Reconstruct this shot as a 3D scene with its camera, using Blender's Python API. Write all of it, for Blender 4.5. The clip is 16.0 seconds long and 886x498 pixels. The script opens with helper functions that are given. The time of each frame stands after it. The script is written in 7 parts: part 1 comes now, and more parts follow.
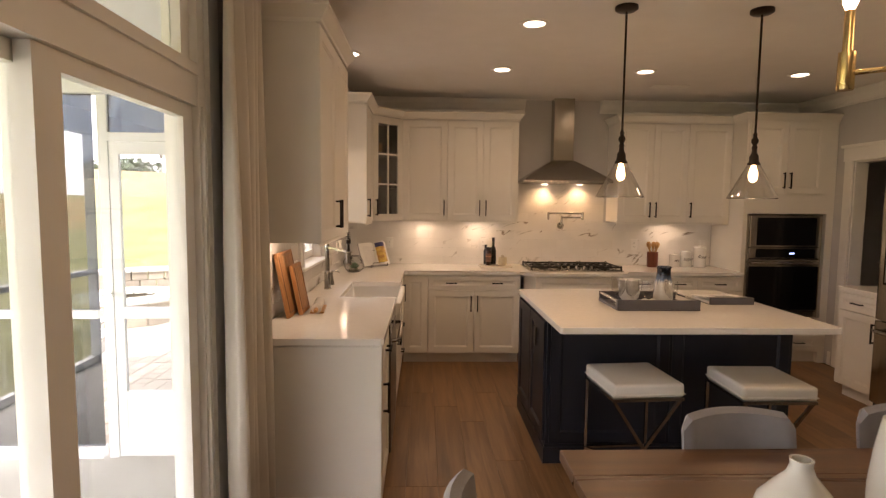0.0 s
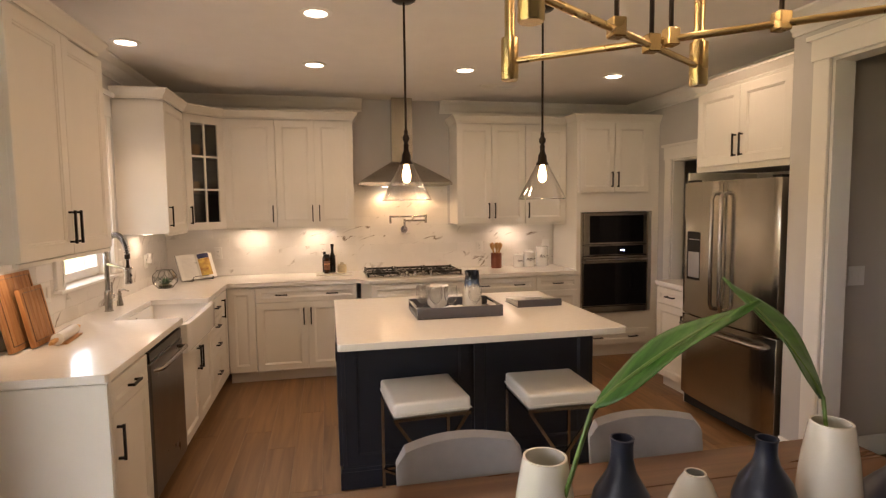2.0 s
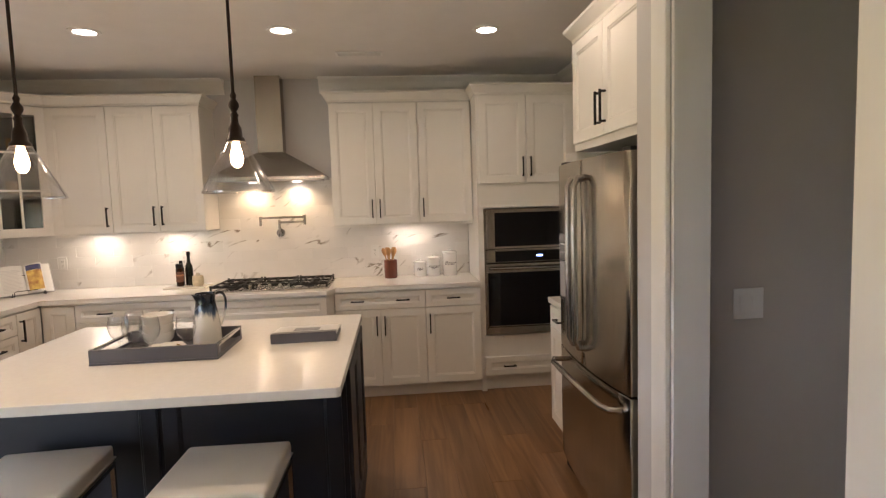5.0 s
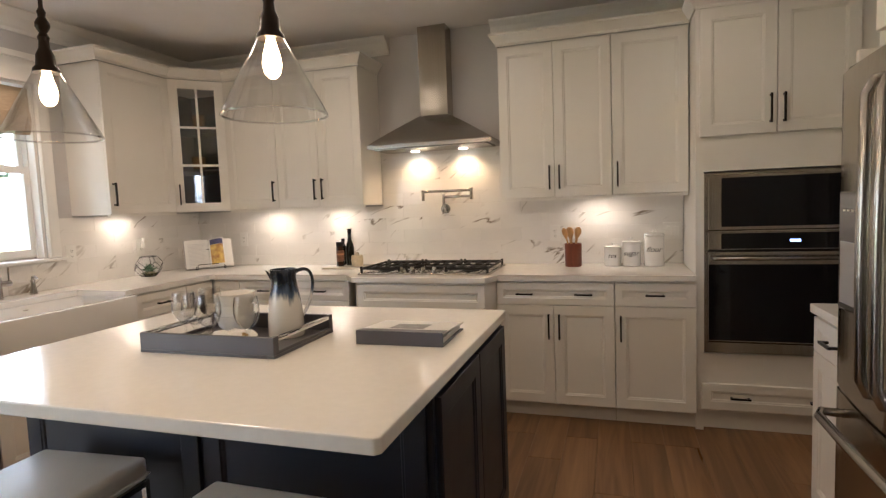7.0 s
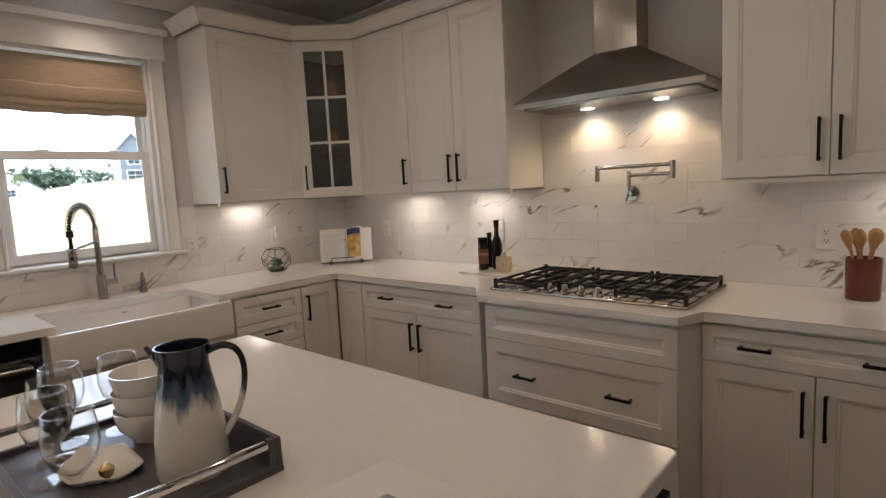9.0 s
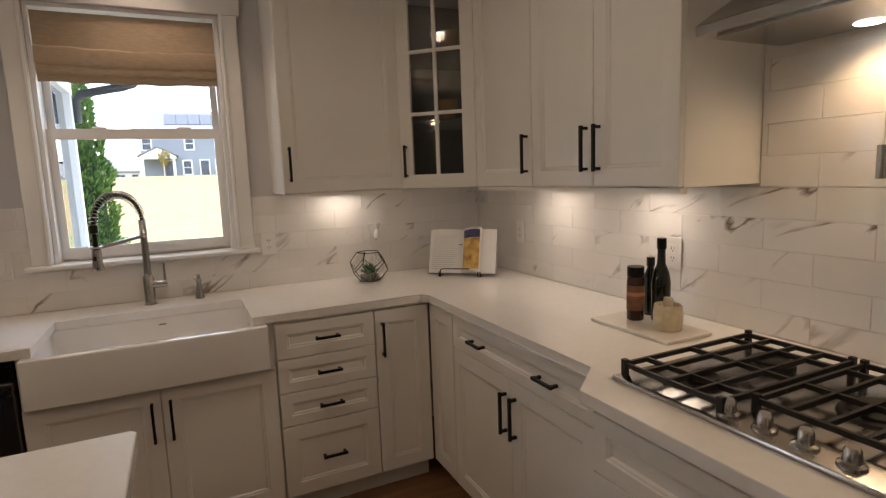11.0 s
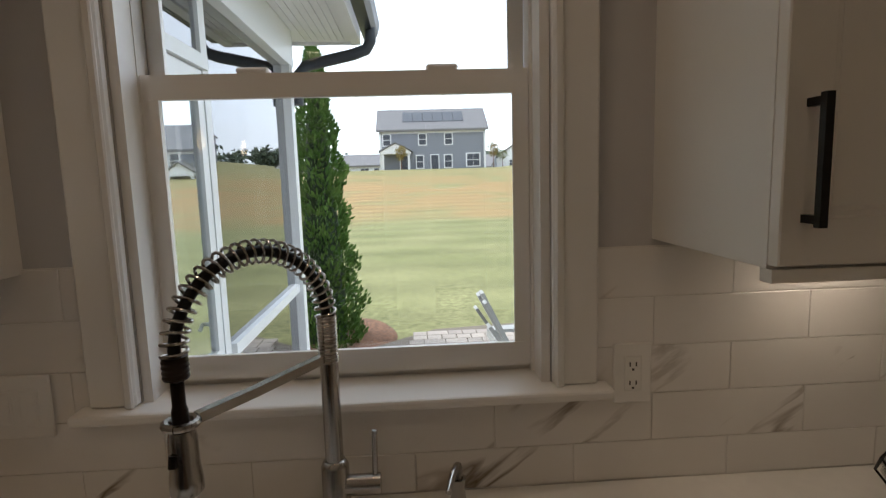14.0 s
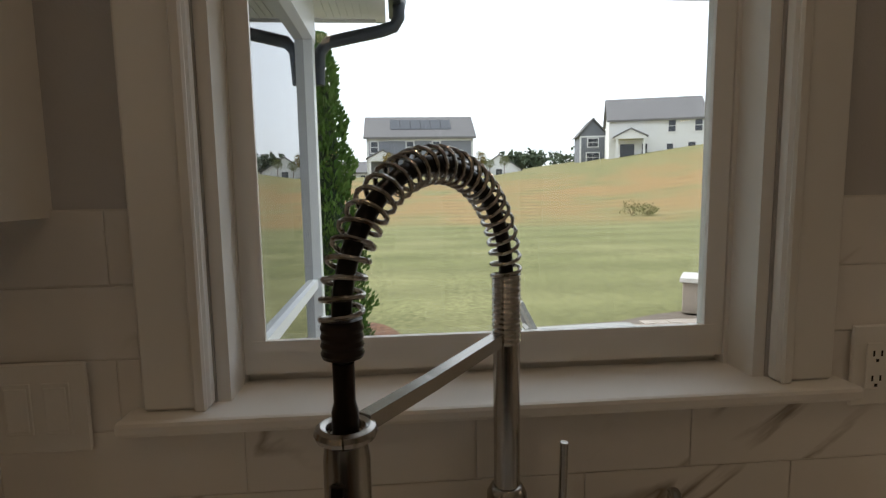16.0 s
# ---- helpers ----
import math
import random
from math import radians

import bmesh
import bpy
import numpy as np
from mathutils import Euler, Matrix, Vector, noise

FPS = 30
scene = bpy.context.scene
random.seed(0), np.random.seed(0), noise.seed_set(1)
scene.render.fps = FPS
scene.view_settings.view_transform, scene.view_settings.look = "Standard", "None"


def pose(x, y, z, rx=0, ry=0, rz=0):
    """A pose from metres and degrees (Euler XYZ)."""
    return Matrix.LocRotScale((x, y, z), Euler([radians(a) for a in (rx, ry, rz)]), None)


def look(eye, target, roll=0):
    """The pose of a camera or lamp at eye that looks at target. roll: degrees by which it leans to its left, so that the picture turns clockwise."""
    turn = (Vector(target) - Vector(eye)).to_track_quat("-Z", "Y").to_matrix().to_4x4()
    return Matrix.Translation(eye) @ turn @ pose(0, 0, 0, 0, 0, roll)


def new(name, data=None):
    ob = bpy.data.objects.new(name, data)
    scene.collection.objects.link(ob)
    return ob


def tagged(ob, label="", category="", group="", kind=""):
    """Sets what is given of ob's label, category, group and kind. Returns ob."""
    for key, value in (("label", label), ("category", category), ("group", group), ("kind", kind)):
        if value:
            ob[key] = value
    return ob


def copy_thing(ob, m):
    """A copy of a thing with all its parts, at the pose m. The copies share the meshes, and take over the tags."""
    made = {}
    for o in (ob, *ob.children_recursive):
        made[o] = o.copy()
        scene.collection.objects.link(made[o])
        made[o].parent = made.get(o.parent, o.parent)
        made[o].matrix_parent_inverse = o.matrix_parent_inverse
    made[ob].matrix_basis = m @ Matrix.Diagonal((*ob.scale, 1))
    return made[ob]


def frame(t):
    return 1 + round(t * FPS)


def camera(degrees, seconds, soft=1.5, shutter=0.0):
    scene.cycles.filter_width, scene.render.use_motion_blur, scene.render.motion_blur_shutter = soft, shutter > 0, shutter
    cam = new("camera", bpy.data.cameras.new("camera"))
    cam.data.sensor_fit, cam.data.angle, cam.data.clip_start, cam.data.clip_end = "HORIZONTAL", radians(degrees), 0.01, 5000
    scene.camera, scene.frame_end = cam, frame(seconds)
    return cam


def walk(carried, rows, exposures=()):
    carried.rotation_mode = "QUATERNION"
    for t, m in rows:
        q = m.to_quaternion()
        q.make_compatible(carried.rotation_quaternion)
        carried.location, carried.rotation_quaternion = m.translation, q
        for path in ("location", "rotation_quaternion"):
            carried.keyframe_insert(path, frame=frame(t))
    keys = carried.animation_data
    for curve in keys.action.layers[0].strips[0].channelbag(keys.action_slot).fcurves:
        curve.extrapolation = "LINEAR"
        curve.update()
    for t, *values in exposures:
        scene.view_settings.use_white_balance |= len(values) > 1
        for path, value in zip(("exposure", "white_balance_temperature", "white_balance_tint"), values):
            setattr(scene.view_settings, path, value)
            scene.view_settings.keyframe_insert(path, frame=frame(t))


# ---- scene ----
cam = camera(78.0, 16.0, soft=1.3)
PATH = [
    (0, (0.365, 0.195, 1.560), (0.435, 2.187, 1.394), 0.60),
    (0.5, (0.415, 0.206, 1.563), (0.641, 2.186, 1.401), 0.42),
    (1, (0.546, 0.257, 1.566), (0.849, 2.227, 1.402), 0.18),
    (1.5, (0.738, 0.380, 1.563), (1.096, 2.340, 1.395), -0.27),
    (2, (1.062, 0.377, 1.577), (1.469, 2.328, 1.418), -0.68),
    (2.5, (1.382, 0.427, 1.559), (1.804, 2.376, 1.406), -0.77),
    (3, (1.719, 0.547, 1.553), (2.151, 2.493, 1.396), -0.76),
    (3.5, (2.012, 0.610, 1.567), (2.448, 2.556, 1.414), -0.96),
    (6, (3.053, 1.591, 1.476), (2.836, 3.573, 1.315), -2.17),
    (6.5, (3.033, 1.805, 1.425), (2.595, 3.750, 1.270), -2.08),
    (7, (3.060, 2.061, 1.365), (2.455, 3.961, 1.205), -2.19),
    (7.5, (3.085, 2.312, 1.370), (2.367, 4.170, 1.191), -2.12),
    (8, (3.009, 2.640, 1.399), (2.070, 4.394, 1.192), -2.10),
    (8.5, (2.977, 2.967, 1.413), (1.830, 4.591, 1.193), -2.61),
    (11, (2.419, 4.432, 1.449), (0.628, 5.281, 1.179), -2.16),
    (11.5, (2.199, 4.507, 1.433), (0.322, 5.139, 1.156), -1.39),
    (12, (1.860, 4.472, 1.417), (-0.061, 4.950, 1.131), -0.68),
    (12.5, (1.521, 4.469, 1.443), (-0.426, 4.822, 1.153), -1.07),
    (13, (1.120, 4.419, 1.439), (-0.848, 4.649, 1.172), -1.24),
    (13.5, (0.819, 4.403, 1.468), (-1.155, 4.571, 1.200), -1.40),
    (14, (0.516, 4.415, 1.513), (-1.464, 4.521, 1.249), -1.74),
    (14.5, (0.330, 4.304, 1.511), (-1.652, 4.398, 1.258), -1.48),
    (15, (0.200, 4.206, 1.528), (-1.782, 4.317, 1.281), -1.18),
    (15.5, (0.183, 4.168, 1.513), (-1.798, 4.305, 1.271), -1.19),
    (16, (0.240, 4.151, 1.397), (-1.740, 4.315, 1.164), -0.91),
]
EXPOSURES = [(0, 1.43, 6900, 24), (0.8, 1.76, 6800, 23), (2, 1.88, 6600, 22), (3.5, 2.08, 5850, 19), (7, 1.90, 5450, 14), (8.5, 1.36, 5200, 13), (11, 1.00, 5600, 16), (12.5, 0.80, 5350, 14), (13.5, 0.02, 5650, 14), (14.5, -0.47, 5900, 12), (16, -0.72, 6100, 12)]
walk(cam, [(t, look(eye, target, roll)) for t, eye, target, roll in PATH], EXPOSURES)

# ---- world, sun and sky ----
world = bpy.data.worlds.new("overcast_sky")
scene.world = world
world.use_nodes = True
wn = world.node_tree.nodes
sky = wn.new("ShaderNodeTexSky")
sky.sky_type, sky.sun_disc = "NISHITA", False
sky.sun_elevation, sky.sun_rotation, sky.dust_density, sky.ozone_density = radians(42), radians(200), 5.0, 0.6
wn["Background"].inputs[1].default_value = 0.205
cloud = wn.new("ShaderNodeMix")           # a bright, even cloud layer over the sky
cloud.data_type = "RGBA"
cloud.inputs[0].default_value = 0.72
cloud.inputs[7].default_value = (15.6, 15.8, 16.0, 1)
world.node_tree.links.new(sky.outputs[0], cloud.inputs[6])
world.node_tree.links.new(cloud.outputs[2], wn["Background"].inputs[0])
sun = new("sun", bpy.data.lights.new("sun", "SUN"))
sun.data.energy, sun.data.angle, sun.data.color = 4.0, radians(14), (1.0, 0.95, 0.88)
sun.matrix_world = look((0, 0, 30), (0 + 30 * math.sin(radians(20)) / math.tan(radians(42)), 30 * math.cos(radians(20)) / math.tan(radians(42)), 0))

# ---- plan, in metres ----
NORTH, WEST, EAST, CEIL = 6.05, -0.47, 4.40, 2.655      # tile faces of the kitchen walls, ceiling
HALL_X = 3.76                                           # east wall of the dining side
WARM = (1.0, 0.70, 0.43)


# ---- mesh helpers ----
def bx(bm, x0, x1, y0, y1, z0, z1):
    v = [bm.verts.new((x, y, z)) for z in (z0, z1) for y in (y0, y1) for x in (x0, x1)]
    return [bm.faces.new([v[i] for i in q]) for q in ((0, 2, 3, 1), (4, 5, 7, 6), (0, 1, 5, 4), (1, 3, 7, 5), (3, 2, 6, 7), (2, 0, 4, 6))]


def box(x0, x1, y0, y1, z0, z1, bevel=0.0, seg=1):
    bm = bmesh.new()
    bx(bm, x0, x1, y0, y1, z0, z1)
    if bevel:
        bmesh.ops.bevel(bm, geom=bm.edges[:], offset=bevel, segments=seg, affect="EDGES", profile=0.5)
    return bm


def boxes(*dims):
    bm = bmesh.new()
    for d in dims:
        bx(bm, *d)
    return bm


def lathe(profile, n=28, x=0.0, y=0.0, z=0.0):
    """Turns (radius, height) pairs round the z axis."""
    bm = bmesh.new()
    rings = []
    for r, h in profile:
        rings.append([bm.verts.new((x + r * math.cos(2 * math.pi * k / n), y + r * math.sin(2 * math.pi * k / n), z + h)) for k in range(n)] if r > 1e-5 else [bm.verts.new((x, y, z + h))])
    for a, b in zip(rings, rings[1:]):
        for k in range(n):
            j = (k + 1) % n
            if len(a) == 1 and len(b) == 1:
                continue
            if len(a) == 1:
                bm.faces.new((a[0], b[j], b[k]))
            elif len(b) == 1:
                bm.faces.new((a[k], a[j], b[0]))
            else:
                bm.faces.new((a[k], a[j], b[j], b[k]))
    return bm


def tube(points, r, n=8, bm=None, cap=True, square=False):
    """Sweeps a round or square section of radius r (one or one per point) along a polyline."""
    bm = bm or bmesh.new()
    pts = [Vector(p) for p in points]
    rs = r if isinstance(r, (list, tuple)) else [r] * len(pts)
    rings, side = [], None
    if square:
        n = 4
    for i, p in enumerate(pts):
        d = (pts[min(i + 1, len(pts) - 1)] - pts[max(i - 1, 0)]).normalized()
        if side is None:
            side = d.cross(Vector((0, 0, 1)) if abs(d.z) < 0.9 else Vector((0, 1, 0))).normalized()
        side = (side - d * side.dot(d)).normalized()
        up = side.cross(d)
        off = math.pi / 4 if square else 0
        k = math.sqrt(2) if square else 1
        rings.append([bm.verts.new(p + k * rs[i] * (side * math.cos(off + 2 * math.pi * j / n) + up * math.sin(off + 2 * math.pi * j / n))) for j in range(n)])
    for a, b in zip(rings, rings[1:]):
        for j in range(n):
            bm.faces.new((a[j], a[(j + 1) % n], b[(j + 1) % n], b[j]))
    if cap:
        bm.faces.new(rings[0][::-1])
        bm.faces.new(rings[-1])
    return bm


def prism(outline, z0, z1, bevel=0.0):
    """An upright slab over a plan outline."""
    bm = bmesh.new()
    low = [bm.verts.new((x, y, z0)) for x, y in outline]
    top = [bm.verts.new((x, y, z1)) for x, y in outline]
    bm.faces.new(low[::-1])
    bm.faces.new(top)
    for k in range(len(low)):
        j = (k + 1) % len(low)
        bm.faces.new((low[k], low[j], top[j], top[k]))
    if bevel:
        bmesh.ops.bevel(bm, geom=bm.edges[:], offset=bevel, segments=2, affect="EDGES", profile=0.5)
    return bm


def rings_mesh(rings, close_first=True, close_last=True):
    """Bridges rings of equal point counts into one skin."""
    bm = bmesh.new()
    made = [[bm.verts.new(p) for p in ring] for ring in rings]
    n = len(made[0])
    for a, b in zip(made, made[1:]):
        for j in range(n):
            bm.faces.new((a[j], a[(j + 1) % n], b[(j + 1) % n], b[j]))
    if close_first:
        bm.faces.new(made[0][::-1])
    if close_last:
        bm.faces.new(made[-1])
    return bm


def mesh_of(name, bm, material, smooth=False):
    bmesh.ops.recalc_face_normals(bm, faces=bm.faces[:])
    me = bpy.data.meshes.new(name)
    bm.to_mesh(me)
    bm.free()
    me.materials.append(material)
    if smooth:
        for p in me.polygons:
            p.use_smooth = True
        me.set_sharp_from_angle(angle=radians(40))
    return me


def part(name, bm, material, parent, label="", smooth=False, m=None):
    """Links a bmesh (or a ready mesh) as one mesh object under a thing or a part."""
    me = bm if isinstance(bm, bpy.types.Mesh) else mesh_of(name, bm, material, smooth)
    ob = new(name, me)
    ob.parent = parent
    if m is not None:
        ob.matrix_local = m
    return tagged(ob, label)


def thing(name, m, label, category, group="", kind=""):
    ob = new(name)
    ob.empty_display_size = 0.1
    ob.matrix_world = m
    return tagged(ob, label, category, group, kind)


def solid(name, bm, material, label, category, group="", kind="", smooth=False, m=None):
    """A thing that is one mesh."""
    ob = new(name, mesh_of(name, bm, material, smooth))
    if m is not None:
        ob.matrix_world = m
    return tagged(ob, label, category, group, kind)


# ---- materials ----
def mat(name, c, rough=0.5, metal=0.0, var=0.05, scale=6.0, stretch=(1, 1, 1), bump=0.03, bscale=180.0, rvar=0.08, piece=0.0, coat=0.0, spec=0.5, sheen=0.0, c2=None):
    m = bpy.data.materials.new(name)
    m.use_nodes = True
    nt = m.node_tree
    N, L = nt.nodes, nt.links
    p = N["Principled BSDF"]
    tc = N.new("ShaderNodeTexCoord")
    mp = N.new("ShaderNodeMapping")
    mp.inputs["Scale"].default_value = stretch
    L.new(tc.outputs["Object"], mp.inputs["Vector"])
    src = mp.outputs[0]
    if piece:
        oi = N.new("ShaderNodeObjectInfo")
        add = N.new("ShaderNodeVectorMath")
        add.operation = "MULTIPLY_ADD"
        comb = N.new("ShaderNodeCombineXYZ")
        for k in range(3):
            L.new(oi.outputs["Random"], comb.inputs[k])
        add.inputs[1].default_value = (37.0, 19.0, 53.0)
        L.new(comb.outputs[0], add.inputs[0])
        L.new(src, add.inputs[2])
        src = add.outputs[0]
    a = N.new("ShaderNodeTexNoise")
    a.inputs["Scale"].default_value, a.inputs["Detail"].default_value = scale, 4.0
    b = N.new("ShaderNodeTexNoise")
    b.inputs["Scale"].default_value, b.inputs["Detail"].default_value = bscale, 2.0
    L.new(src, a.inputs["Vector"])
    L.new(src, b.inputs["Vector"])
    mix = N.new("ShaderNodeMix")
    mix.data_type = "RGBA"
    lo = tuple(x * (1 - var) for x in c)
    hi = c2 or tuple(min(1, x * (1 + var)) for x in c)
    mix.inputs[6].default_value, mix.inputs[7].default_value = (*lo, 1), (*hi, 1)
    ramp = N.new("ShaderNodeMapRange")
    ramp.inputs[1].default_value, ramp.inputs[2].default_value = 0.3, 0.7
    L.new(a.outputs["Fac"], ramp.inputs[0])
    L.new(ramp.outputs[0], mix.inputs[0])
    out = mix.outputs[2]
    if piece:
        hsv = N.new("ShaderNodeHueSaturation")
        mr = N.new("ShaderNodeMapRange")
        mr.inputs[3].default_value, mr.inputs[4].default_value = 1 - piece, 1 + piece
        L.new(oi.outputs["Random"], mr.inputs[0])
        L.new(mr.outputs[0], hsv.inputs["Value"])
        L.new(out, hsv.inputs["Color"])
        out = hsv.outputs[0]
    L.new(out, p.inputs["Base Color"])
    rr = N.new("ShaderNodeMapRange")
    rr.inputs[3].default_value, rr.inputs[4].default_value = max(0.02, rough - rvar), min(1, rough + rvar)
    L.new(a.outputs["Fac"], rr.inputs[0])
    L.new(rr.outputs[0], p.inputs["Roughness"])
    p.inputs["Metallic"].default_value = metal
    p.inputs["Specular IOR Level"].default_value = spec
    p.inputs["Coat Weight"].default_value = coat
    p.inputs["Sheen Weight"].default_value = sheen
    if bump:
        bp = N.new("ShaderNodeBump")
        bp.inputs["Strength"].default_value, bp.inputs["Distance"].default_value = bump, 0.01
        L.new(b.outputs["Fac"], bp.inputs["Height"])
        L.new(bp.outputs[0], p.inputs["Normal"])
    return m


def glow(name, c, strength):
    m = bpy.data.materials.new(name)
    m.use_nodes = True
    p = m.node_tree.nodes["Principled BSDF"]
    p.inputs["Base Color"].default_value = (*c, 1)
    p.inputs["Emission Color"].default_value = (*c, 1)
    p.inputs["Emission Strength"].default_value = strength
    return m


def thin_glass(name, tint=(1, 1, 1), low=0.04, high=0.6, rough=0.0, power=4.0):
    """A clear pane or thin wall: see-through, with gloss that grows towards grazing views."""
    m = bpy.data.materials.new(name)
    m.use_nodes = True
    N, L = m.node_tree.nodes, m.node_tree.links
    N.remove(N["Principled BSDF"])
    t, g, f, x = N.new("ShaderNodeBsdfTransparent"), N.new("ShaderNodeBsdfGlossy"), N.new("ShaderNodeLayerWeight"), N.new("ShaderNodeMixShader")
    pw_, mr = N.new("ShaderNodeMath"), N.new("ShaderNodeMapRange")
    pw_.operation = "POWER"
    pw_.inputs[1].default_value = power
    t.inputs[0].default_value = (*tint, 1)
    g.inputs["Roughness"].default_value = rough
    f.inputs["Blend"].default_value = 0.5
    mr.inputs[3].default_value, mr.inputs[4].default_value = low, high
    L.new(f.outputs["Facing"], pw_.inputs[0])
    L.new(pw_.outputs[0], mr.inputs[0])
    L.new(mr.outputs[0], x.inputs[0])
    L.new(t.outputs[0], x.inputs[1])
    L.new(g.outputs[0], x.inputs[2])
    L.new(x.outputs[0], N["Material Output"].inputs[0])
    return m


def wood(name, dark, light, scale=3.0, stretch=(1, 14, 14), rough=0.4, piece=0.0, bump=0.05, coat=0.0):
    """Wood with long grain along the object's x axis."""
    m = mat(name, dark, rough, 0, 0.0, scale, stretch, bump, 60.0, 0.1, piece, coat, 0.4, 0, light)
    N, L = m.node_tree.nodes, m.node_tree.links
    noise_node = [n for n in N if n.type == "TEX_NOISE"][0]
    noise_node.inputs["Detail"].default_value, noise_node.inputs["Distortion"].default_value = 7.0, 0.6
    return m


def marble(name, base, vein, scale=1.6, rough=0.13):
    """Polished white stone with warped grey and tan veins that run on a slant."""
    m = mat(name, base, rough, 0, 0.03, 5.0, bump=0.0, rvar=0.03, piece=0.02)
    N, L = m.node_tree.nodes, m.node_tree.links
    p = N["Principled BSDF"]
    oi = [n for n in N if n.type == "OBJECT_INFO"][0]
    tc = [n for n in N if n.type == "TEX_COORD"][0]
    off = N.new("ShaderNodeVectorMath")
    off.operation = "MULTIPLY_ADD"
    comb = N.new("ShaderNodeCombineXYZ")
    for k in range(3):
        L.new(oi.outputs["Random"], comb.inputs[k])
    off.inputs[1].default_value = (61.0, 23.0, 41.0)
    L.new(comb.outputs[0], off.inputs[0])
    L.new(tc.outputs["Object"], off.inputs[2])
    mp = N.new("ShaderNodeMapping")
    mp.inputs["Scale"].default_value = (0.5, 1, 1.9)
    slant = N.new("ShaderNodeMapping")
    slant.inputs["Rotation"].default_value = (0, radians(33), 0)
    L.new(off.outputs[0], slant.inputs["Vector"])
    L.new(slant.outputs[0], mp.inputs["Vector"])
    nz = N.new("ShaderNodeTexNoise")
    nz.inputs["Scale"].default_value, nz.inputs["Detail"].default_value, nz.inputs["Distortion"].default_value = scale * 1.35, 6.0, 0.5
    L.new(mp.outputs[0], nz.inputs["Vector"])
    d = N.new("ShaderNodeMath")
    d.operation = "SUBTRACT"
    d.inputs[1].default_value = 0.5
    L.new(nz.outputs["Fac"], d.inputs[0])
    ab = N.new("ShaderNodeMath")
    ab.operation = "ABSOLUTE"
    L.new(d.outputs[0], ab.inputs[0])
    mr = N.new("ShaderNodeMapRange")
    mr.inputs[1].default_value, mr.inputs[2].default_value, mr.inputs[3].default_value, mr.inputs[4].default_value = 0.0, 0.016, 1.0, 0.0
    L.new(ab.outputs[0], mr.inputs[0])
    msk = N.new("ShaderNodeTexNoise")
    msk.inputs["Scale"].default_value = 3.3
    L.new(off.outputs[0], msk.inputs["Vector"])
    mk = N.new("ShaderNodeMapRange")
    mk.inputs[1].default_value, mk.inputs[2].default_value = 0.53, 0.66
    L.new(msk.outputs["Fac"], mk.inputs[0])
    mul = N.new("ShaderNodeMath")
    mul.operation = "MULTIPLY"
    L.new(mr.outputs[0], mul.inputs[0])
    L.new(mk.outputs[0], mul.inputs[1])
    mix = N.new("ShaderNodeMix")
    mix.data_type = "RGBA"
    mix.inputs[7].default_value = (*vein, 1)
    old = p.inputs["Base Color"].links[0].from_socket
    L.new(old, mix.inputs[6])
    L.new(mul.outputs[0], mix.inputs[0])
    L.new(mix.outputs[2], p.inputs["Base Color"])
    return m


CAB = mat("cabinet_white_lacquer", (0.80, 0.78, 0.73), 0.36, var=0.015, bump=0.008, bscale=90)
TRIM = mat("white_trim_paint", (0.82, 0.81, 0.78), 0.32, var=0.015, bump=0.01)
WALL = mat("pale_grey_wall_paint", (0.56, 0.55, 0.55), 0.72, var=0.02, bump=0.06, bscale=260)
HALLWALL = mat("greige_wall_paint", (0.52, 0.48, 0.43), 0.75, var=0.02, bump=0.06, bscale=260)
CEILING = mat("ceiling_paint", (0.78, 0.76, 0.73), 0.85, var=0.02, bump=0.05, bscale=220)
QUARTZ = mat("white_quartz", (0.83, 0.81, 0.77), 0.14, var=0.02, scale=40, bump=0.0, rvar=0.03)
NAVY = mat("navy_black_lacquer", (0.010, 0.0125, 0.022), 0.42, var=0.1, bump=0.01)
BLACK = mat("matt_black_metal", (0.012, 0.011, 0.011), 0.38, 0.6, var=0.1, bump=0.01)
BRONZE = mat("dark_bronze", (0.030, 0.022, 0.018), 0.35, 0.8, var=0.15, bump=0.02)
STEEL = mat("brushed_steel", (0.43, 0.40, 0.345), 0.19, 1.0, var=0.08, scale=2, stretch=(60, 60, 0.4), bump=0.0, rvar=0.03)
STEEL_H = mat("brushed_steel_hood", (0.48, 0.46, 0.44), 0.25, 1.0, var=0.03, scale=2, stretch=(0.4, 0.4, 60), bump=0.004, bscale=60, rvar=0.03)
NICKEL = mat("brushed_nickel", (0.40, 0.38, 0.35), 0.24, 1.0, var=0.05, bump=0.01)
CHROME = mat("polished_chrome", (0.70, 0.70, 0.70), 0.07, 1.0, var=0.02, bump=0.0, rvar=0.02)
BRASS = mat("satin_brass", (0.60, 0.45, 0.22), 0.26, 1.0, var=0.06, bump=0.01)
OVENGLASS = mat("black_oven_glass", (0.005, 0.005, 0.006), 0.07, var=0.05, bump=0.0, rvar=0.02, spec=0.28)
IRON = mat("cast_iron", (0.015, 0.014, 0.013), 0.55, 0.3, var=0.2, bump=0.15, bscale=300)
CERAMIC = mat("white_glazed_ceramic", (0.82, 0.81, 0.79), 0.12, var=0.02, bump=0.01, coat=0.3)
FIRECLAY = mat("white_fireclay", (0.84, 0.83, 0.81), 0.10, var=0.015, bump=0.0, coat=0.4)
GROUT = mat("pale_grout", (0.74, 0.72, 0.68), 0.85, var=0.04, bump=0.1)
TILE = marble("marble_tile", (0.80, 0.78, 0.75), (0.19, 0.145, 0.10), rough=0.08)
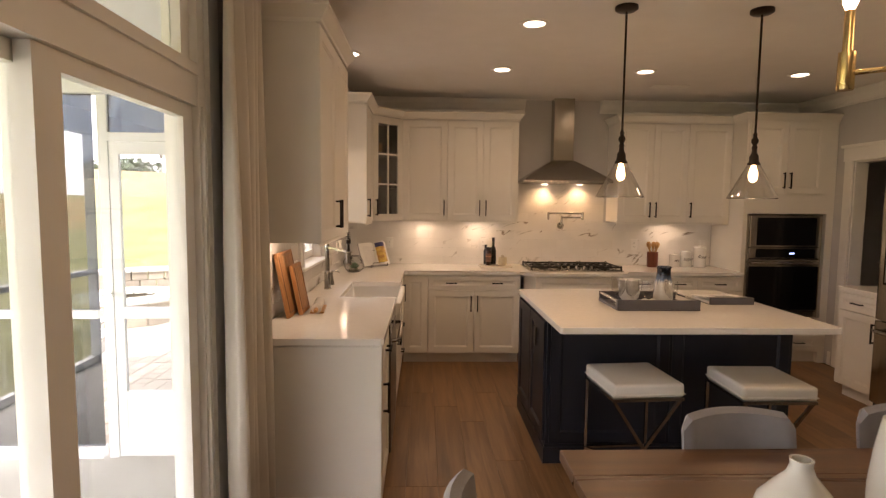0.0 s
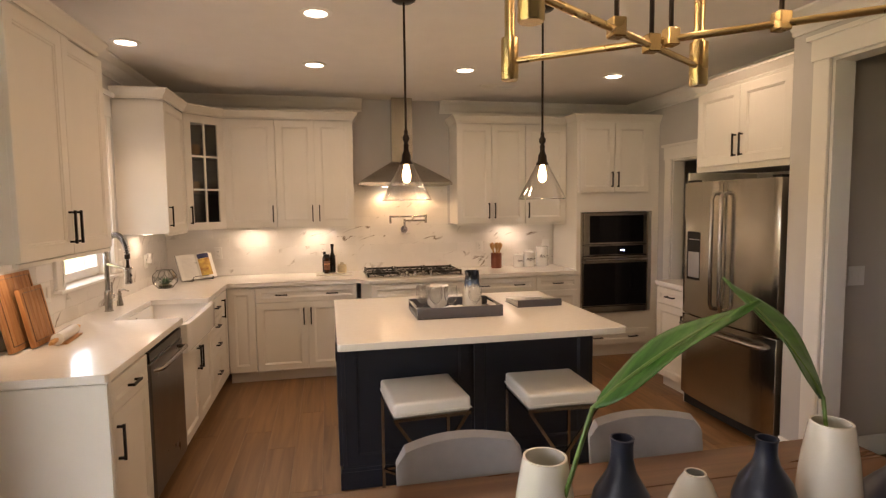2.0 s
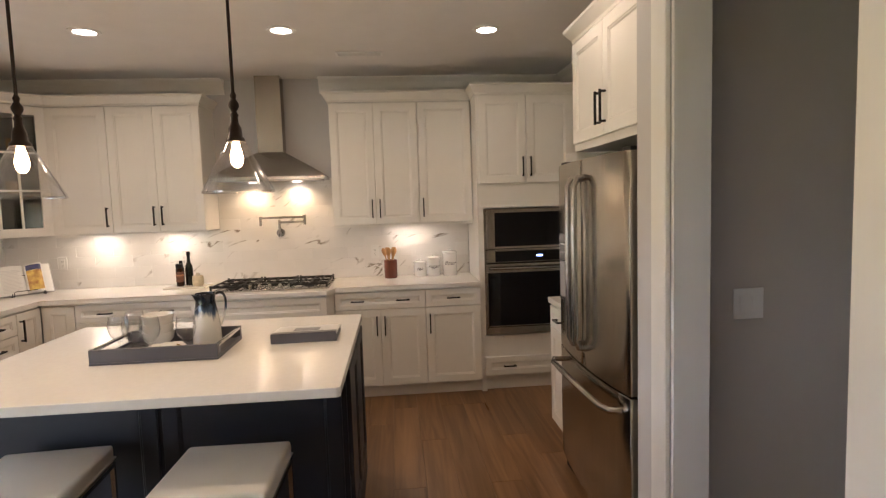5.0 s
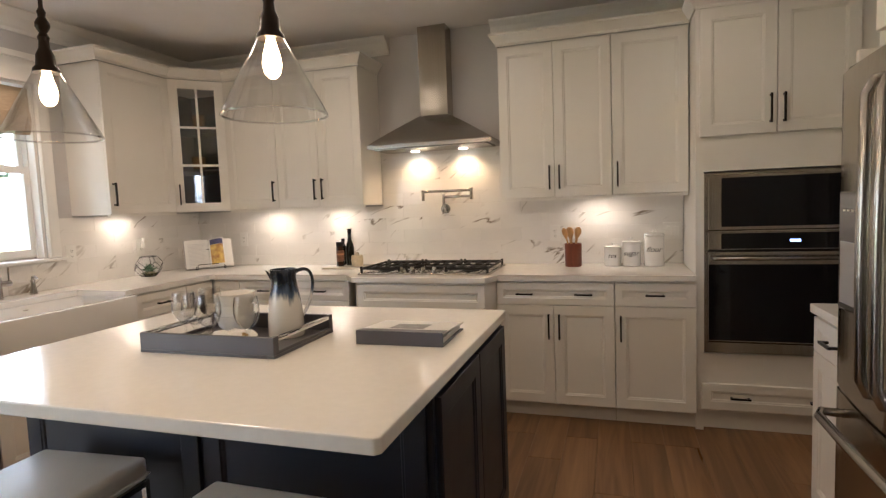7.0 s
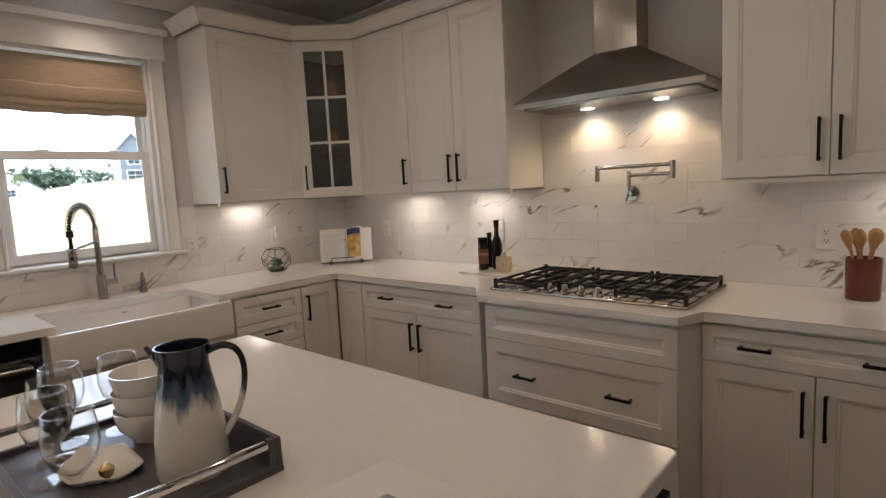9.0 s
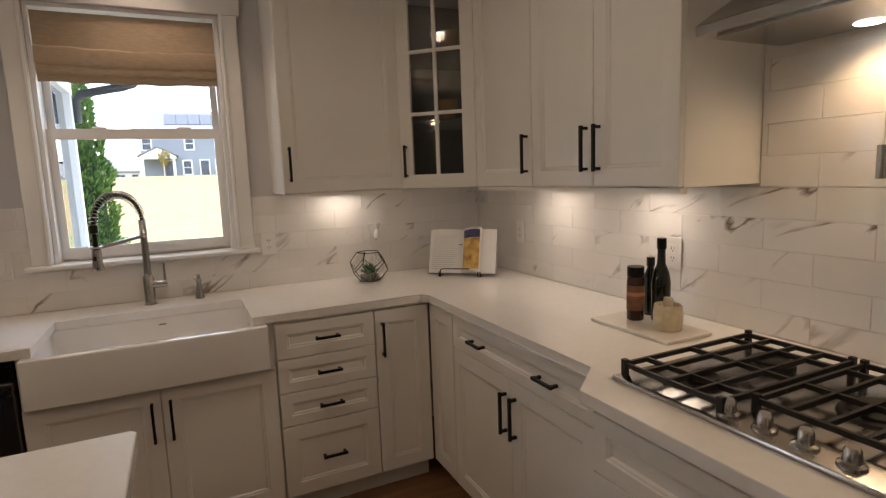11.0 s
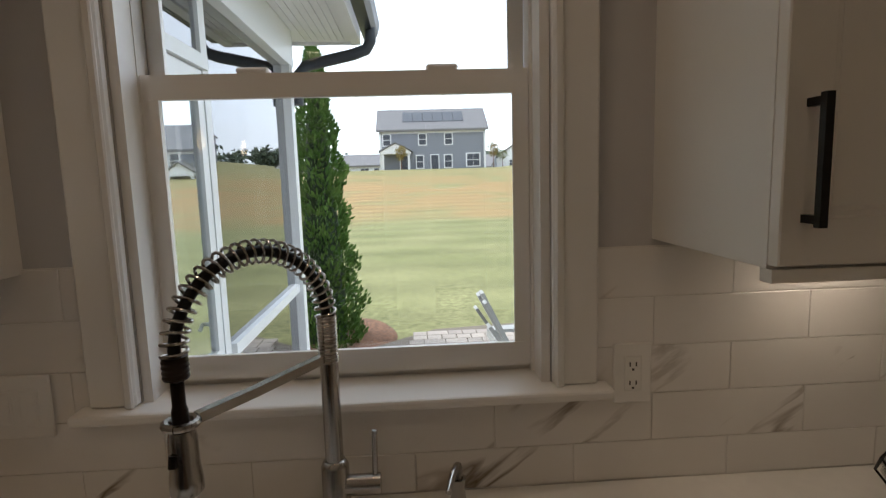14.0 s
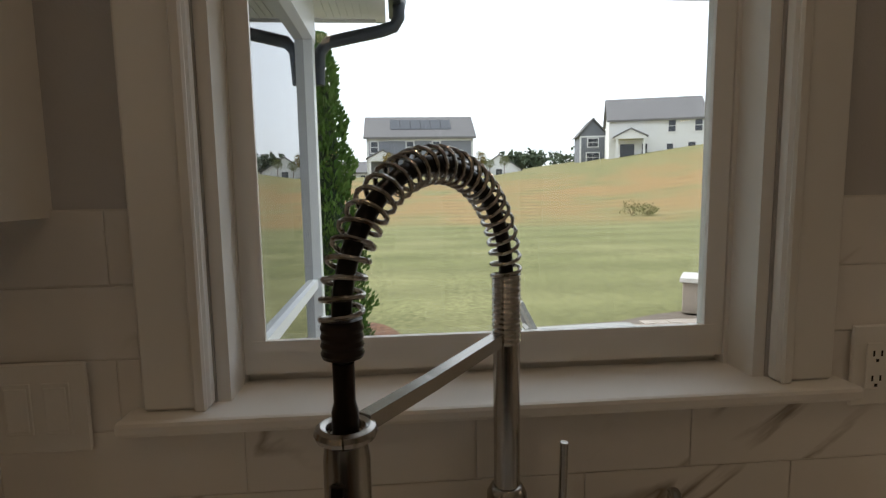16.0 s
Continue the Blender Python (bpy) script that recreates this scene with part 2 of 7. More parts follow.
PLANK = wood("oak_plank_floor", (0.150, 0.078, 0.034), (0.325, 0.185, 0.088), 2.0, (0.55, 9, 9), 0.32, 0.14)
SUBFLOOR = mat("plank_seam", (0.06, 0.035, 0.02), 0.8, bump=0.0)
WALNUT = wood("brown_table_wood", (0.085, 0.042, 0.022), (0.16, 0.085, 0.045), 2.0, (0.6, 10, 10), 0.30, 0.1)
BOARDWOOD = wood("cutting_board_wood", (0.30, 0.13, 0.05), (0.46, 0.24, 0.10), 6.0, (12, 12, 0.8), 0.45, 0.2)
GREYFABRIC = mat("grey_upholstery", (0.24, 0.235, 0.25), 0.85, var=0.06, scale=20, bump=0.25, bscale=600, sheen=0.3)
WHITELEATHER = mat("white_leather", (0.72, 0.71, 0.68), 0.38, var=0.03, bump=0.08, bscale=350)
LINEN = mat("beige_linen", (0.46, 0.36, 0.25), 0.9, var=0.08, scale=30, stretch=(1, 1, 4), bump=0.3, bscale=700)
CURTAIN = mat("ivory_curtain", (0.66, 0.62, 0.56), 0.88, var=0.04, scale=12, stretch=(3, 3, 0.4), bump=0.2, bscale=600, sheen=0.2)
GREYTRAY = mat("grey_lacquer", (0.085, 0.082, 0.095), 0.33, var=0.05, bump=0.01)
PAPER = mat("paper", (0.78, 0.77, 0.74), 0.8, var=0.02, bump=0.03)
PLASTIC = mat("white_plastic", (0.80, 0.79, 0.76), 0.35, var=0.01, bump=0.0)
DARKGAP = mat("dark_gap", (0.015, 0.014, 0.013), 0.8, bump=0.0)
PANE = thin_glass("window_glass", (0.97, 0.99, 0.98), 0.03, 0.7)
CLEAR = thin_glass("clear_glass", (0.965, 0.965, 0.96), 0.09, 0.9, 0.03, 2.4)
SHADEGLASS = thin_glass("shade_glass", (0.93, 0.93, 0.92), 0.10, 1.0, 0.02, 1.7)
GLASSWARE = thin_glass("glassware", (0.975, 0.975, 0.97), 0.05, 0.85, 0.0, 3.2)
BULB = glow("warm_filament", (1.0, 0.62, 0.28), 9.0)
DOWNGLOW = glow("lamp_lens", (1.0, 0.84, 0.62), 4.0)


# ---- the large structure ----
def structure(name, bm, material, label, category, m=None):
    return solid(name, bm, material, label, category, kind="structure", m=m)


WIN_Y0, WIN_Y1, WIN_Z0, WIN_Z1 = 3.910, 4.666, 1.119, 2.23
DOOR_Y0, DOOR_Y1, DOOR_Z1 = -0.6, 2.45, 2.42
WW = -0.62     # outside face of the west wall
floor = structure("floor", box(-0.62, 6.2, -2.6, 6.2, -0.06, -0.012), SUBFLOOR, "oak plank floor in warm brown with darker grain", "floor")
structure("ceiling", box(-0.62, 6.2, -2.6, 6.2, CEIL, CEIL + 0.12), CEILING, "smooth off-white painted ceiling", "ceiling")
wall_west = structure("wall_west", boxes((WW, WEST, -2.6, DOOR_Y0, 0, CEIL), (WW, WEST, DOOR_Y0, DOOR_Y1, DOOR_Z1, CEIL), (WW, WEST, DOOR_Y1, WIN_Y0, 0, CEIL),
                      (WW, WEST, WIN_Y0, WIN_Y1, 0, WIN_Z0 - 0.032), (WW, WEST, WIN_Y0, WIN_Y1, WIN_Z1, CEIL), (WW, WEST, WIN_Y1, 6.05, 0, CEIL)), WALL, "pale grey painted wall with a window and a glazed door", "wall")
wall_north = structure("wall_north", boxes((WW, 5.8, NORTH, 6.2, 0, CEIL)), WALL, "pale grey painted kitchen wall", "wall")
PD0, PD1, PDZ = 4.62, 5.24, 2.00   # pantry doorway in the east wall
structure("wall_east", boxes((EAST, EAST + 0.12, PD1, 6.05, 0, CEIL), (EAST, EAST + 0.12, PD0, PD1, PDZ, CEIL), (EAST, EAST + 0.12, 3.19, PD0, 0, CEIL)), WALL, "pale grey wall with the pantry doorway", "wall")
structure("wall_pantry", boxes((5.7, 5.8, 3.77, 6.05, 0, CEIL)), HALLWALL, "greige back wall of the pantry", "wall")
HO0, HO1, HOZ = 2.15, 2.91, 2.35   # cased opening to the hall
structure("wall_hall_side", boxes((HALL_X, HALL_X + 0.13, HO1, 3.17, 0, CEIL), (HALL_X, HALL_X + 0.13, HO0, HO1, HOZ, CEIL), (HALL_X, HALL_X + 0.13, -2.6, HO0, 0, CEIL)), WALL, "pale grey wall with a white cased opening", "wall")
structure("wall_hall_north", boxes((HALL_X + 0.13, 4.60, 3.05, 3.17, 0, CEIL), (4.52, 4.60, 3.17, 3.77, 0, CEIL), (4.60, 6.2, 3.65, 3.77, 0, CEIL)), HALLWALL, "greige hall wall beside the mudroom lockers", "wall")
# unseen opening and window, added so that sky light brightens the hall
structure("wall_hall_east", boxes((6.1, 6.2, -2.6, 0.0, 0, CEIL), (6.1, 6.2, 0.0, 0.5, 0, 1.2), (6.1, 6.2, 0.0, 0.5, 2.2, CEIL), (6.1, 6.2, 0.5, 3.65, 0, CEIL)), HALLWALL, "greige end wall of the hall with an added window opening", "wall")
hw = thing("window_2", pose(6.1, 0, 0), "unseen white framed window added to daylight the hall", "window", kind="structure")
part("window_frame", boxes((-0.015, -0.001, -0.06, 0.0, 1.14, 2.26), (-0.015, -0.001, 0.5, 0.56, 1.14, 2.26), (-0.015, -0.001, 0.0, 0.5, 1.14, 1.2), (-0.015, -0.001, 0.0, 0.5, 2.2, 2.26), (0.03, 0.07, 0.001, 0.499, 1.68, 1.72)), TRIM, hw)
structure("wall_south", boxes((-0.62, 6.2, -2.7, -2.6, 0, CEIL)), WALL, "pale grey painted dining wall", "wall")


def crown(name, p0, p1, inward):
    """Crown moulding along a wall's top from p0 to p1; inward is the way into the room."""
    prof = [(0, -0.125), (0.012, -0.125), (0.016, -0.105), (0.03, -0.09), (0.055, -0.045), (0.085, -0.022), (0.095, -0.012), (0.095, 0.0), (0, 0)]
    rings = [[(p[0] + inward[0] * d, p[1] + inward[1] * d, CEIL - 0.002 + h) for d, h in prof] for p in (p0, p1)]
    return structure(name, rings_mesh(rings), TRIM, "white stepped crown moulding", "moulding")


crown("trim", (WEST, NORTH - 0.001), (1.42, NORTH - 0.001), (0, -1))
crown("trim", (2.22, NORTH - 0.001), (EAST, NORTH - 0.001), (0, -1))
crown("trim", (WEST + 0.001, 2.2), (WEST + 0.001, NORTH), (1, 0))
crown("trim", (EAST - 0.001, 3.2), (EAST - 0.001, NORTH), (-1, 0))
crown("trim", (HALL_X - 0.001, -2.6), (HALL_X - 0.001, 3.17), (-1, 0))


def baseboard(x0, x1, y0, y1):
    return structure("baseboard", box(x0, x1, y0, y1, 0, 0.135, 0.006), TRIM, "white baseboard", "baseboard")


baseboard(HALL_X - 0.016, HALL_X - 0.001, 3.03, 3.17)
baseboard(HALL_X - 0.016, HALL_X - 0.001, -2.6, 2.02)
baseboard(3.90, 4.60, 3.034, 3.049)
baseboard(EAST - 0.016, EAST - 0.001, 5.37, 5.41)

# cased opening to the hall
casing = thing("door_1", pose(HALL_X, 0, 0), "wide white cased opening to the hall", "door frame", kind="structure")
part("casing", box(-0.022, -0.001, HO1, HO1 + 0.105, 0, HOZ, 0.004), TRIM, casing)
part("casing", box(-0.022, -0.001, HO0 - 0.105, HO0, 0, HOZ, 0.004), TRIM, casing)
part("head_casing", boxes((-0.026, -0.001, HO0 - 0.115, HO1 + 0.115, HOZ, HOZ + 0.115), (-0.045, -0.001, HO0 - 0.135, HO1 + 0.135, HOZ + 0.115, HOZ + 0.14)), TRIM, casing)
part("jamb", boxes((0, 0.13, HO1 - 0.018, HO1 - 0.001, 0, HOZ)), TRIM, casing)
part("jamb", boxes((0, 0.13, HO0 + 0.001, HO0 + 0.018, 0, HOZ)), TRIM, casing)
part("jamb", boxes((0, 0.13, HO0, HO1, HOZ - 0.018, HOZ - 0.001)), TRIM, casing)

# pantry doorway
casing = thing("door_2", pose(EAST, 0, 0), "white cased pantry doorway with a dark room behind", "door frame", kind="structure")
part("casing", box(-0.022, -0.001, PD1, PD1 + 0.10, 0, PDZ, 0.004), TRIM, casing)
part("casing", box(-0.022, -0.001, PD0 - 0.06, PD0, 0, PDZ, 0.004), TRIM, casing)
part("head_casing", boxes((-0.026, -0.001, PD0 - 0.07, PD1 + 0.11, PDZ, PDZ + 0.125), (-0.045, -0.001, PD0 - 0.09, PD1 + 0.13, PDZ + 0.125, PDZ + 0.15)), TRIM, casing)
part("jamb", boxes((0, 0.12, PD1 - 0.018, PD1 - 0.001, 0, PDZ)), TRIM, casing)
part("jamb", boxes((0, 0.12, PD0 + 0.001, PD0 + 0.018, 0, PDZ)), TRIM, casing)
part("jamb", boxes((0, 0.12, PD0, PD1, PDZ - 0.018, PDZ - 0.001)), TRIM, casing)

# kitchen window: double-hung, white, in the west wall
win = thing("window_1", pose(WEST, 0, 0), "white double-hung kitchen window over the sink", "window", kind="structure")
part("casing", box(0.002, 0.024, WIN_Y0 - 0.083, WIN_Y0, WIN_Z0 + 0.001, WIN_Z1, 0.004), TRIM, win)
part("casing", box(0.002, 0.024, WIN_Y1, WIN_Y1 + 0.083, WIN_Z0 + 0.001, WIN_Z1, 0.004), TRIM, win)
part("head_casing", boxes((0.002, 0.028, WIN_Y0 - 0.098, WIN_Y1 + 0.098, WIN_Z1, WIN_Z1 + 0.14), (0.002, 0.05, WIN_Y0 - 0.118, WIN_Y1 + 0.118, WIN_Z1 + 0.14, WIN_Z1 + 0.175)), TRIM, win)
part("window_sill", box(-0.085, 0.055, WIN_Y0 - 0.105, WIN_Y1 + 0.105, WIN_Z0 - 0.02, WIN_Z0, 0.006, 2), TRIM, win)
part("bead", box(0.024, 0.032, WIN_Y0 - 0.018, WIN_Y0 - 0.002, WIN_Z0, WIN_Z1, 0.003), TRIM, win)
part("bead", box(0.024, 0.032, WIN_Y1 + 0.002, WIN_Y1 + 0.018, WIN_Z0, WIN_Z1, 0.003), TRIM, win)
part("window_frame", boxes((-0.15, -0.002, WIN_Y0 + 0.001, WIN_Y0 + 0.018, WIN_Z0, WIN_Z1), (-0.15, -0.002, WIN_Y1 - 0.018, WIN_Y1 - 0.001, WIN_Z0, WIN_Z1),
                           (-0.15, -0.002, WIN_Y0 + 0.018, WIN_Y1 - 0.018, WIN_Z1 - 0.018, WIN_Z1 - 0.001), (-0.15, -0.086, WIN_Y0 + 0.018, WIN_Y1 - 0.018, WIN_Z0 - 0.02, WIN_Z0 + 0.012),
                           (-0.104, -0.062, WIN_Y0 + 0.018, WIN_Y0 + 0.0195, WIN_Z0, WIN_Z1 - 0.018), (-0.104, -0.062, WIN_Y1 - 0.024, WIN_Y1 - 0.018, WIN_Z0, WIN_Z1 - 0.018)), TRIM, win)
LY0, LY1, MEET = WIN_Y0 + 0.020, WIN_Y1 - 0.025, 1.692
for nm, x0, x1, z0, z1, low, high in (("lower_sash", -0.10, -0.066, WIN_Z0 + 0.013, MEET + 0.018, 0.040, 0.036), ("upper_sash", -0.14, -0.106, MEET - 0.018, WIN_Z1 - 0.02, 0.032, 0.04)):
    sash = part(nm, boxes((x0, x1, LY0, LY0 + 0.022, z0, z1), (x0, x1, LY1 - 0.022, LY1, z0, z1), (x0, x1, LY0 + 0.022, LY1 - 0.022, z0, z0 + low), (x0, x1, LY0 + 0.022, LY1 - 0.022, z1 - high, z1)), TRIM, win)
    bead = 0.009
    part("glazing_bead", boxes((x1 - 0.004, x1 + 0.003, LY0 + 0.014, LY0 + 0.022 + bead, z0 + low, z1 - high), (x1 - 0.004, x1 + 0.003, LY1 - 0.022 - bead, LY1 - 0.014, z0 + low, z1 - high),
                               (x1 - 0.0055, x1 + 0.0045, LY0 + 0.014, LY1 - 0.014, z0 + low - 0.008, z0 + low + bead), (x1 - 0.0055, x1 + 0.0045, LY0 + 0.014, LY1 - 0.014, z1 - high - bead, z1 - high + 0.008)), TRIM, sash)
    g = part("pane", box(x0 + 0.014, x0 + 0.018, LY0 + 0.022, LY1 - 0.022, z0 + low, z1 - high), PANE, sash)
    g.visible_shadow = False
for y in (4.13, 4.48):
    part("sash_lock", box(-0.098, -0.070, y - 0.03, y + 0.03, MEET + 0.0185, MEET + 0.030, 0.004), TRIM, win)

# glazed door to the porch with a transom over it
slider = thing("door_3", pose(-0.545, 0, 0), "white glazed sliding door with a transom window", "sliding door", kind="structure")
HEAD, TR0 = 1.915, 2.05
part("door_frame", boxes((-0.07, 0.06, DOOR_Y1 - 0.13, DOOR_Y1 - 0.001, 0, DOOR_Z1), (-0.07, 0.06, DOOR_Y0 + 0.001, DOOR_Y0 + 0.10, 0, DOOR_Z1), (-0.07, 0.055, DOOR_Y0 + 0.1, DOOR_Y1 - 0.13, HEAD, TR0),
                         (-0.07, 0.06, DOOR_Y0 + 0.1, DOOR_Y1 - 0.13, DOOR_Z1 - 0.05, DOOR_Z1 - 0.001), (-0.07, 0.06, DOOR_Y0 + 0.1, DOOR_Y1 - 0.13, 0.0, 0.035)), TRIM, slider)
part("frame_step", boxes((0.061, 0.08, DOOR_Y1 - 0.07, DOOR_Y1 + 0.03, 0, DOOR_Z1 + 0.06), (0.056, 0.068, DOOR_Y0, DOOR_Y1 - 0.14, HEAD + 0.11, HEAD + 0.15), (0.061, 0.072, DOOR_Y1 - 0.115, DOOR_Y1 - 0.09, 0, HEAD)), TRIM, slider)
for x0, x1, y0, y1 in ((-0.005, 0.035, 1.472, DOOR_Y1 - 0.135), (-0.05, -0.01, 0.30, 1.56), (-0.005, 0.035, DOOR_Y0 + 0.105, 0.42)):
    panel = part("door_panel", boxes((x0, x1, y0, y0 + 0.10, 0.036, HEAD - 0.001), (x0, x1, y1 - 0.075, y1, 0.036, HEAD - 0.001), (x0, x1, y0 + 0.1, y1 - 0.075, 0.036, 0.19), (x0, x1, y0 + 0.1, y1 - 0.075, HEAD - 0.05, HEAD - 0.001)), TRIM, slider)
    g = part("pane", box((x0 + x1) / 2 - 0.003, (x0 + x1) / 2 + 0.003, y0 + 0.1, y1 - 0.075, 0.19, HEAD - 0.05), PANE, panel)
    g.visible_shadow = False
g = part("transom_pane", box(-0.01, -0.004, DOOR_Y0 + 0.1, DOOR_Y1 - 0.20, TR0 + 0.03, DOOR_Z1 - 0.08), PANE, slider)
g.visible_shadow = False
part("transom_frame", boxes((-0.03, 0.03, DOOR_Y1 - 0.20, DOOR_Y1 - 0.131, TR0, DOOR_Z1 - 0.051), (-0.03, 0.03, DOOR_Y0 + 0.1, DOOR_Y1 - 0.2, TR0, TR0 + 0.03), (-0.03, 0.03, DOOR_Y0 + 0.1, DOOR_Y1 - 0.2, DOOR_Z1 - 0.08, DOOR_Z1 - 0.051)), TRIM, slider)

# ---- lamps of the room ----
LIGHT_SPOTS = [(-0.19, 4.35, 7.0, 88), (1.025, 3.59, 4.3, 166), (0.99, 4.733, 3.9, 166), (2.166, 4.717, 3.6, 166), (3.465, 4.72, 1.9, 166), (3.45, 3.575, 2.8, 166)]
for x, y, watts, cone in LIGHT_SPOTS:
    can = thing("recessed_light", pose(x, y, CEIL), "round white recessed ceiling light, switched on", "ceiling light", "recessed ceiling lights")
    part("trim_ring", lathe([(0.062, -0.004), (0.066, -0.010), (0.090, -0.006), (0.092, -0.001), (0.062, -0.001)], 32), TRIM, can, smooth=True)
    part("lens", lathe([(0.0, -0.004), (0.062, -0.004), (0.062, -0.001)], 32), DOWNGLOW, can)
    lamp = new("recessed_lamp", bpy.data.lights.new("recessed_lamp", "SPOT"))
    lamp.data.energy, lamp.data.color, lamp.data.spot_size, lamp.data.spot_blend, lamp.data.shadow_soft_size = (watts, WARM, radians(cone), 0.55, 0.06)
    lamp.matrix_world = pose(x, y, CEIL - 0.02)


# ---- kitchen ----
def rect(x0, x1, z0, z1, y):
    return [(x0, y, z0), (x1, y, z0), (x1, y, z1), (x0, y, z1)]


def front_mesh(name, w, h, frame_w, material, t=0.02):
    """A door or drawer front, lying in x and z with its face at y = -t: mitred frame, ogee step, sunk panel."""
    f = min(frame_w, h * 0.30)
    e = 0.002
    rings = [rect(0, w, 0, h, 0), rect(0, w, 0, h, -t + e), rect(e, w - e, e, h - e, -t), rect(f, w - f, f, h - f, -t),
             rect(f + 0.003, w - f - 0.003, f + 0.003, h - f - 0.003, -t + 0.0035), rect(f + 0.009, w - f - 0.009, f + 0.009, h - f - 0.009, -t + 0.0045),
             rect(f + 0.014, w - f - 0.014, f + 0.014, h - f - 0.014, -t + 0.0095)]
    return mesh_of(name, rings_mesh(rings), material)


def pull_mesh(length, material, out=0.032):
    """A square bar pull, upright, feet on y = 0."""
    b = bmesh.new()
    r = 0.005
    bx(b, -r, r, -out, -out + 2 * r, 0, length)
    bx(b, -r, r, -out + 2 * r, 0, 0.004, 0.004 + 2 * r)
    bx(b, -r, r, -out + 2 * r, 0, length - 0.004 - 2 * r, length - 0.004)
    return mesh_of("handle", b, material)


PULL = pull_mesh(0.155, BLACK)
PULL_S = pull_mesh(0.105, BLACK)
FRONTS = {}


def front(kind, parent, x, z, w, h, frame_w=0.058, material=CAB, pull=None, y=0.0):
    """Hangs a door or drawer front on a cabinet; pull: 'l' or 'r' side with 'b'/'t' end, or 'h' for centred flat pulls ('hh' two)."""
    key = (kind, round(w, 3), round(h, 3), material.name)
    if key not in FRONTS:
        FRONTS[key] = front_mesh(kind, w, h, frame_w, material)
    d = part(kind, FRONTS[key], material, parent, m=Matrix.Translation((x, y, z)))
    if pull and pull[0] in "lr":
        px = 0.03 if pull[0] == "l" else w - 0.03
        pz = 0.05 if pull[1] == "b" else h - 0.05 - 0.155
        part("handle", PULL, BLACK, d, "matt black bar handle", m=Matrix.Translation((px, -0.02, pz)))
    elif pull:
        for c in ((0.5,) if pull == "h" else (0.25, 0.75)):
            part("handle", PULL_S, BLACK, d, "matt black bar handle", m=Matrix.Translation((w * c - 0.0525, -0.02, h / 2)) @ pose(0, 0, 0, 0, 90, 0))
    return d


TOE, BASE_H, SINK_END = 0.11, 0.877, 4.703
NORTHF = lambda x, y=5.435: pose(x, y, 0)
WESTF = lambda y, x=0.15: pose(x, y, 0, 0, 0, 90)
EASTF = lambda y, x=3.80: pose(x, y, 0, 0, 0, -90)


def base_cabinet(m, w, label, fronts, depth=0.59, material=CAB, toe=True, body_top=BASE_H):
    c = thing("base_cabinet", m, label, "cabinet", "kitchen base cabinets")
    part("body", boxes((0, w, 0, depth, TOE, body_top)), material, c)
    if toe:
        part("toe_kick", boxes((0, w, 0.06, depth, 0, TOE)), material, c)
    for f in fronts:
        front(f[0], c, *f[1:5], pull=f[5], material=material)
    return c


G = 0.0015


def drawer_doors(w, doors, pull, dh=0.135):
    out = [("drawer", G, BASE_H - 0.012 - dh, w - 2 * G, dh, pull)]
    h = BASE_H - 0.012 - dh - 0.004 - TOE
    if doors == 2:
        out += [("door", G, TOE, w / 2 - 2 * G, h, "rt"), ("door", w / 2 + G, TOE, w / 2 - 2 * G, h, "lt")]
    elif doors:
        out += [("door", G, TOE, w - 2 * G, h, doors + "t")]
    return out


WC = "white panelled base cabinet "
base_cabinet(NORTHF(0.172), 0.236, "white panelled base cabinet door in the corner", [("door", G, TOE, 0.23, BASE_H - TOE - 0.012, None)])
base_cabinet(NORTHF(0.41), 0.89, WC + "with one wide drawer over two doors", drawer_doors(0.89, 2, "hh"))
base_cabinet(NORTHF(2.335), 0.71, WC + "with one wide drawer over two doors", drawer_doors(0.71, 2, "hh"))
base_cabinet(NORTHF(3.047), 0.443, WC + "with a drawer over a single door", drawer_doors(0.443, "l", "h"))
cook = base_cabinet(pose(1.425, 5.308, 0), 0.865, "white cooktop base cabinet with deep drawers",
                    [("drawer", G, 0.715, 0.862, 0.15, None), ("drawer", G, 0.415, 0.862, 0.296, "hh"), ("drawer", G, TOE, 0.862, 0.30, "hh")], depth=0.75)
part("corner_panel", prism([(-0.085, 0.13), (0.0, 0.0), (0.0, 0.13)], TOE, BASE_H), CAB, cook)
part("corner_panel", prism([(0.865, 0.0), (0.913, 0.13), (0.865, 0.13)], TOE, BASE_H), CAB, cook)
# west run
base_cabinet(WESTF(2.81), 0.45, "white end base cabinet with a drawer over one door", drawer_doors(0.45, "l", "h"), depth=0.60)
base_cabinet(WESTF(4.727), 0.423, "white base cabinet with four stacked drawers", [("drawer", G, z, 0.420, h, "h") for z, h in ((0.11, 0.312), (0.426, 0.142), (0.572, 0.142), (0.718, 0.147))], depth=0.60)
base_cabinet(WESTF(5.152), 0.262, WC + "with a tall narrow corner door", [("door", G, TOE, 0.256, BASE_H - TOE - 0.012, "lt")], depth=0.60)
base_cabinet(WESTF(3.872), 0.853, "white sink base cabinet with two doors", [("door", G, TOE, 0.422, 0.584, "rt"), ("door", 0.4265, TOE, 0.422, 0.584, "lt")], depth=0.60, body_top=0.697)
for yy, fw_ in ((3.871, 0.013), (SINK_END, 0.022)):
    solid("filler_strip", box(-0.44, 0.15, yy, yy + fw_, 0.698, 0.878), CAB, "narrow white filler beside the sink", "cabinet panel", "sink fillers")
endp = solid("end_panel", box(-0.465, 0.17, 2.785, 2.808, 0, BASE_H, 0.003), CAB, "plain white end panel of the base run", "cabinet panel")
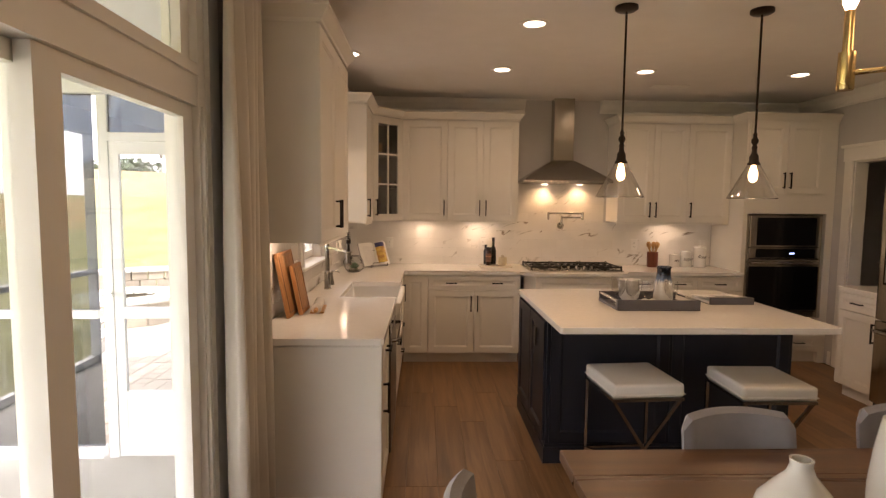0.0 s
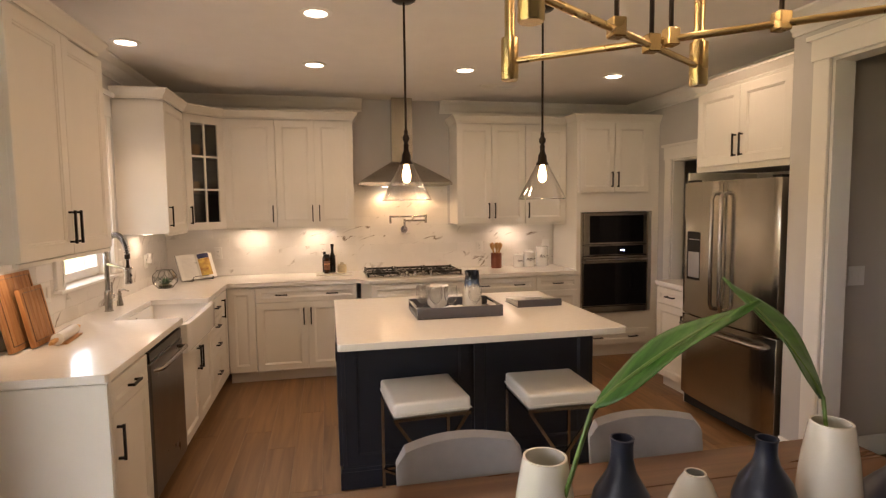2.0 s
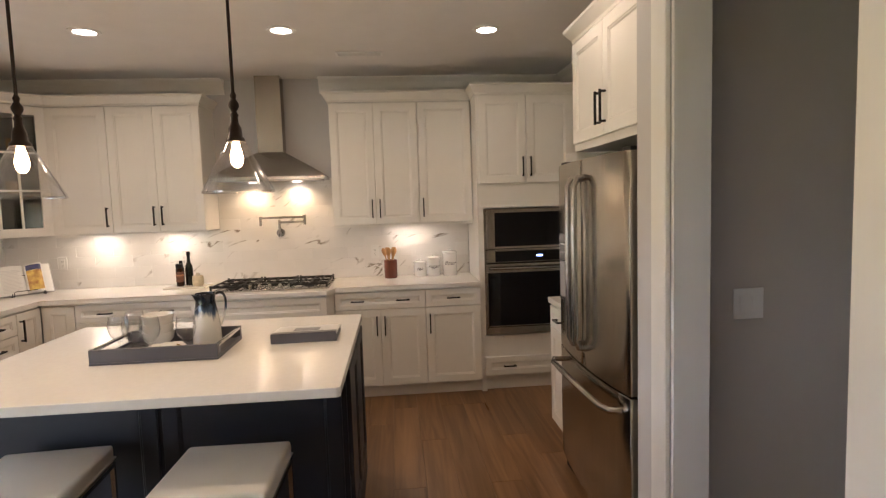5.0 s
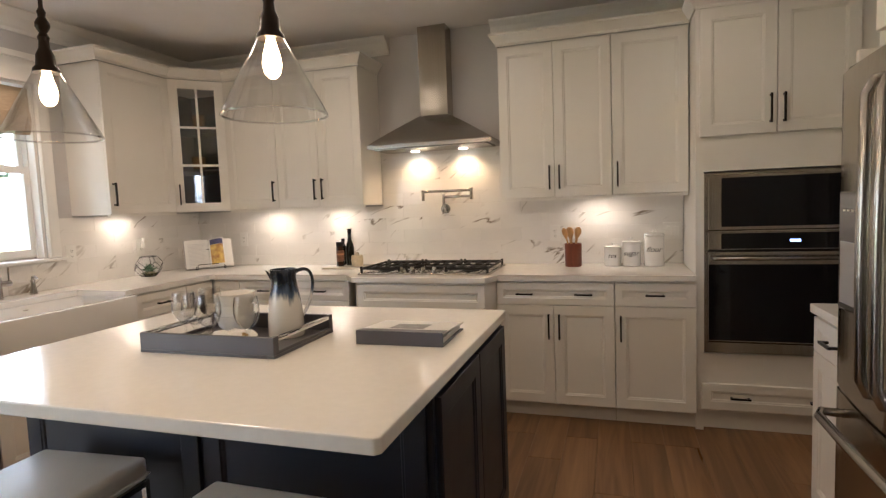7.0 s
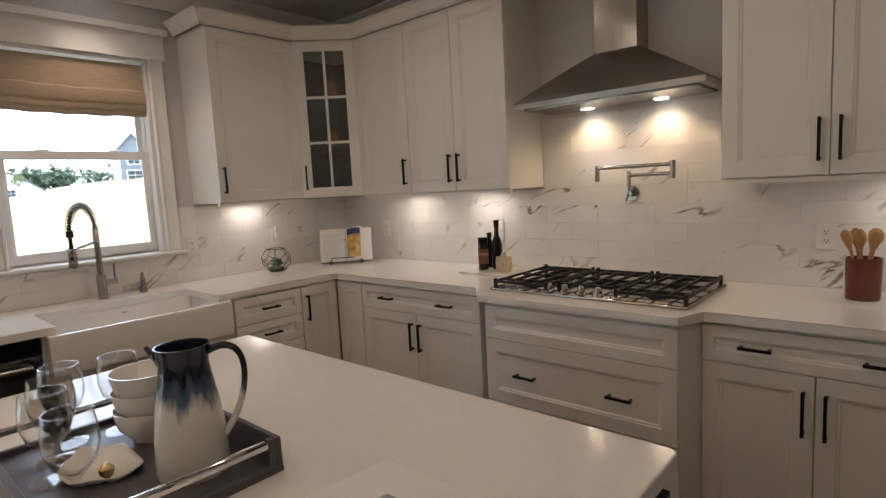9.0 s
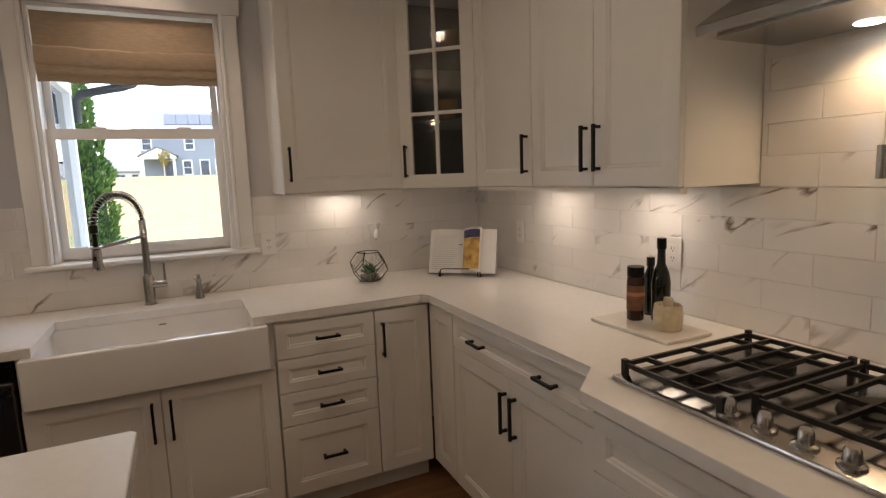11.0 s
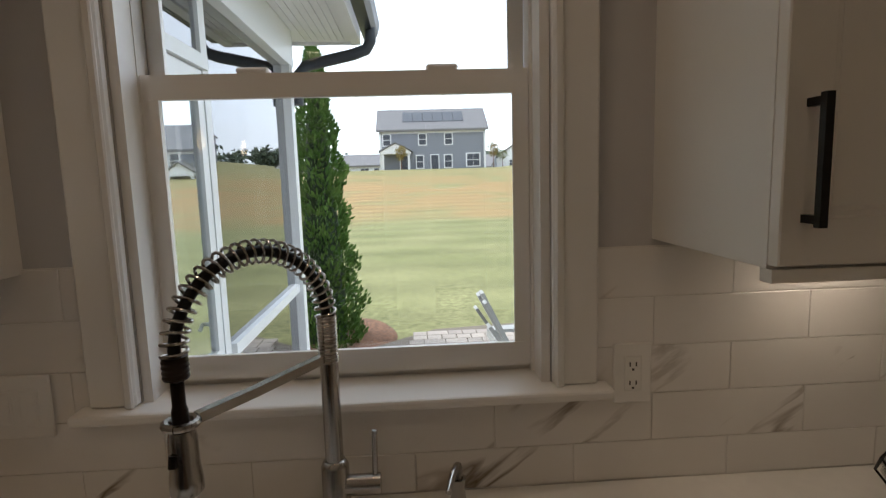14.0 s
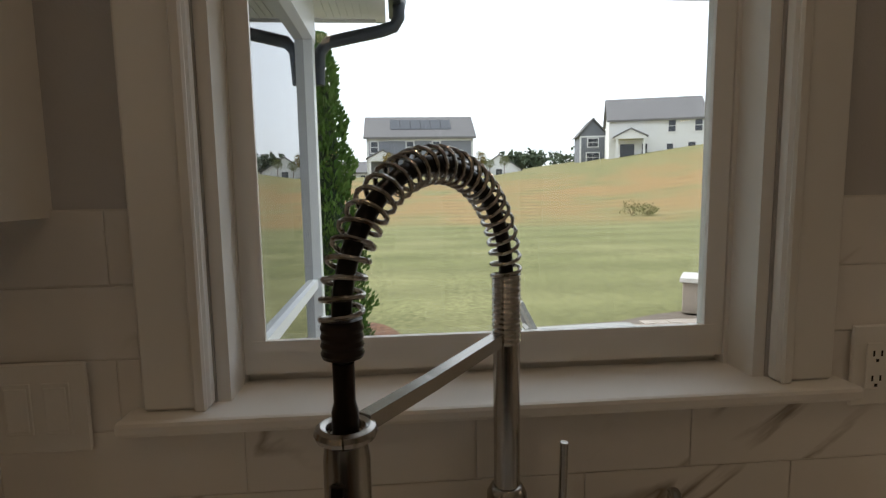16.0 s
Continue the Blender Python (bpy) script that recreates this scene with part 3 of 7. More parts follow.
part("panel_frame", boxes((-0.46, -0.40, 2.778, 2.785, 0.12, 0.87), (0.105, 0.165, 2.778, 2.785, 0.12, 0.87), (-0.40, 0.105, 2.778, 2.785, 0.81, 0.87), (-0.46, 0.165, 2.778, 2.785, 0.0, 0.12)), CAB, endp)

# dishwasher
dw = thing("dishwasher", WESTF(3.263, 0.16), "stainless dishwasher with a bar handle under the counter", "dishwasher")
part("body", boxes((0.0, 0.605, 0.03, 0.58, 0.10, 0.87)), DARKGAP, dw)
part("door", box(0.004, 0.601, -0.022, 0.029, 0.115, 0.805, 0.005, 2), mat("dark_stainless", (0.20, 0.19, 0.19), 0.30, 1.0, var=0.01, bump=0.0), dw)
part("control_strip", box(0.004, 0.601, -0.018, 0.029, 0.808, 0.868, 0.004, 2), OVENGLASS, dw)
part("handle", tube([(0.05, -0.023, 0.765), (0.055, -0.05, 0.768), (0.075, -0.062, 0.77), (0.53, -0.062, 0.77), (0.55, -0.05, 0.768), (0.555, -0.023, 0.765)], 0.011, 10), NICKEL, dw, smooth=True)
part("kick_plate", boxes((0.004, 0.601, 0.05, 0.06, 0.0, 0.10)), DARKGAP, dw)

# worktops
SINK_Y0, SINK_Y1 = 3.925, 4.645
W1, N1 = WEST + 0.006, NORTH - 0.008
counter = [(W1, 2.76), (0.165, 2.76), (0.178, 2.773), (0.178, SINK_Y0), (-0.215, SINK_Y0), (-0.215, SINK_Y1), (0.178, SINK_Y1), (0.178, 5.375), (0.208, 5.40), (1.295, 5.40), (1.40, 5.27), (2.298, 5.27),
           (2.345, 5.40), (3.488, 5.40), (3.488, N1), (W1, N1)]
solid("worktop", prism(counter, 0.880, 0.915, 0.003), QUARTZ, "polished white quartz worktop round the kitchen corner", "worktop")

# apron sink
sink = thing("farmhouse_sink", pose(0, 0, 0), "white fireclay apron-front sink set into the worktop", "sink")
sx0, sx1, sy0, sy1, st, sb = -0.236, 0.208, SINK_Y0 - 0.059, SINK_Y1 + 0.075, 0.8794, 0.70
bm = bmesh.new()
outer = [(sx0, sy0 + 0.02), (sx1, sy0 + 0.02), (sx1, sy1 - 0.02), (sx0, sy1 - 0.02)]
inner = [(sx0 + 0.026, sy0 + 0.045), (sx1 - 0.035, sy0 + 0.045), (sx1 - 0.035, sy1 - 0.045), (sx0 + 0.026, sy1 - 0.045)]
low = [(sx0 + 0.04, sy0 + 0.06), (sx1 - 0.05, sy0 + 0.06), (sx1 - 0.05, sy1 - 0.06), (sx0 + 0.04, sy1 - 0.06)]
lay = [[(x, y, sb) for x, y in outer], [(x, y, st) for x, y in outer], [(x, y, st) for x, y in inner], [(x, y, sb + 0.04) for x, y in low]]
bm = rings_mesh(lay)
bmesh.ops.subdivide_edges(bm, edges=[e for e in bm.edges if abs(e.verts[0].co.y - e.verts[1].co.y) > 0.3], cuts=6)
bmesh.ops.bevel(bm, geom=[e for e in bm.edges if len(e.link_faces) == 2 and e.calc_face_angle() > 0.3], offset=0.0075, segments=3, affect="EDGES", profile=0.5)
for v in bm.verts:
    if v.co.x > sx1 - 0.03:
        u = (v.co.y - (sy0 + sy1) / 2) / ((sy1 - sy0) / 2)
        v.co.x += 0.010 * (1 - u * u)
part("basin", bm, FIRECLAY, sink, smooth=True)
part("drain", lathe([(0, 0.0), (0.04, 0.0), (0.045, 0.004), (0.05, 0.001)], 24, -0.02, 4.31, sb + 0.041), NICKEL, sink, smooth=True)
part("overflow_plate", box(sx0 + 0.026, sx0 + 0.031, 4.30, 4.328, 0.846, 0.852, 0.001), NICKEL, sink)

# spring faucet
fx, fy = -0.352, 4.27
fau = thing("kitchen_faucet", pose(fx, fy, 0.9155) @ Matrix.Diagonal((1, 1, 1.04, 1)), "brushed nickel spring-neck kitchen faucet behind the sink", "faucet")
part("base", lathe([(0, 0), (0.027, 0), (0.027, 0.004), (0.023, 0.008), (0.023, 0.12), (0.019, 0.128), (0.016, 0.13), (0, 0.13)], 28), NICKEL, fau, smooth=True)
part("post", lathe([(0.0150, 0.13), (0.0150, 0.30), (0.0, 0.30)], 24), NICKEL, fau, smooth=True)
part("collar", lathe([(0.0152 + 0.0014 * (k % 2), 0.292 + 0.0028 * k) for k in range(28)], 20), NICKEL, fau, smooth=True)
part("side_valve", tube([(0, 0.0, 0.085), (0, 0.075, 0.085)], 0.0165, 16), NICKEL, fau, smooth=True)
part("lever", tube([(0, 0.066, 0.098), (0, 0.068, 0.175)], 0.0048, 10), NICKEL, fau, smooth=True)
REACH = Vector((0.180, -0.163, 0))
arch = []
for k in range(37):
    a = math.pi * k / 36
    u = (1 - math.cos(a)) / 2
    low_end = 0.365
    arch.append(REACH * u + Vector((0, 0, low_end + (0.481 - low_end) * math.sin(a))))
part("hose", tube(arch, 0.0080, 10), BLACK, fau, smooth=True)
coil, turns, rr = [], 28, 0.0162
lens = [0]
for a, b in zip(arch, arch[1:]):
    lens.append(lens[-1] + (b - a).length)
out_axis = REACH.normalized().cross(Vector((0, 0, 1)))
for k in range(turns * 12 + 1):
    s = lens[-1] * k / (turns * 12)
    i = max(j for j in range(len(lens)) if lens[j] <= s + 1e-9)
    i = min(i, len(arch) - 2)
    u = (s - lens[i]) / (lens[i + 1] - lens[i])
    c = arch[i].lerp(arch[i + 1], u)
    d = (arch[i + 1] - arch[i]).normalized()
    e2 = d.cross(out_axis)
    w = 2 * math.pi * k / 12
    coil.append(c + rr * (out_axis * math.cos(w) + e2 * math.sin(w)))
part("spring", tube(coil, 0.0022, 7), NICKEL, fau, "coiled metal spring", smooth=True)
hx, hy, UP = REACH.x, REACH.y, 0.042
part("connector", lathe([(0.0, 0.326), (0.0160, 0.325)] + [(0.0155 + 0.0014 * (k % 2), 0.322 - 0.0032 * k) for k in range(9)] + [(0.0, 0.290)], 20, hx, hy, UP), BRONZE, fau, smooth=True)
part("spray_neck", lathe([(0.0085, 0.292), (0.0085, 0.262), (0.0105, 0.255), (0.0105, 0.225), (0.0, 0.225)], 18, hx, hy, UP), BRONZE, fau, smooth=True)
part("spray_head", lathe([(0.0, 0.232), (0.0165, 0.231), (0.0185, 0.218), (0.0185, 0.185), (0.0210, 0.166), (0.0210, 0.150), (0.018, 0.146), (0, 0.146)], 24, hx, hy, UP), NICKEL, fau, smooth=True)
part("spray_button", tube([(hx + 0.017, hy - 0.006, 0.205 + UP), (hx + 0.0195, hy - 0.007, 0.19 + UP)], 0.006, 8), BLACK, fau, smooth=True)
part("docking_arm", tube([(0.008, -0.008, 0.300), (0.10, -0.092, 0.287), (hx - 0.016, hy + 0.014, 0.281)], 0.0066, 8, square=True), NICKEL, fau)
part("docking_ring", tube([(hx + 0.0195 * math.cos(a * math.pi / 12), hy + 0.0195 * math.sin(a * math.pi / 12), 0.281) for a in range(25)], 0.0055, 8), NICKEL, fau, smooth=True)

soap = thing("soap_dispenser", pose(-0.355, 4.475, 0.915), "brushed nickel soap dispenser beside the sink", "soap dispenser")
part("body", lathe([(0, 0), (0.021, 0), (0.021, 0.006), (0.015, 0.04), (0.011, 0.072), (0.014, 0.088), (0.0, 0.090)], 22), NICKEL, soap, smooth=True)
part("nozzle", tube([(0, 0, 0.088), (0, 0, 0.108), (0.03, -0.01, 0.112), (0.066, -0.02, 0.102)], [0.009, 0.008, 0.006, 0.005], 10), NICKEL, soap, smooth=True)


# upper cabinets
UZ0, UZ1 = 1.386, 2.385
CROWN = [(0.0, 0.0), (-0.008, 0.0), (-0.010, 0.016), (-0.020, 0.028), (-0.042, 0.058), (-0.048, 0.064), (-0.048, 0.078), (0.0, 0.078)]


def sweep_outline(path, prof, z):
    """Carries a moulding profile (outward, up) along a plan path with mitred corners; outward is to the path's right."""
    pts = [Vector((*p, 0)) for p in path]
    rings = []
    for i, p in enumerate(pts):
        d0 = (p - pts[i - 1]).normalized() if i else (pts[1] - p).normalized()
        d1 = (pts[i + 1] - p).normalized() if i < len(pts) - 1 else d0
        n0, n1 = Vector((d0.y, -d0.x, 0)), Vector((d1.y, -d1.x, 0))
        n = (n0 + n1).normalized()
        n = n / max(0.3, n.dot(n0))
        rings.append([p + n * o + Vector((0, 0, z + h)) for o, h in prof])
    return rings_mesh(rings)


OUT = [(-o, h) for o, h in CROWN]


def upper_cabinet(m, w, label, doors, depth=0.33, z0=UZ0, z1=UZ1, mat_=CAB, sides=True):
    c = thing("wall_cabinet", m, label, "cabinet", "kitchen wall cabinets")
    part("body", boxes((0, w, 0, depth, z0, z1)), mat_, c)
    for x, dw_, pull in doors:
        front("door", c, x + G, z0 + 0.004, dw_ - 2 * G, z1 - z0 - 0.012, pull=pull)
    part("light_rail", boxes((0, w, -0.012, 0.012, z0 - 0.018, z0 - 0.001)), mat_, c)
    return c


UY = NORTH - 0.35 + 0.02
upper_cabinet(pose(0.145, UY, 0), 0.450, "white panelled wall cabinet with one door", [(0, 0.450, "rb")])
upper_cabinet(pose(0.597, UY, 0), 0.711, "white panelled wall cabinet with a pair of doors", [(0, 0.3555, "rb"), (0.3555, 0.3555, "lb")])
upper_cabinet(pose(2.325, UY, 0), 0.714, "white panelled wall cabinet with a pair of doors", [(0, 0.357, "rb"), (0.357, 0.357, "lb")])
upper_cabinet(pose(3.041, UY, 0), 0.443, "white panelled wall cabinet with one door", [(0, 0.443, "lb")])
UX = WEST + 0.35 - 0.02
upper_cabinet(pose(UX, 2.80, 0, 0, 0, 90), 0.93, "white panelled wall cabinet between curtain and window", [(0, 0.465, "rb"), (0.465, 0.465, "lb")], z0=1.365)
ua = upper_cabinet(pose(UX, 4.857, 0, 0, 0, 90), 0.573, "white panelled wall cabinet beside the window", [(0, 0.573, "lb")])
# angled corner cabinet with a glazed door
a0, b0 = (UX, 5.432), (0.143, UY)
ln = math.hypot(b0[0] - a0[0], b0[1] - a0[1])
cc = thing("corner_cabinet", pose(a0[0], a0[1], 0, 0, 0, math.degrees(math.atan2(b0[1] - a0[1], b0[0] - a0[0]))), "white angled corner cabinet with a glazed six-pane door", "cabinet")
inv = cc.matrix_world.inverted()
loc = lambda x, y: tuple((inv @ Vector((x, y, 0)))[:2])
# near-black colour for the lining and shelves of the white cabinet
DARKINSIDE = mat("dark_cabinet_inside", (0.045, 0.038, 0.034), 0.6, bump=0.02)
hull = [loc(*a0), loc(*b0), loc(b0[0], NORTH - 0.01), loc(WEST + 0.008, NORTH - 0.01), loc(WEST + 0.008, a0[1])]
back = [loc(b0[0] - 0.012, b0[1] + 0.02), loc(b0[0] - 0.012, NORTH - 0.02), loc(WEST + 0.018, NORTH - 0.02), loc(WEST + 0.018, a0[1] + 0.012), loc(a0[0] - 0.02, a0[1] + 0.012)]
part("bottom_panel", prism(hull, UZ0, UZ0 + 0.018), CAB, cc)
part("top_panel", prism(hull, UZ1 - 0.018, UZ1), CAB, cc)
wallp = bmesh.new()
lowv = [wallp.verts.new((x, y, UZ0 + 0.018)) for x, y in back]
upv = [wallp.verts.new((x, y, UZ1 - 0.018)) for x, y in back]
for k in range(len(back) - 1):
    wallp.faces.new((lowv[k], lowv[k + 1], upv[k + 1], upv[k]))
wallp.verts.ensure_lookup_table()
part("inside_lining", wallp, DARKINSIDE, cc)
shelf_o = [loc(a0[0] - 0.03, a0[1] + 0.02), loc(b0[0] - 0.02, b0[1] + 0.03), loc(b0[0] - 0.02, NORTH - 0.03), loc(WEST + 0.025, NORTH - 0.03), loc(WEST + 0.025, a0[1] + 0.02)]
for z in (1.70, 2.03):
    part("shelf", prism(shelf_o, z, z + 0.016), DARKINSIDE, cc)
part("stile", boxes((0.0, 0.034, -0.001, 0.02, UZ0, UZ1)), CAB, cc)
part("stile", boxes((ln - 0.034, ln, -0.001, 0.02, UZ0, UZ1)), CAB, cc)
dx0, dx1, dz0, dz1, fw = 0.012, ln - 0.012, UZ0 + 0.004, UZ1 - 0.008, 0.062
gd = part("glass_door", boxes((dx0, dx0 + fw, -0.021, -0.001, dz0, dz1), (dx1 - fw, dx1, -0.021, -0.001, dz0, dz1), (dx0 + fw, dx1 - fw, -0.021, -0.001, dz0, dz0 + fw), (dx0 + fw, dx1 - fw, -0.021, -0.001, dz1 - fw, dz1)), CAB, cc)
gz0, gz1 = dz0 + fw, dz1 - fw
part("muntin", boxes(((dx0 + dx1) / 2 - 0.008, (dx0 + dx1) / 2 + 0.008, -0.020, -0.006, gz0, gz1), *[(dx0 + fw, dx1 - fw, -0.0195, -0.0065, gz0 + (gz1 - gz0) * k / 3 - 0.008, gz0 + (gz1 - gz0) * k / 3 + 0.008) for k in (1, 2)]), CAB, gd)
pn = part("pane", box(dx0 + fw - 0.004, dx1 - fw + 0.004, -0.012, -0.009, gz0 - 0.004, gz1 + 0.004), CLEAR, gd)
part("handle", PULL, BLACK, gd, "matt black bar handle", m=Matrix.Translation((dx0 + 0.03, -0.021, dz0 + 0.05)))
for z, off, rad in ((1.717, 0.0, 0.05), (2.047, 0.02, 0.045)):
    w = cc.matrix_world @ Vector((ln / 2 + off, 0.16, z))
    cup = solid("amber_cup", lathe([(0, 0), (rad * 0.7, 0), (rad, 0.03), (rad, 0.10), (rad - 0.004, 0.10), (rad - 0.004, 0.03), (0, 0.006)], 20), mat("amber_glaze", (0.30, 0.17, 0.06), 0.25, bump=0.02), "small amber cup on the corner cabinet shelf", "cup", smooth=True, m=Matrix.Translation(w))

# crown along the cabinet tops
solid("cabinet_crown", sweep_outline([(WEST + 0.01, 4.836), (UX + 0.02, 4.836), (UX + 0.02, 5.425), (0.15, UY - 0.02), (1.31, UY - 0.02), (1.31, NORTH - 0.01)], OUT, UZ1), CAB, "white crown on the corner wall cabinets", "moulding", kind="structure")
solid("cabinet_crown", sweep_outline([(2.325, NORTH - 0.01), (2.325, UY - 0.02), (3.483, UY - 0.02)], OUT, UZ1), CAB, "white crown on the wall cabinets beside the hood", "moulding", kind="structure")
solid("cabinet_crown", sweep_outline([(WEST + 0.01, 2.80), (UX + 0.02, 2.80), (UX + 0.02, 3.66), (WEST + 0.01, 3.66)], OUT, UZ1), CAB, "white crown on the wall cabinet by the curtain", "moulding", kind="structure")

# tall oven cabinet
OX, OW = 3.49, 0.905
ovc = thing("oven_cabinet", pose(OX, 5.46, 0), "tall white cabinet that houses the double oven", "cabinet")
part("side_panel", boxes((0, 0.042, 0, 0.58, 0, UZ1)), CAB, ovc)
part("side_panel", boxes((OW - 0.07, OW, 0, 0.58, 0, UZ1)), CAB, ovc)
part("upper_box", boxes((0.042, OW - 0.07, 0, 0.58, 1.495, UZ1)), CAB, ovc)
part("lower_box", boxes((0.042, OW - 0.07, 0, 0.58, TOE, 0.46)), CAB, ovc)
part("back_panel", boxes((0.042, OW - 0.07, 0.55, 0.58, 0.46, 1.495)), CAB, ovc)
part("toe_kick", boxes((0.042, OW - 0.07, 0.05, 0.07, 0, TOE)), CAB, ovc)
front("door", ovc, 0.02, 1.688, 0.376, 0.687, pull="rb")
front("door", ovc, 0.40, 1.688, 0.376, 0.687, pull="lb")
front("drawer", ovc, 0.03, 0.135, 0.785, 0.15, pull="hh")
solid("cabinet_crown", sweep_outline([(OX, NORTH - 0.36), (OX, 5.46), (EAST - 0.002, 5.46)], OUT, UZ1), CAB, "white crown on the tall oven cabinet", "moulding", kind="structure")

oven = thing("double_oven", pose(3.532, 5.438, 0), "stainless built-in double oven with black glass", "oven")
OWW = 0.742
part("casing", boxes((0.004, OWW - 0.004, 0.031, 0.54, 0.475, 1.48)), DARKGAP, oven)
part("trim_frame", boxes((0, 0.018, 0.0, 0.03, 0.47, 1.485), (OWW - 0.018, OWW, 0.0, 0.03, 0.47, 1.485), (0.018, OWW - 0.018, 0.0, 0.03, 1.472, 1.485)), STEEL, oven)
up = part("upper_door", box(0.018, OWW - 0.018, -0.012, 0.028, 1.165, 1.472, 0.004), STEEL, oven)
part("window", box(0.085, OWW - 0.085 + 0.02, -0.015, -0.0125, 1.185, 1.455, 0.001), OVENGLASS, up)
part("trim_line", box(0.018, OWW - 0.018, -0.016, -0.0125, 1.155, 1.163), STEEL, up)
ctl = part("control_panel", box(0.018, OWW - 0.018, -0.010, 0.028, 1.055, 1.155, 0.003), STEEL, oven)
part("control_glass", box(0.085, OWW - 0.065, -0.013, -0.0105, 1.062, 1.148, 0.001), OVENGLASS, ctl)
part("display", box(0.42, 0.47, -0.0145, -0.0132, 1.098, 1.112), glow("blue_display", (0.35, 0.5, 1.0), 1.5), ctl, "small lit blue clock display")
lo = part("lower_door", box(0.018, OWW - 0.018, -0.014, 0.028, 0.535, 1.045, 0.004), STEEL, oven)
part("window", box(0.020, OWW - 0.020, -0.017, -0.0145, 0.545, 0.975, 0.001), OVENGLASS, lo)
part("handle", tube([(0.045, -0.014, 1.01), (0.048, -0.05, 1.012), (0.07, -0.06, 1.012), (OWW - 0.07, -0.06, 1.012), (OWW - 0.048, -0.05, 1.012), (OWW - 0.045, -0.014, 1.01)], 0.011, 10), NICKEL, lo, smooth=True)
part("vent_strip", boxes((0.018, OWW - 0.018, -0.008, 0.028, 0.472, 0.530)), STEEL, oven)

# range hood
HX0, HX1 = 1.362, 2.272
hood = thing("range_hood", pose((HX0 + HX1) / 2, NORTH - 0.012, 0), "stainless chimney hood over the gas cooktop", "range hood")
hw = (HX1 - HX0) / 2
rim = lambda z, w, d: [(-w, -d, z), (w, -d, z), (w, 0, z), (-w, 0, z)]
lay = []
for k in range(11):
    u = k / 10
    w = hw + (0.108 - hw) * u
    d = 0.35 + (0.145 - 0.35) * u
    lay.append([(px - 0.008 * u, py, pz) for px, py, pz in rim(1.806 + 0.213 * u ** 0.92, w, d)])
part("canopy", rings_mesh(lay, True, True), STEEL_H, hood)
part("rim", boxes((-hw, hw, -0.35, 0, 1.780, 1.805)), STEEL_H, hood)
part("filter", boxes((-hw + 0.04, hw - 0.04, -0.32, -0.03, 1.772, 1.779)), NICKEL, hood)
part("chimney", boxes((-0.112, 0.096, -0.14, 0, 2.015, CEIL - 0.003)), STEEL, hood)
for x in (-0.185, 0.185):
    part("lamp_lens", lathe([(0, -0.001), (0.03, -0.001), (0.036, 0.003)], 20, x, -0.08, 1.770), DOWNGLOW, hood)
    lamp = new("hood_lamp", bpy.data.lights.new("hood_lamp", "SPOT"))
    lamp.data.energy, lamp.data.color, lamp.data.spot_size, lamp.data.spot_blend, lamp.data.shadow_soft_size = 2.6, (1, 0.64, 0.30), radians(150), 0.8, 0.03
    lamp.matrix_world = pose((HX0 + HX1) / 2 + x, NORTH - 0.012 - 0.08, 1.763)

# under-cabinet lamps
DZ = {0: 0.011, 90: 0.011, 91: -0.01}
for x, y, rz in ((0.36, 5.90, 0), (0.95, 5.90, 0), (2.95, 5.90, 0), (-0.36, 5.18, 90), (-0.36, 3.15, 91)):
    ul = solid("undercabinet_light", box(-0.10, 0.10, -0.03, 0.03, 1.362 + DZ[rz], 1.3745 + DZ[rz], 0.003), PLASTIC, "slim white light fixed under a wall cabinet", "light", "undercabinet lights", m=pose(x, y, 0, 0, 0, rz))
    part("lens", box(-0.09, 0.09, -0.02, 0.02, 1.3595 + DZ[rz], 1.3615 + DZ[rz]), DOWNGLOW, ul)
    lamp = new("undercabinet_lamp", bpy.data.lights.new("undercabinet_lamp", "AREA"))
    lamp.data.shape, lamp.data.size, lamp.data.size_y, lamp.data.energy, lamp.data.color = "RECTANGLE", 0.18, 0.04, (0.19 if x > 2 else 0.27) if rz == 0 else 0.19, (1, 0.74, 0.47)
    lamp.matrix_world = pose(x, y, 1.356 + DZ[rz], 0, 0, rz)

# gas cooktop
ct = thing("gas_cooktop", pose(1.845, 5.645, 0.915), "five-burner stainless gas cooktop with black grates", "cooktop")
part("tray", box(-0.455, 0.455, -0.265, 0.265, 0.0, 0.014, 0.006, 2), NICKEL, ct, smooth=True)
for k in range(3):
    x = -0.30 + 0.30 * k
    gr = bmesh.new()
    for yy in (-0.16, 0.0, 0.16, 0.235, -0.235)[: (5 if k != 1 else 5)]:
        if k == 1 and yy < -0.2:
            continue
        bx(gr, x - 0.142, x + 0.142, yy - 0.0042, yy + 0.0042, 0.034, 0.046)
    y0 = -0.235 if k != 1 else -0.16
    for xx in (x - 0.137, x - 0.07, x, x + 0.07, x + 0.137):
        bx(gr, xx - 0.0042, xx + 0.0042, y0, 0.235, 0.035, 0.047)
    for xx in (x - 0.137, x + 0.137):
        for yy in (y0, 0.235):
            bx(gr, xx - 0.007, xx + 0.007, yy - 0.007, yy + 0.007, 0.0145, 0.054)
    part("grate", gr, IRON, ct)
for x, y, r in ((-0.30, -0.12, 0.04), (-0.30, 0.13, 0.045), (0.0, 0.03, 0.06), (0.30, -0.12, 0.045), (0.30, 0.13, 0.04)):
    part("burner", lathe([(0, 0.034), (r * 0.85, 0.034), (r, 0.029), (r, 0.022), (r * 1.25, 0.020), (r * 1.3, 0.0142)], 24, x, y), IRON, ct, smooth=True)
for k in range(5):
    part("knob", lathe([(0, 0.050), (0.010, 0.050), (0.014, 0.044), (0.016, 0.024), (0.023, 0.020), (0.024, 0.0142)], 20, -0.155 + 0.078 * k, -0.222), NICKEL, ct, smooth=True)

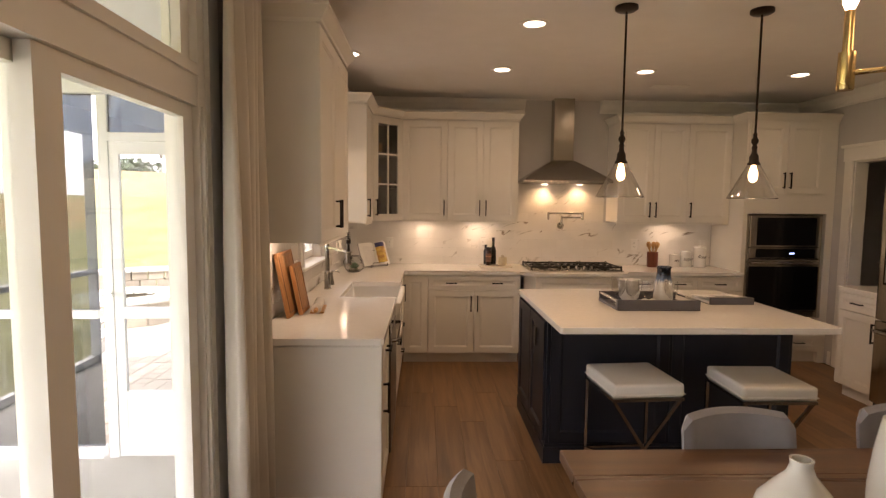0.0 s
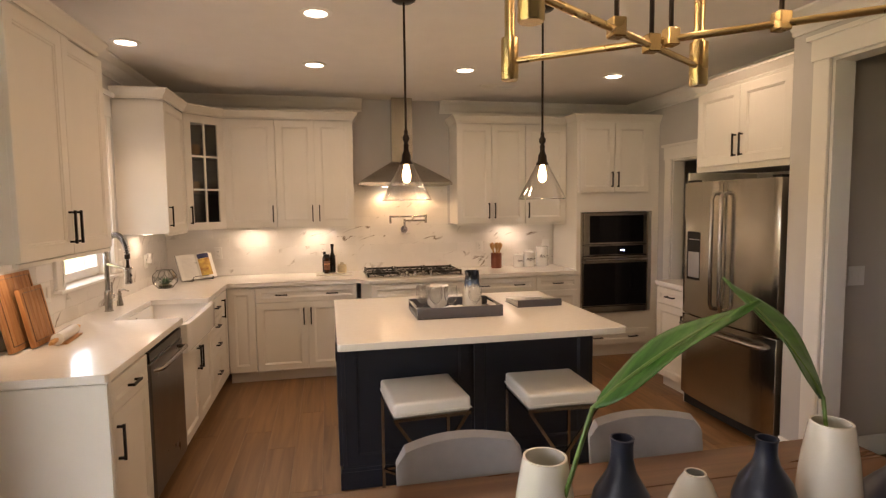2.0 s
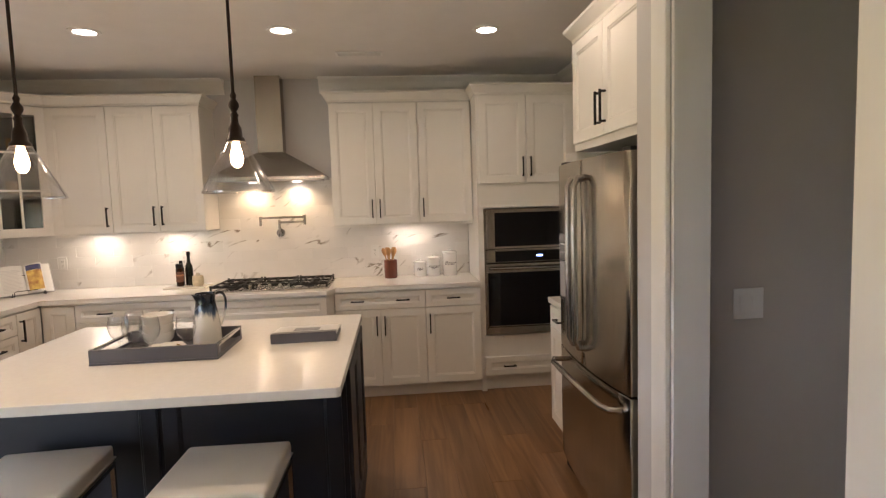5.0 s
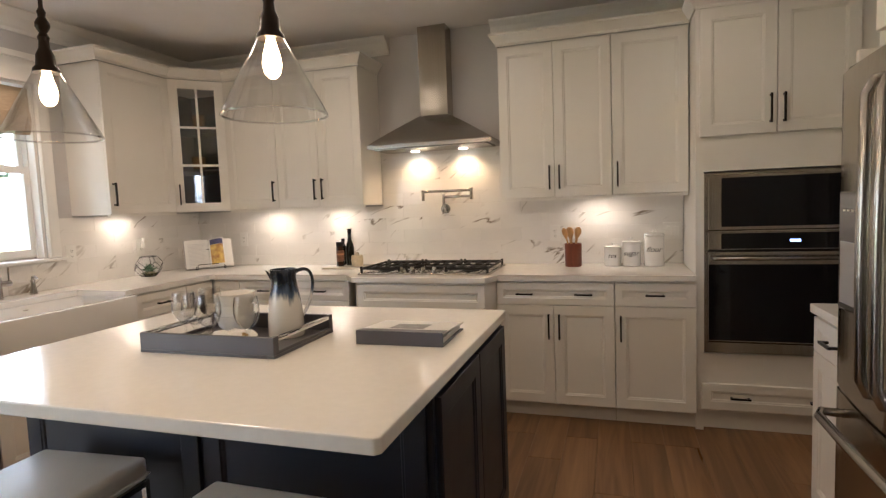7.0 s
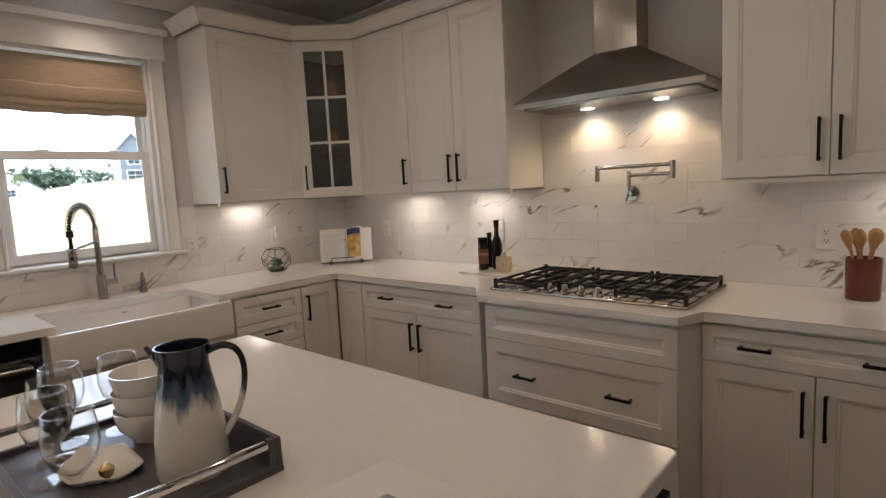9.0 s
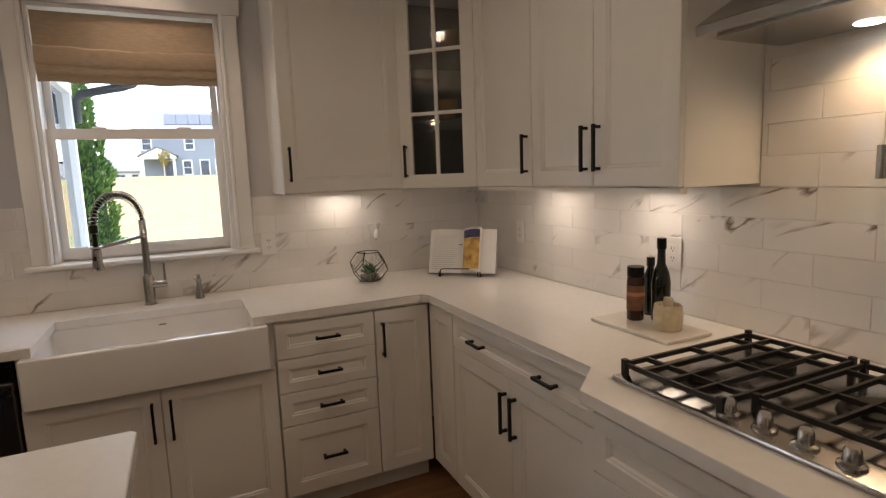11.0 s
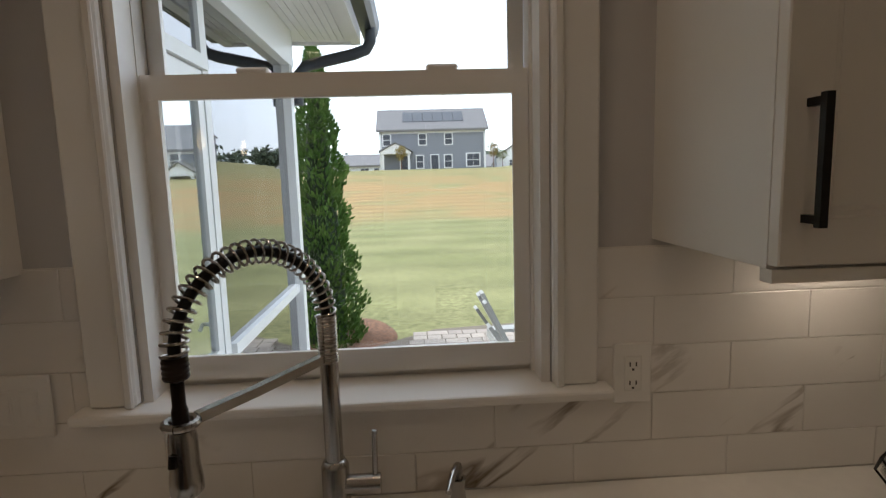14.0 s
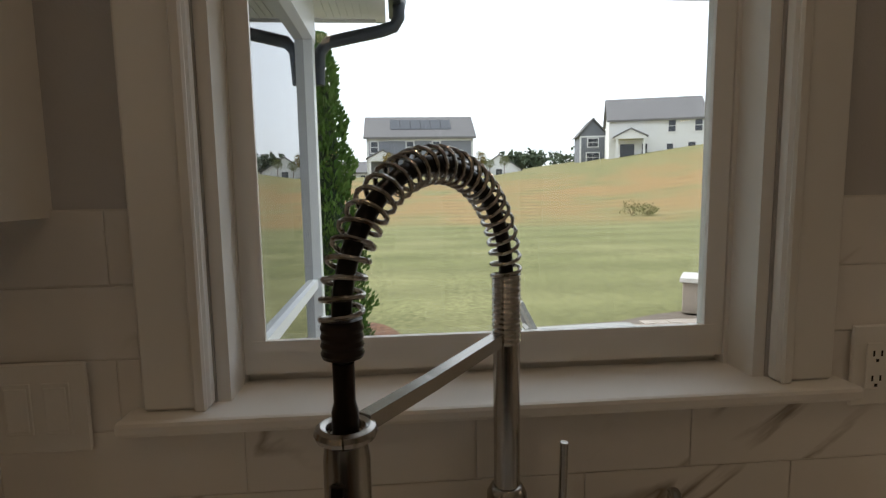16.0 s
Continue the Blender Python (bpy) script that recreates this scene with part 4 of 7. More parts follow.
# pot filler
pf = thing("pot_filler", pose(1.83, NORTH - 0.012, 0), "brushed nickel folding pot filler on the tile wall", "pot filler")
part("flange", tube([(0, 0, 1.335), (0, -0.012, 1.335)], 0.036, 22), NICKEL, pf, smooth=True)
part("valve", tube([(0, -0.01, 1.335), (0, -0.06, 1.335)], 0.017, 14), NICKEL, pf, smooth=True)
part("riser", tube([(0, -0.05, 1.335), (0, -0.05, 1.445)], 0.011, 10), NICKEL, pf, smooth=True)
part("arm", tube([(0, -0.05, 1.425), (0.22, -0.07, 1.425)], 0.010, 10), NICKEL, pf, smooth=True)
part("joint", tube([(0.22, -0.07, 1.40), (0.22, -0.07, 1.485)], 0.013, 12), NICKEL, pf, smooth=True)
part("arm", tube([(0.22, -0.07, 1.468), (-0.15, -0.085, 1.468)], 0.010, 10), NICKEL, pf, smooth=True)
part("spout", tube([(-0.15, -0.085, 1.48), (-0.15, -0.085, 1.40)], 0.012, 12), NICKEL, pf, smooth=True)
part("lever", tube([(0, -0.055, 1.335), (0.0, -0.085, 1.30)], 0.005, 8), NICKEL, pf, smooth=True)

# island
IX0, IX1, IY0, IY1 = 1.086, 2.615, 3.00, 4.30
isl = thing("kitchen_island", pose(0, 0, 0), "navy black panelled island base", "kitchen island")
bx0, bx1, by0, by1 = 1.106, 2.597, 3.375, 4.268
part("body", boxes((bx0, bx1, by0, by1, 0.0, 0.879)), NAVY, isl)
part("base_moulding", boxes((bx0 - 0.014, bx1 + 0.014, by0 - 0.014, by1 + 0.014, 0, 0.10), (bx0 - 0.008, bx1 + 0.008, by0 - 0.008, by1 + 0.008, 0.10, 0.118)), NAVY, isl)
for x, rz in ((bx1, 90), (bx0, -90)):
    for k in range(2):
        w = 0.425
        y = by0 + 0.018 + k * 0.432 if rz == 90 else by0 + 0.018 + k * 0.432 + w
        key = ("side_panel",)
        if key not in FRONTS:
            FRONTS[key] = front_mesh("side_panel", w, 0.73, 0.06, NAVY, 0.018)
        sp = part("side_panel", FRONTS[key], NAVY, isl, m=pose(x, y, 0.13, 0, 0, rz))
part("knee_panel", FRONTS.setdefault(("knee",), front_mesh("knee_panel", 0.715, 0.73, 0.06, NAVY, 0.014)), NAVY, isl, m=pose(bx0 + 0.02, by0, 0.13))
part("knee_panel", FRONTS[("knee",)], NAVY, isl, m=pose(bx0 + 0.755, by0, 0.13))
part("outlet_plate", box(bx0 - 0.026, bx0 - 0.0185, 3.60, 3.67, 0.66, 0.78, 0.003), BLACK, isl, "black outlet plate")
solid("island_worktop", prism([(IX0 + 0.012, IY0), (IX1 - 0.012, IY0), (IX1, IY0 + 0.012), (IX1, IY1 - 0.012), (IX1 - 0.012, IY1), (IX0 + 0.012, IY1), (IX0, IY1 - 0.012), (IX0, IY0 + 0.012)], 0.880, 0.917, 0.004), QUARTZ, "polished white quartz island worktop with rounded corners", "worktop")

# refrigerator in its niche
FY0, FY1, FX = 3.20, 4.125, 3.745
fr = thing("refrigerator", pose(0, 0, 0), "stainless french-door refrigerator with a bottom freezer", "refrigerator")
BLACKSIDE = mat("black_side_panel", (0.02, 0.02, 0.021), 0.45, 0.2, bump=0.05, bscale=400)
part("body", boxes((FX + 0.045, 4.39, FY0 + 0.012, FY1 - 0.008, 0.025, 1.72)), BLACKSIDE, fr)


def bowed(y0, y1, z0, z1, mid, bow=0.035, th=0.07):
    """A door skin in plan along y that bows towards -x over the whole front."""
    n = 10
    pts = []
    for k in range(n + 1):
        y = y0 + (y1 - y0) * k / n
        u = (y - mid) / ((FY1 - FY0) / 2)
        pts.append((FX - bow * (1 - u * u), y))
    back = [(FX + th, y1), (FX + th, y0)]
    return prism(pts + back, z0, z1, 0.004)


mid = (FY0 + FY1) / 2
d1 = part("door", bowed(mid + 0.002, FY1 - 0.004, 0.735, 1.725, mid), STEEL, fr, smooth=True)
d2 = part("door", bowed(FY0 + 0.004, mid - 0.002, 0.735, 1.725, mid), STEEL, fr, smooth=True)
d3 = part("freezer_drawer", bowed(FY0 + 0.004, FY1 - 0.004, 0.105, 0.725, mid), STEEL, fr, smooth=True)
part("grille", boxes((FX + 0.02, FX + 0.06, FY0 + 0.02, FY1 - 0.02, 0.02, 0.10)), DARKGAP, fr)
hx = FX - 0.034
for d, y in ((d1, mid + 0.045), (d2, mid - 0.045)):
    part("handle", tube([(hx, y, 0.83), (hx - 0.035, y, 0.835), (hx - 0.052, y, 0.87), (hx - 0.055, y, 1.25), (hx - 0.052, y, 1.60), (hx - 0.035, y, 1.635), (hx, y, 1.64)], 0.015, 10), NICKEL, d, smooth=True)
part("handle", tube([(FX - 0.012, FY0 + 0.07, 0.655), (hx - 0.03, FY0 + 0.075, 0.66), (hx - 0.05, FY0 + 0.12, 0.66), (hx - 0.055, mid, 0.66), (hx - 0.05, FY1 - 0.12, 0.66), (hx - 0.03, FY1 - 0.075, 0.66), (FX - 0.012, FY1 - 0.07, 0.655)], 0.014, 10), NICKEL, d3, smooth=True)
dsp = part("dispenser", box(FX - 0.026, FX - 0.010, 3.885, 4.05, 1.00, 1.36, 0.004), OVENGLASS, d1, "black water and ice dispenser")
part("niche", box(FX - 0.0285, FX - 0.0262, 3.905, 4.03, 1.02, 1.21, 0.001), mat("grey_niche", (0.30, 0.30, 0.31), 0.4, bump=0.0), dsp)
part("keypad", boxes(*[(FX - 0.0272, FX - 0.0262, 3.91 + 0.03 * k, 3.928 + 0.03 * k, 1.30, 1.306) for k in range(4)]), PLASTIC, dsp)
part("hinge_cover", boxes((FX + 0.01, FX + 0.08, FY0 + 0.02, FY0 + 0.09, 1.726, 1.742)), BLACKSIDE, fr)
part("hinge_cover", boxes((FX + 0.01, FX + 0.08, FY1 - 0.09, FY1 - 0.02, 1.726, 1.742)), BLACKSIDE, fr)

fc = thing("wall_cabinet", pose(HALL_X + 0.08, 4.12, 0, 0, 0, -90), "deep white cabinet over the refrigerator with two doors", "cabinet", "kitchen wall cabinets")
part("body", boxes((0, 0.945, 0, 0.55, 1.80, UZ1)), CAB, fc)
front("door", fc, 0.025, 1.84, 0.43, UZ1 - 1.855, pull="rb")
front("door", fc, 0.458, 1.84, 0.43, UZ1 - 1.855, pull="lb")
solid("cabinet_crown", sweep_outline([(EAST - 0.01, 4.12), (HALL_X + 0.08, 4.12), (HALL_X + 0.08, 3.172)], OUT, UZ1), CAB, "white crown on the refrigerator cabinet", "moulding", kind="structure")
solid("side_panel", box(HALL_X + 0.03, EAST - 0.005, 4.132, 4.152, 0, 1.80, 0.002), CAB, "tall white panel beside the refrigerator", "cabinet panel")

sm = base_cabinet(pose(3.83, 4.565, 0, 0, 0, -90), 0.405, "small white base cabinet beside the refrigerator", drawer_doors(0.405, "r", "h"), depth=0.56)
solid("worktop_piece", prism([(3.80, 4.156), (EAST - 0.005, 4.156), (EAST - 0.005, 4.58), (3.80, 4.58)], 0.880, 0.915, 0.003), QUARTZ, "short white quartz worktop beside the refrigerator", "worktop")


# ---- things in the kitchen ----
def lettering(name, text, size, material, parent, m, depth=0.0008, shear=0.0):
    """Raised writing in the built-in font, as a mesh part."""
    cu = bpy.data.curves.new(name, "FONT")
    cu.body, cu.size, cu.extrude, cu.align_x, cu.shear = text, size, depth, "CENTER", shear
    tmp = bpy.data.objects.new(name, cu)
    scene.collection.objects.link(tmp)
    me = bpy.data.meshes.new_from_object(tmp.evaluated_get(bpy.context.evaluated_depsgraph_get()))
    bpy.data.objects.remove(tmp)
    me.materials.clear()
    me.materials.append(material)
    return part(name, me, material, parent, m=m)


# pendants over the island
def pendant(x, y):
    p = thing("pendant_lamp", pose(x, y, 0), "dark bronze pendant with a clear glass cone shade", "pendant lamp", "island pendants")
    part("canopy", lathe([(0, CEIL - 0.001), (0.062, CEIL - 0.001), (0.062, CEIL - 0.018), (0.05, CEIL - 0.026), (0.012, CEIL - 0.03), (0, CEIL - 0.03)], 28), BRONZE, p, smooth=True)
    part("rod", tube([(0, 0, CEIL - 0.03), (0, 0, 1.96)], 0.0062, 10), BRONZE, p, smooth=True)
    part("finial", lathe([(0.0063, 1.98), (0.012, 1.968), (0.009, 1.955), (0.019, 1.937), (0.019, 1.925), (0.010, 1.908), (0.016, 1.895), (0.013, 1.885), (0.015, 1.865), (0.024, 1.845), (0.026, 1.815), (0.034, 1.806), (0.036, 1.795), (0, 1.795)], 24), BRONZE, p, smooth=True)
    s = part("shade", lathe([(0.034, 1.797), (0.040, 1.785), (0.126, 1.622), (0.131, 1.610), (0.129, 1.606)], 40), SHADEGLASS, p, "clear glass cone", smooth=True)
    s.visible_shadow = False
    part("rim", lathe([(0.1280, 1.6100), (0.1320, 1.6100), (0.1320, 1.6045), (0.1280, 1.6045), (0.1280, 1.6100)], 40), SHADEGLASS, p, smooth=True).visible_shadow = False
    b = part("bulb", lathe([(0.011, 1.795), (0.013, 1.785), (0.021, 1.755), (0.024, 1.735), (0.020, 1.712), (0.010, 1.700), (0, 1.698)], 20), BULB, p, "glowing warm filament bulb", smooth=True)
    b.visible_shadow = False
    lamp = new("pendant_bulb_lamp", bpy.data.lights.new("pendant_bulb_lamp", "POINT"))
    lamp.data.energy, lamp.data.color, lamp.data.shadow_soft_size = PENDANT_W, (1, 0.66, 0.34), 0.022
    lamp.matrix_world = pose(x, y, 1.735)
    return p


PENDANT_W = 0.62
pendant(1.475, 3.28)
pendant(2.24, 3.28)


# bar stools
def bar_stool(x, y, rz, w, d):
    s = thing("bar_stool", pose(x, y, 0, 0, 0, rz), "backless bar stool with a white leather seat and slim metal frame", "stool", "bar stools at the island")
    FRAME = NICKEL
    sb = bmesh.new()
    bx(sb, -w / 2, w / 2, -d / 2, d / 2, 0.570, 0.642)
    bmesh.ops.bevel(sb, geom=sb.edges[:], offset=0.02, segments=4, affect="EDGES", profile=0.6)
    part("seat", sb, WHITELEATHER, s, smooth=True)
    part("piping", tube([(-w / 2 - .001, -d / 2 - .001, 0.588), (w / 2 + .001, -d / 2 - .001, 0.588), (w / 2 + .001, d / 2 + .001, 0.588), (-w / 2 - .001, d / 2 + .001, 0.588), (-w / 2 - .001, -d / 2 - .001, 0.588)], 0.003, 6), WHITELEATHER, s)
    r = 0.008
    part("seat_frame", boxes((-w / 2, w / 2, -d / 2, -d / 2 + 0.018, 0.552, 0.569), (-w / 2, w / 2, d / 2 - 0.018, d / 2, 0.552, 0.569), (-w / 2, -w / 2 + 0.018, -d / 2 + 0.018, d / 2 - 0.018, 0.552, 0.569), (w / 2 - 0.018, w / 2, -d / 2 + 0.018, d / 2 - 0.018, 0.552, 0.569)), FRAME, s)
    for sx in (-1, 1):
        part("leg", tube([(sx * (w / 2 - r), d / 2 - r, 0.552), (sx * (w / 2 - r), d / 2 - r, 0.0)], r, square=True), FRAME, s)
        part("cross_leg", tube([(sx * (w / 2 - r), -d / 2 + r + (0.017 if sx > 0 else 0), 0.552), (-sx * (w / 2 - r), -d / 2 + r + (0.017 if sx > 0 else 0) + 0.04, 0.0)], r, square=True), FRAME, s)
        part("side_stretcher", tube([(sx * (w / 2 - r), d / 2 - 2 * r, 0.14), (-sx * (w / 2 - r - 0.09), -d / 2 + 0.06, 0.14)], r * 0.8, square=True), FRAME, s) if sx < 0 else None
    part("back_stretcher", tube([(-w / 2 + 2 * r, d / 2 - r, 0.14), (w / 2 - 2 * r, d / 2 - r, 0.14)], r * 0.8, square=True), FRAME, s)
    return s


bar_stool(1.518, 3.10, 4, 0.385, 0.40)
bar_stool(2.195, 3.045, -1, 0.387, 0.39)

# tray on the island
tray = thing("serving_tray", pose(1.808, 3.637, 0.9175, 0, 0, 0), "grey lacquered square tray on the island", "tray")
tw, td, th = 0.258, 0.182, 0.066
part("base", boxes((-tw, tw, -td, td, 0, 0.009)), GREYTRAY, tray)
for nm, d in (("side", (-tw, tw, -td, -td + 0.013, 0.009, th)), ("side", (-tw, tw, td - 0.013, td, 0.009, th)), ("end", (-tw, -tw + 0.013, -td + 0.013, td - 0.013, 0.009, th * 0.30)), ("end", (tw - 0.013, tw, -td + 0.013, td - 0.013, 0.009, th * 0.30))):
    part(nm, box(*d, 0.002), GREYTRAY, tray)
for sx in (-1, 1):
    ex = sx * (tw - 0.0065)
    for y0, y1 in ((-td + 0.013, -td + 0.026), (td - 0.026, td - 0.013)):
        part("grip", boxes((ex - 0.0065, ex + 0.0065, y0, y1, th * 0.30, th)), GREYTRAY, tray)
    part("handle", box(ex - 0.008, ex + 0.008, -td + 0.026, td - 0.026, th - 0.016, th - 0.001, 0.004, 2), CHROME, tray, "polished metal handle", smooth=True)
TZ = 0.9175 + 0.0095


def wine_glass(x, y, s=1.0):
    prof = [(0, 0.0), (0.034, 0.0), (0.033, 0.003), (0.006, 0.009), (0.0045, 0.02), (0.0045, 0.045), (0.012, 0.055), (0.030, 0.075), (0.037, 0.10), (0.036, 0.125), (0.032, 0.15), (0.031, 0.15), (0.035, 0.125), (0.036, 0.10), (0.029, 0.077), (0.010, 0.057), (0, 0.055)]
    g = solid("wine_glass", lathe([(r * s, h * s) for r, h in prof], 26), GLASSWARE, "small clear stemmed glass on the grey tray", "glass", "glasses on the tray", smooth=True, m=pose(x, y, TZ))
    g.visible_shadow = False
    return g


for x, y in ((1.605, 3.60), (1.68, 3.565), (1.765, 3.535), (1.915, 3.535), (1.63, 3.70)):
    wine_glass(x, y, 1.12)
bowlprof = [(r * 1.08, h * 1.15) for r, h in [(0, 0), (0.035, 0), (0.037, 0.006), (0.058, 0.028), (0.066, 0.06), (0.0635, 0.06), (0.055, 0.030), (0.03, 0.012), (0, 0.010)]]
for k in range(3):
    solid("bowl", lathe(bowlprof, 30), CERAMIC, "white ceramic bowl stacked on the tray", "bowl", "stacked bowls", smooth=True, m=pose(1.72, 3.725, TZ + 0.039 * k))
pit = thing("pitcher", pose(1.942, 3.712, TZ, 0, 0, 50), "ceramic pitcher, dark blue glaze over cream", "pitcher")
PITG = mat("cream_glaze", (0.70, 0.68, 0.63), 0.22, var=0.05, bump=0.02, coat=0.3)
nt = PITG.node_tree
tcn, sep, nz = [n for n in nt.nodes if n.type == "TEX_COORD"][0], nt.nodes.new("ShaderNodeSeparateXYZ"), nt.nodes.new("ShaderNodeTexNoise")
mpz = nt.nodes.new("ShaderNodeMapping")
mpz.inputs["Scale"].default_value = (60, 60, 6)
nt.links.new(tcn.outputs["Object"], mpz.inputs[0])
nt.links.new(mpz.outputs[0], nz.inputs["Vector"])
nz.inputs["Scale"].default_value = 1.0
nt.links.new(tcn.outputs["Object"], sep.inputs[0])
ad = nt.nodes.new("ShaderNodeMath")
ad.operation = "MULTIPLY_ADD"
ad.inputs[1].default_value = 0.09
nt.links.new(nz.outputs["Fac"], ad.inputs[0])
nt.links.new(sep.outputs["Z"], ad.inputs[2])
cr = nt.nodes.new("ShaderNodeValToRGB")
cr.color_ramp.elements[0].position, cr.color_ramp.elements[0].color = 0.170, (0.70, 0.68, 0.63, 1)
cr.color_ramp.elements[1].position, cr.color_ramp.elements[1].color = 0.235, (0.006, 0.011, 0.024, 1)
e = cr.color_ramp.elements.new(0.20)
e.color = (0.06, 0.09, 0.15, 1)
nt.links.new(ad.outputs[0], cr.inputs[0])
nt.links.new(cr.outputs[0], nt.nodes["Principled BSDF"].inputs["Base Color"])
part("body", lathe([(0, 0), (0.060, 0), (0.063, 0.006), (0.061, 0.07), (0.054, 0.13), (0.045, 0.18), (0.042, 0.205), (0.047, 0.236), (0.044, 0.236), (0.039, 0.205), (0.042, 0.18), (0.05, 0.13), (0.05, 0.02), (0, 0.015)], 36), PITG, pit, smooth=True)
part("spout", rings_mesh([[(-0.040, -0.018, 0.215), (-0.040, 0.018, 0.215), (-0.046, 0.0, 0.20)], [(-0.062, -0.008, 0.238), (-0.062, 0.008, 0.238), (-0.060, 0.0, 0.230)]]), PITG, pit)
loop = []
for k in range(21):
    u = k / 20
    loop.append((0.043 * (1 - u) ** 3 + 3 * 0.125 * u * (1 - u) ** 2 + 3 * 0.118 * u * u * (1 - u) + 0.056 * u ** 3, 0,
                 0.222 * (1 - u) ** 3 + 3 * 0.262 * u * (1 - u) ** 2 + 3 * 0.130 * u * u * (1 - u) + 0.060 * u ** 3))
part("handle", tube(loop, [0.0072 - 0.0018 * math.sin(math.pi * k / 20) for k in range(21)], 10), PITG, pit, smooth=True)
for x, y in ((1.825, 3.62), (1.85, 3.595)):
    solid("brass_knot", lathe([(0, 0), (0.012, 0.002), (0.018, 0.012), (0.015, 0.026), (0.006, 0.032), (0, 0.033)], 14), BRASS, "small shiny brass ornament on the tray", "ornament", "brass ornaments", smooth=True, m=pose(x, y, TZ))
nap = rings_mesh([[(0.08 * (1 + 0.1 * math.sin(3 * a)) * s * math.cos(a), 0.06 * s * math.sin(a), h + 0.004 * math.sin(5 * a)) for a in [2 * math.pi * k / 20 for k in range(20)]] for s, h in ((0.9, 0.004), (1.0, 0.012), (0.8, 0.03), (0.4, 0.036))])
solid("napkin", nap, PAPER, "crumpled white cloth napkin on the tray", "napkin", smooth=True, m=pose(1.80, 3.60, TZ, 0, 0, 20))
# binder
bd = thing("ring_binder", pose(2.235, 3.67, 0.9175, 0, 0, 1), "dark grey ring binder lying closed on the island", "binder")
part("bottom_cover", box(0, 0.30, 0, 0.25, 0, 0.004), GREYTRAY, bd)
part("spine", box(0, 0.30, -0.003, 0.002, 0, 0.045, 0.001), GREYTRAY, bd)
part("pages", prism([(0.006, 0.012), (0.29, 0.012), (0.29, 0.24), (0.006, 0.24)], 0.0045, 0.020), PAPER, bd)
part("top_cover", rings_mesh([[(0, -0.002, 0.041), (0.30, -0.002, 0.041), (0.30, -0.002, 0.045), (0, -0.002, 0.045)], [(0, 0.255, 0.021), (0.30, 0.255, 0.021), (0.30, 0.255, 0.025), (0, 0.255, 0.025)]]), PLASTIC, bd, "pale clear-view cover")
part("cover_edge", rings_mesh([[(0, -0.003, 0.0455), (0.30, -0.003, 0.0455), (0.30, -0.003, 0.0465), (0, -0.003, 0.0465)], [(0, 0.05, 0.0414), (0.30, 0.05, 0.0414), (0.30, 0.05, 0.0424), (0, 0.05, 0.0424)]]), GREYTRAY, bd)
part("cover_print", rings_mesh([[(0.09, 0.07, 0.0398), (0.21, 0.07, 0.0398), (0.21, 0.07, 0.0402), (0.09, 0.07, 0.0402)], [(0.09, 0.17, 0.0322), (0.21, 0.17, 0.0322), (0.21, 0.17, 0.0326), (0.09, 0.17, 0.0326)]]), mat("grey_print", (0.32, 0.32, 0.33), 0.6, var=0.3, scale=30, bump=0), bd)

# bottles and candle on a marble board
solid("marble_board", box(0.935, 1.275, 5.705, 5.90, 0.9155, 0.928, 0.003, 2), marble("board_marble", (0.72, 0.68, 0.60), (0.45, 0.38, 0.30)), "pale marble serving board on the worktop", "board")
OIL = mat("dark_bottle_glass", (0.008, 0.010, 0.006), 0.08, bump=0.0, rvar=0.02)
b = thing("oil_bottle", pose(1.09, 5.875, 0.9285), "tall dark oil bottle on the marble board", "bottle")
part("glass", lathe([(0, 0), (0.029, 0), (0.031, 0.006), (0.031, 0.135), (0.026, 0.165), (0.014, 0.195), (0.0125, 0.25), (0, 0.25)], 26), OIL, b, smooth=True)
part("cap", lathe([(0.0145, 0.245), (0.0155, 0.248), (0.0155, 0.282), (0, 0.283)], 18), BLACK, b, smooth=True)
b = thing("pepper_mill", pose(1.035, 5.815, 0.9285), "dark bottle with an amber label and black cap", "bottle")
part("glass", lathe([(0, 0), (0.027, 0), (0.029, 0.005), (0.029, 0.14), (0.026, 0.15), (0, 0.15)], 26), mat("brown_glass", (0.03, 0.012, 0.006), 0.12, bump=0), b, smooth=True)
part("label", lathe([(0.0294, 0.035), (0.0296, 0.036), (0.0296, 0.12), (0.0294, 0.121)], 26), mat("amber_label", (0.16, 0.07, 0.035), 0.6, var=0.4, scale=40, bump=0), b, smooth=True)
part("label_lines", lathe([(0.0298, 0.085), (0.0299, 0.0852), (0.0299, 0.098), (0.0298, 0.0982)], 26), mat("label_bar", (0.42, 0.20, 0.10), 0.6, bump=0), b)
part("cap", lathe([(0.0265, 0.15), (0.0285, 0.152), (0.0285, 0.185), (0.0, 0.187)], 22), BLACK, b, smooth=True)
b = thing("small_bottle", pose(1.015, 5.905, 0.9285), "slim brown bottle with a black cap", "bottle")
part("glass", lathe([(0, 0), (0.022, 0), (0.023, 0.14), (0.012, 0.165), (0.011, 0.175), (0, 0.175)], 22), OIL, b, smooth=True)
part("cap", lathe([(0.013, 0.173), (0.014, 0.175), (0.014, 0.205), (0, 0.206)], 18), BLACK, b, smooth=True)
b = thing("candle_jar", pose(1.18, 5.81, 0.9285), "cream embossed candle jar", "candle")
part("jar", lathe([(0, 0), (0.038, 0), (0.044, 0.008), (0.046, 0.05), (0.042, 0.082), (0.039, 0.082), (0.041, 0.05), (0.036, 0.07), (0, 0.07)], 26), mat("cream_wax", (0.60, 0.52, 0.36), 0.35, var=0.1, scale=40, bump=0.3, bscale=120), b, smooth=True)
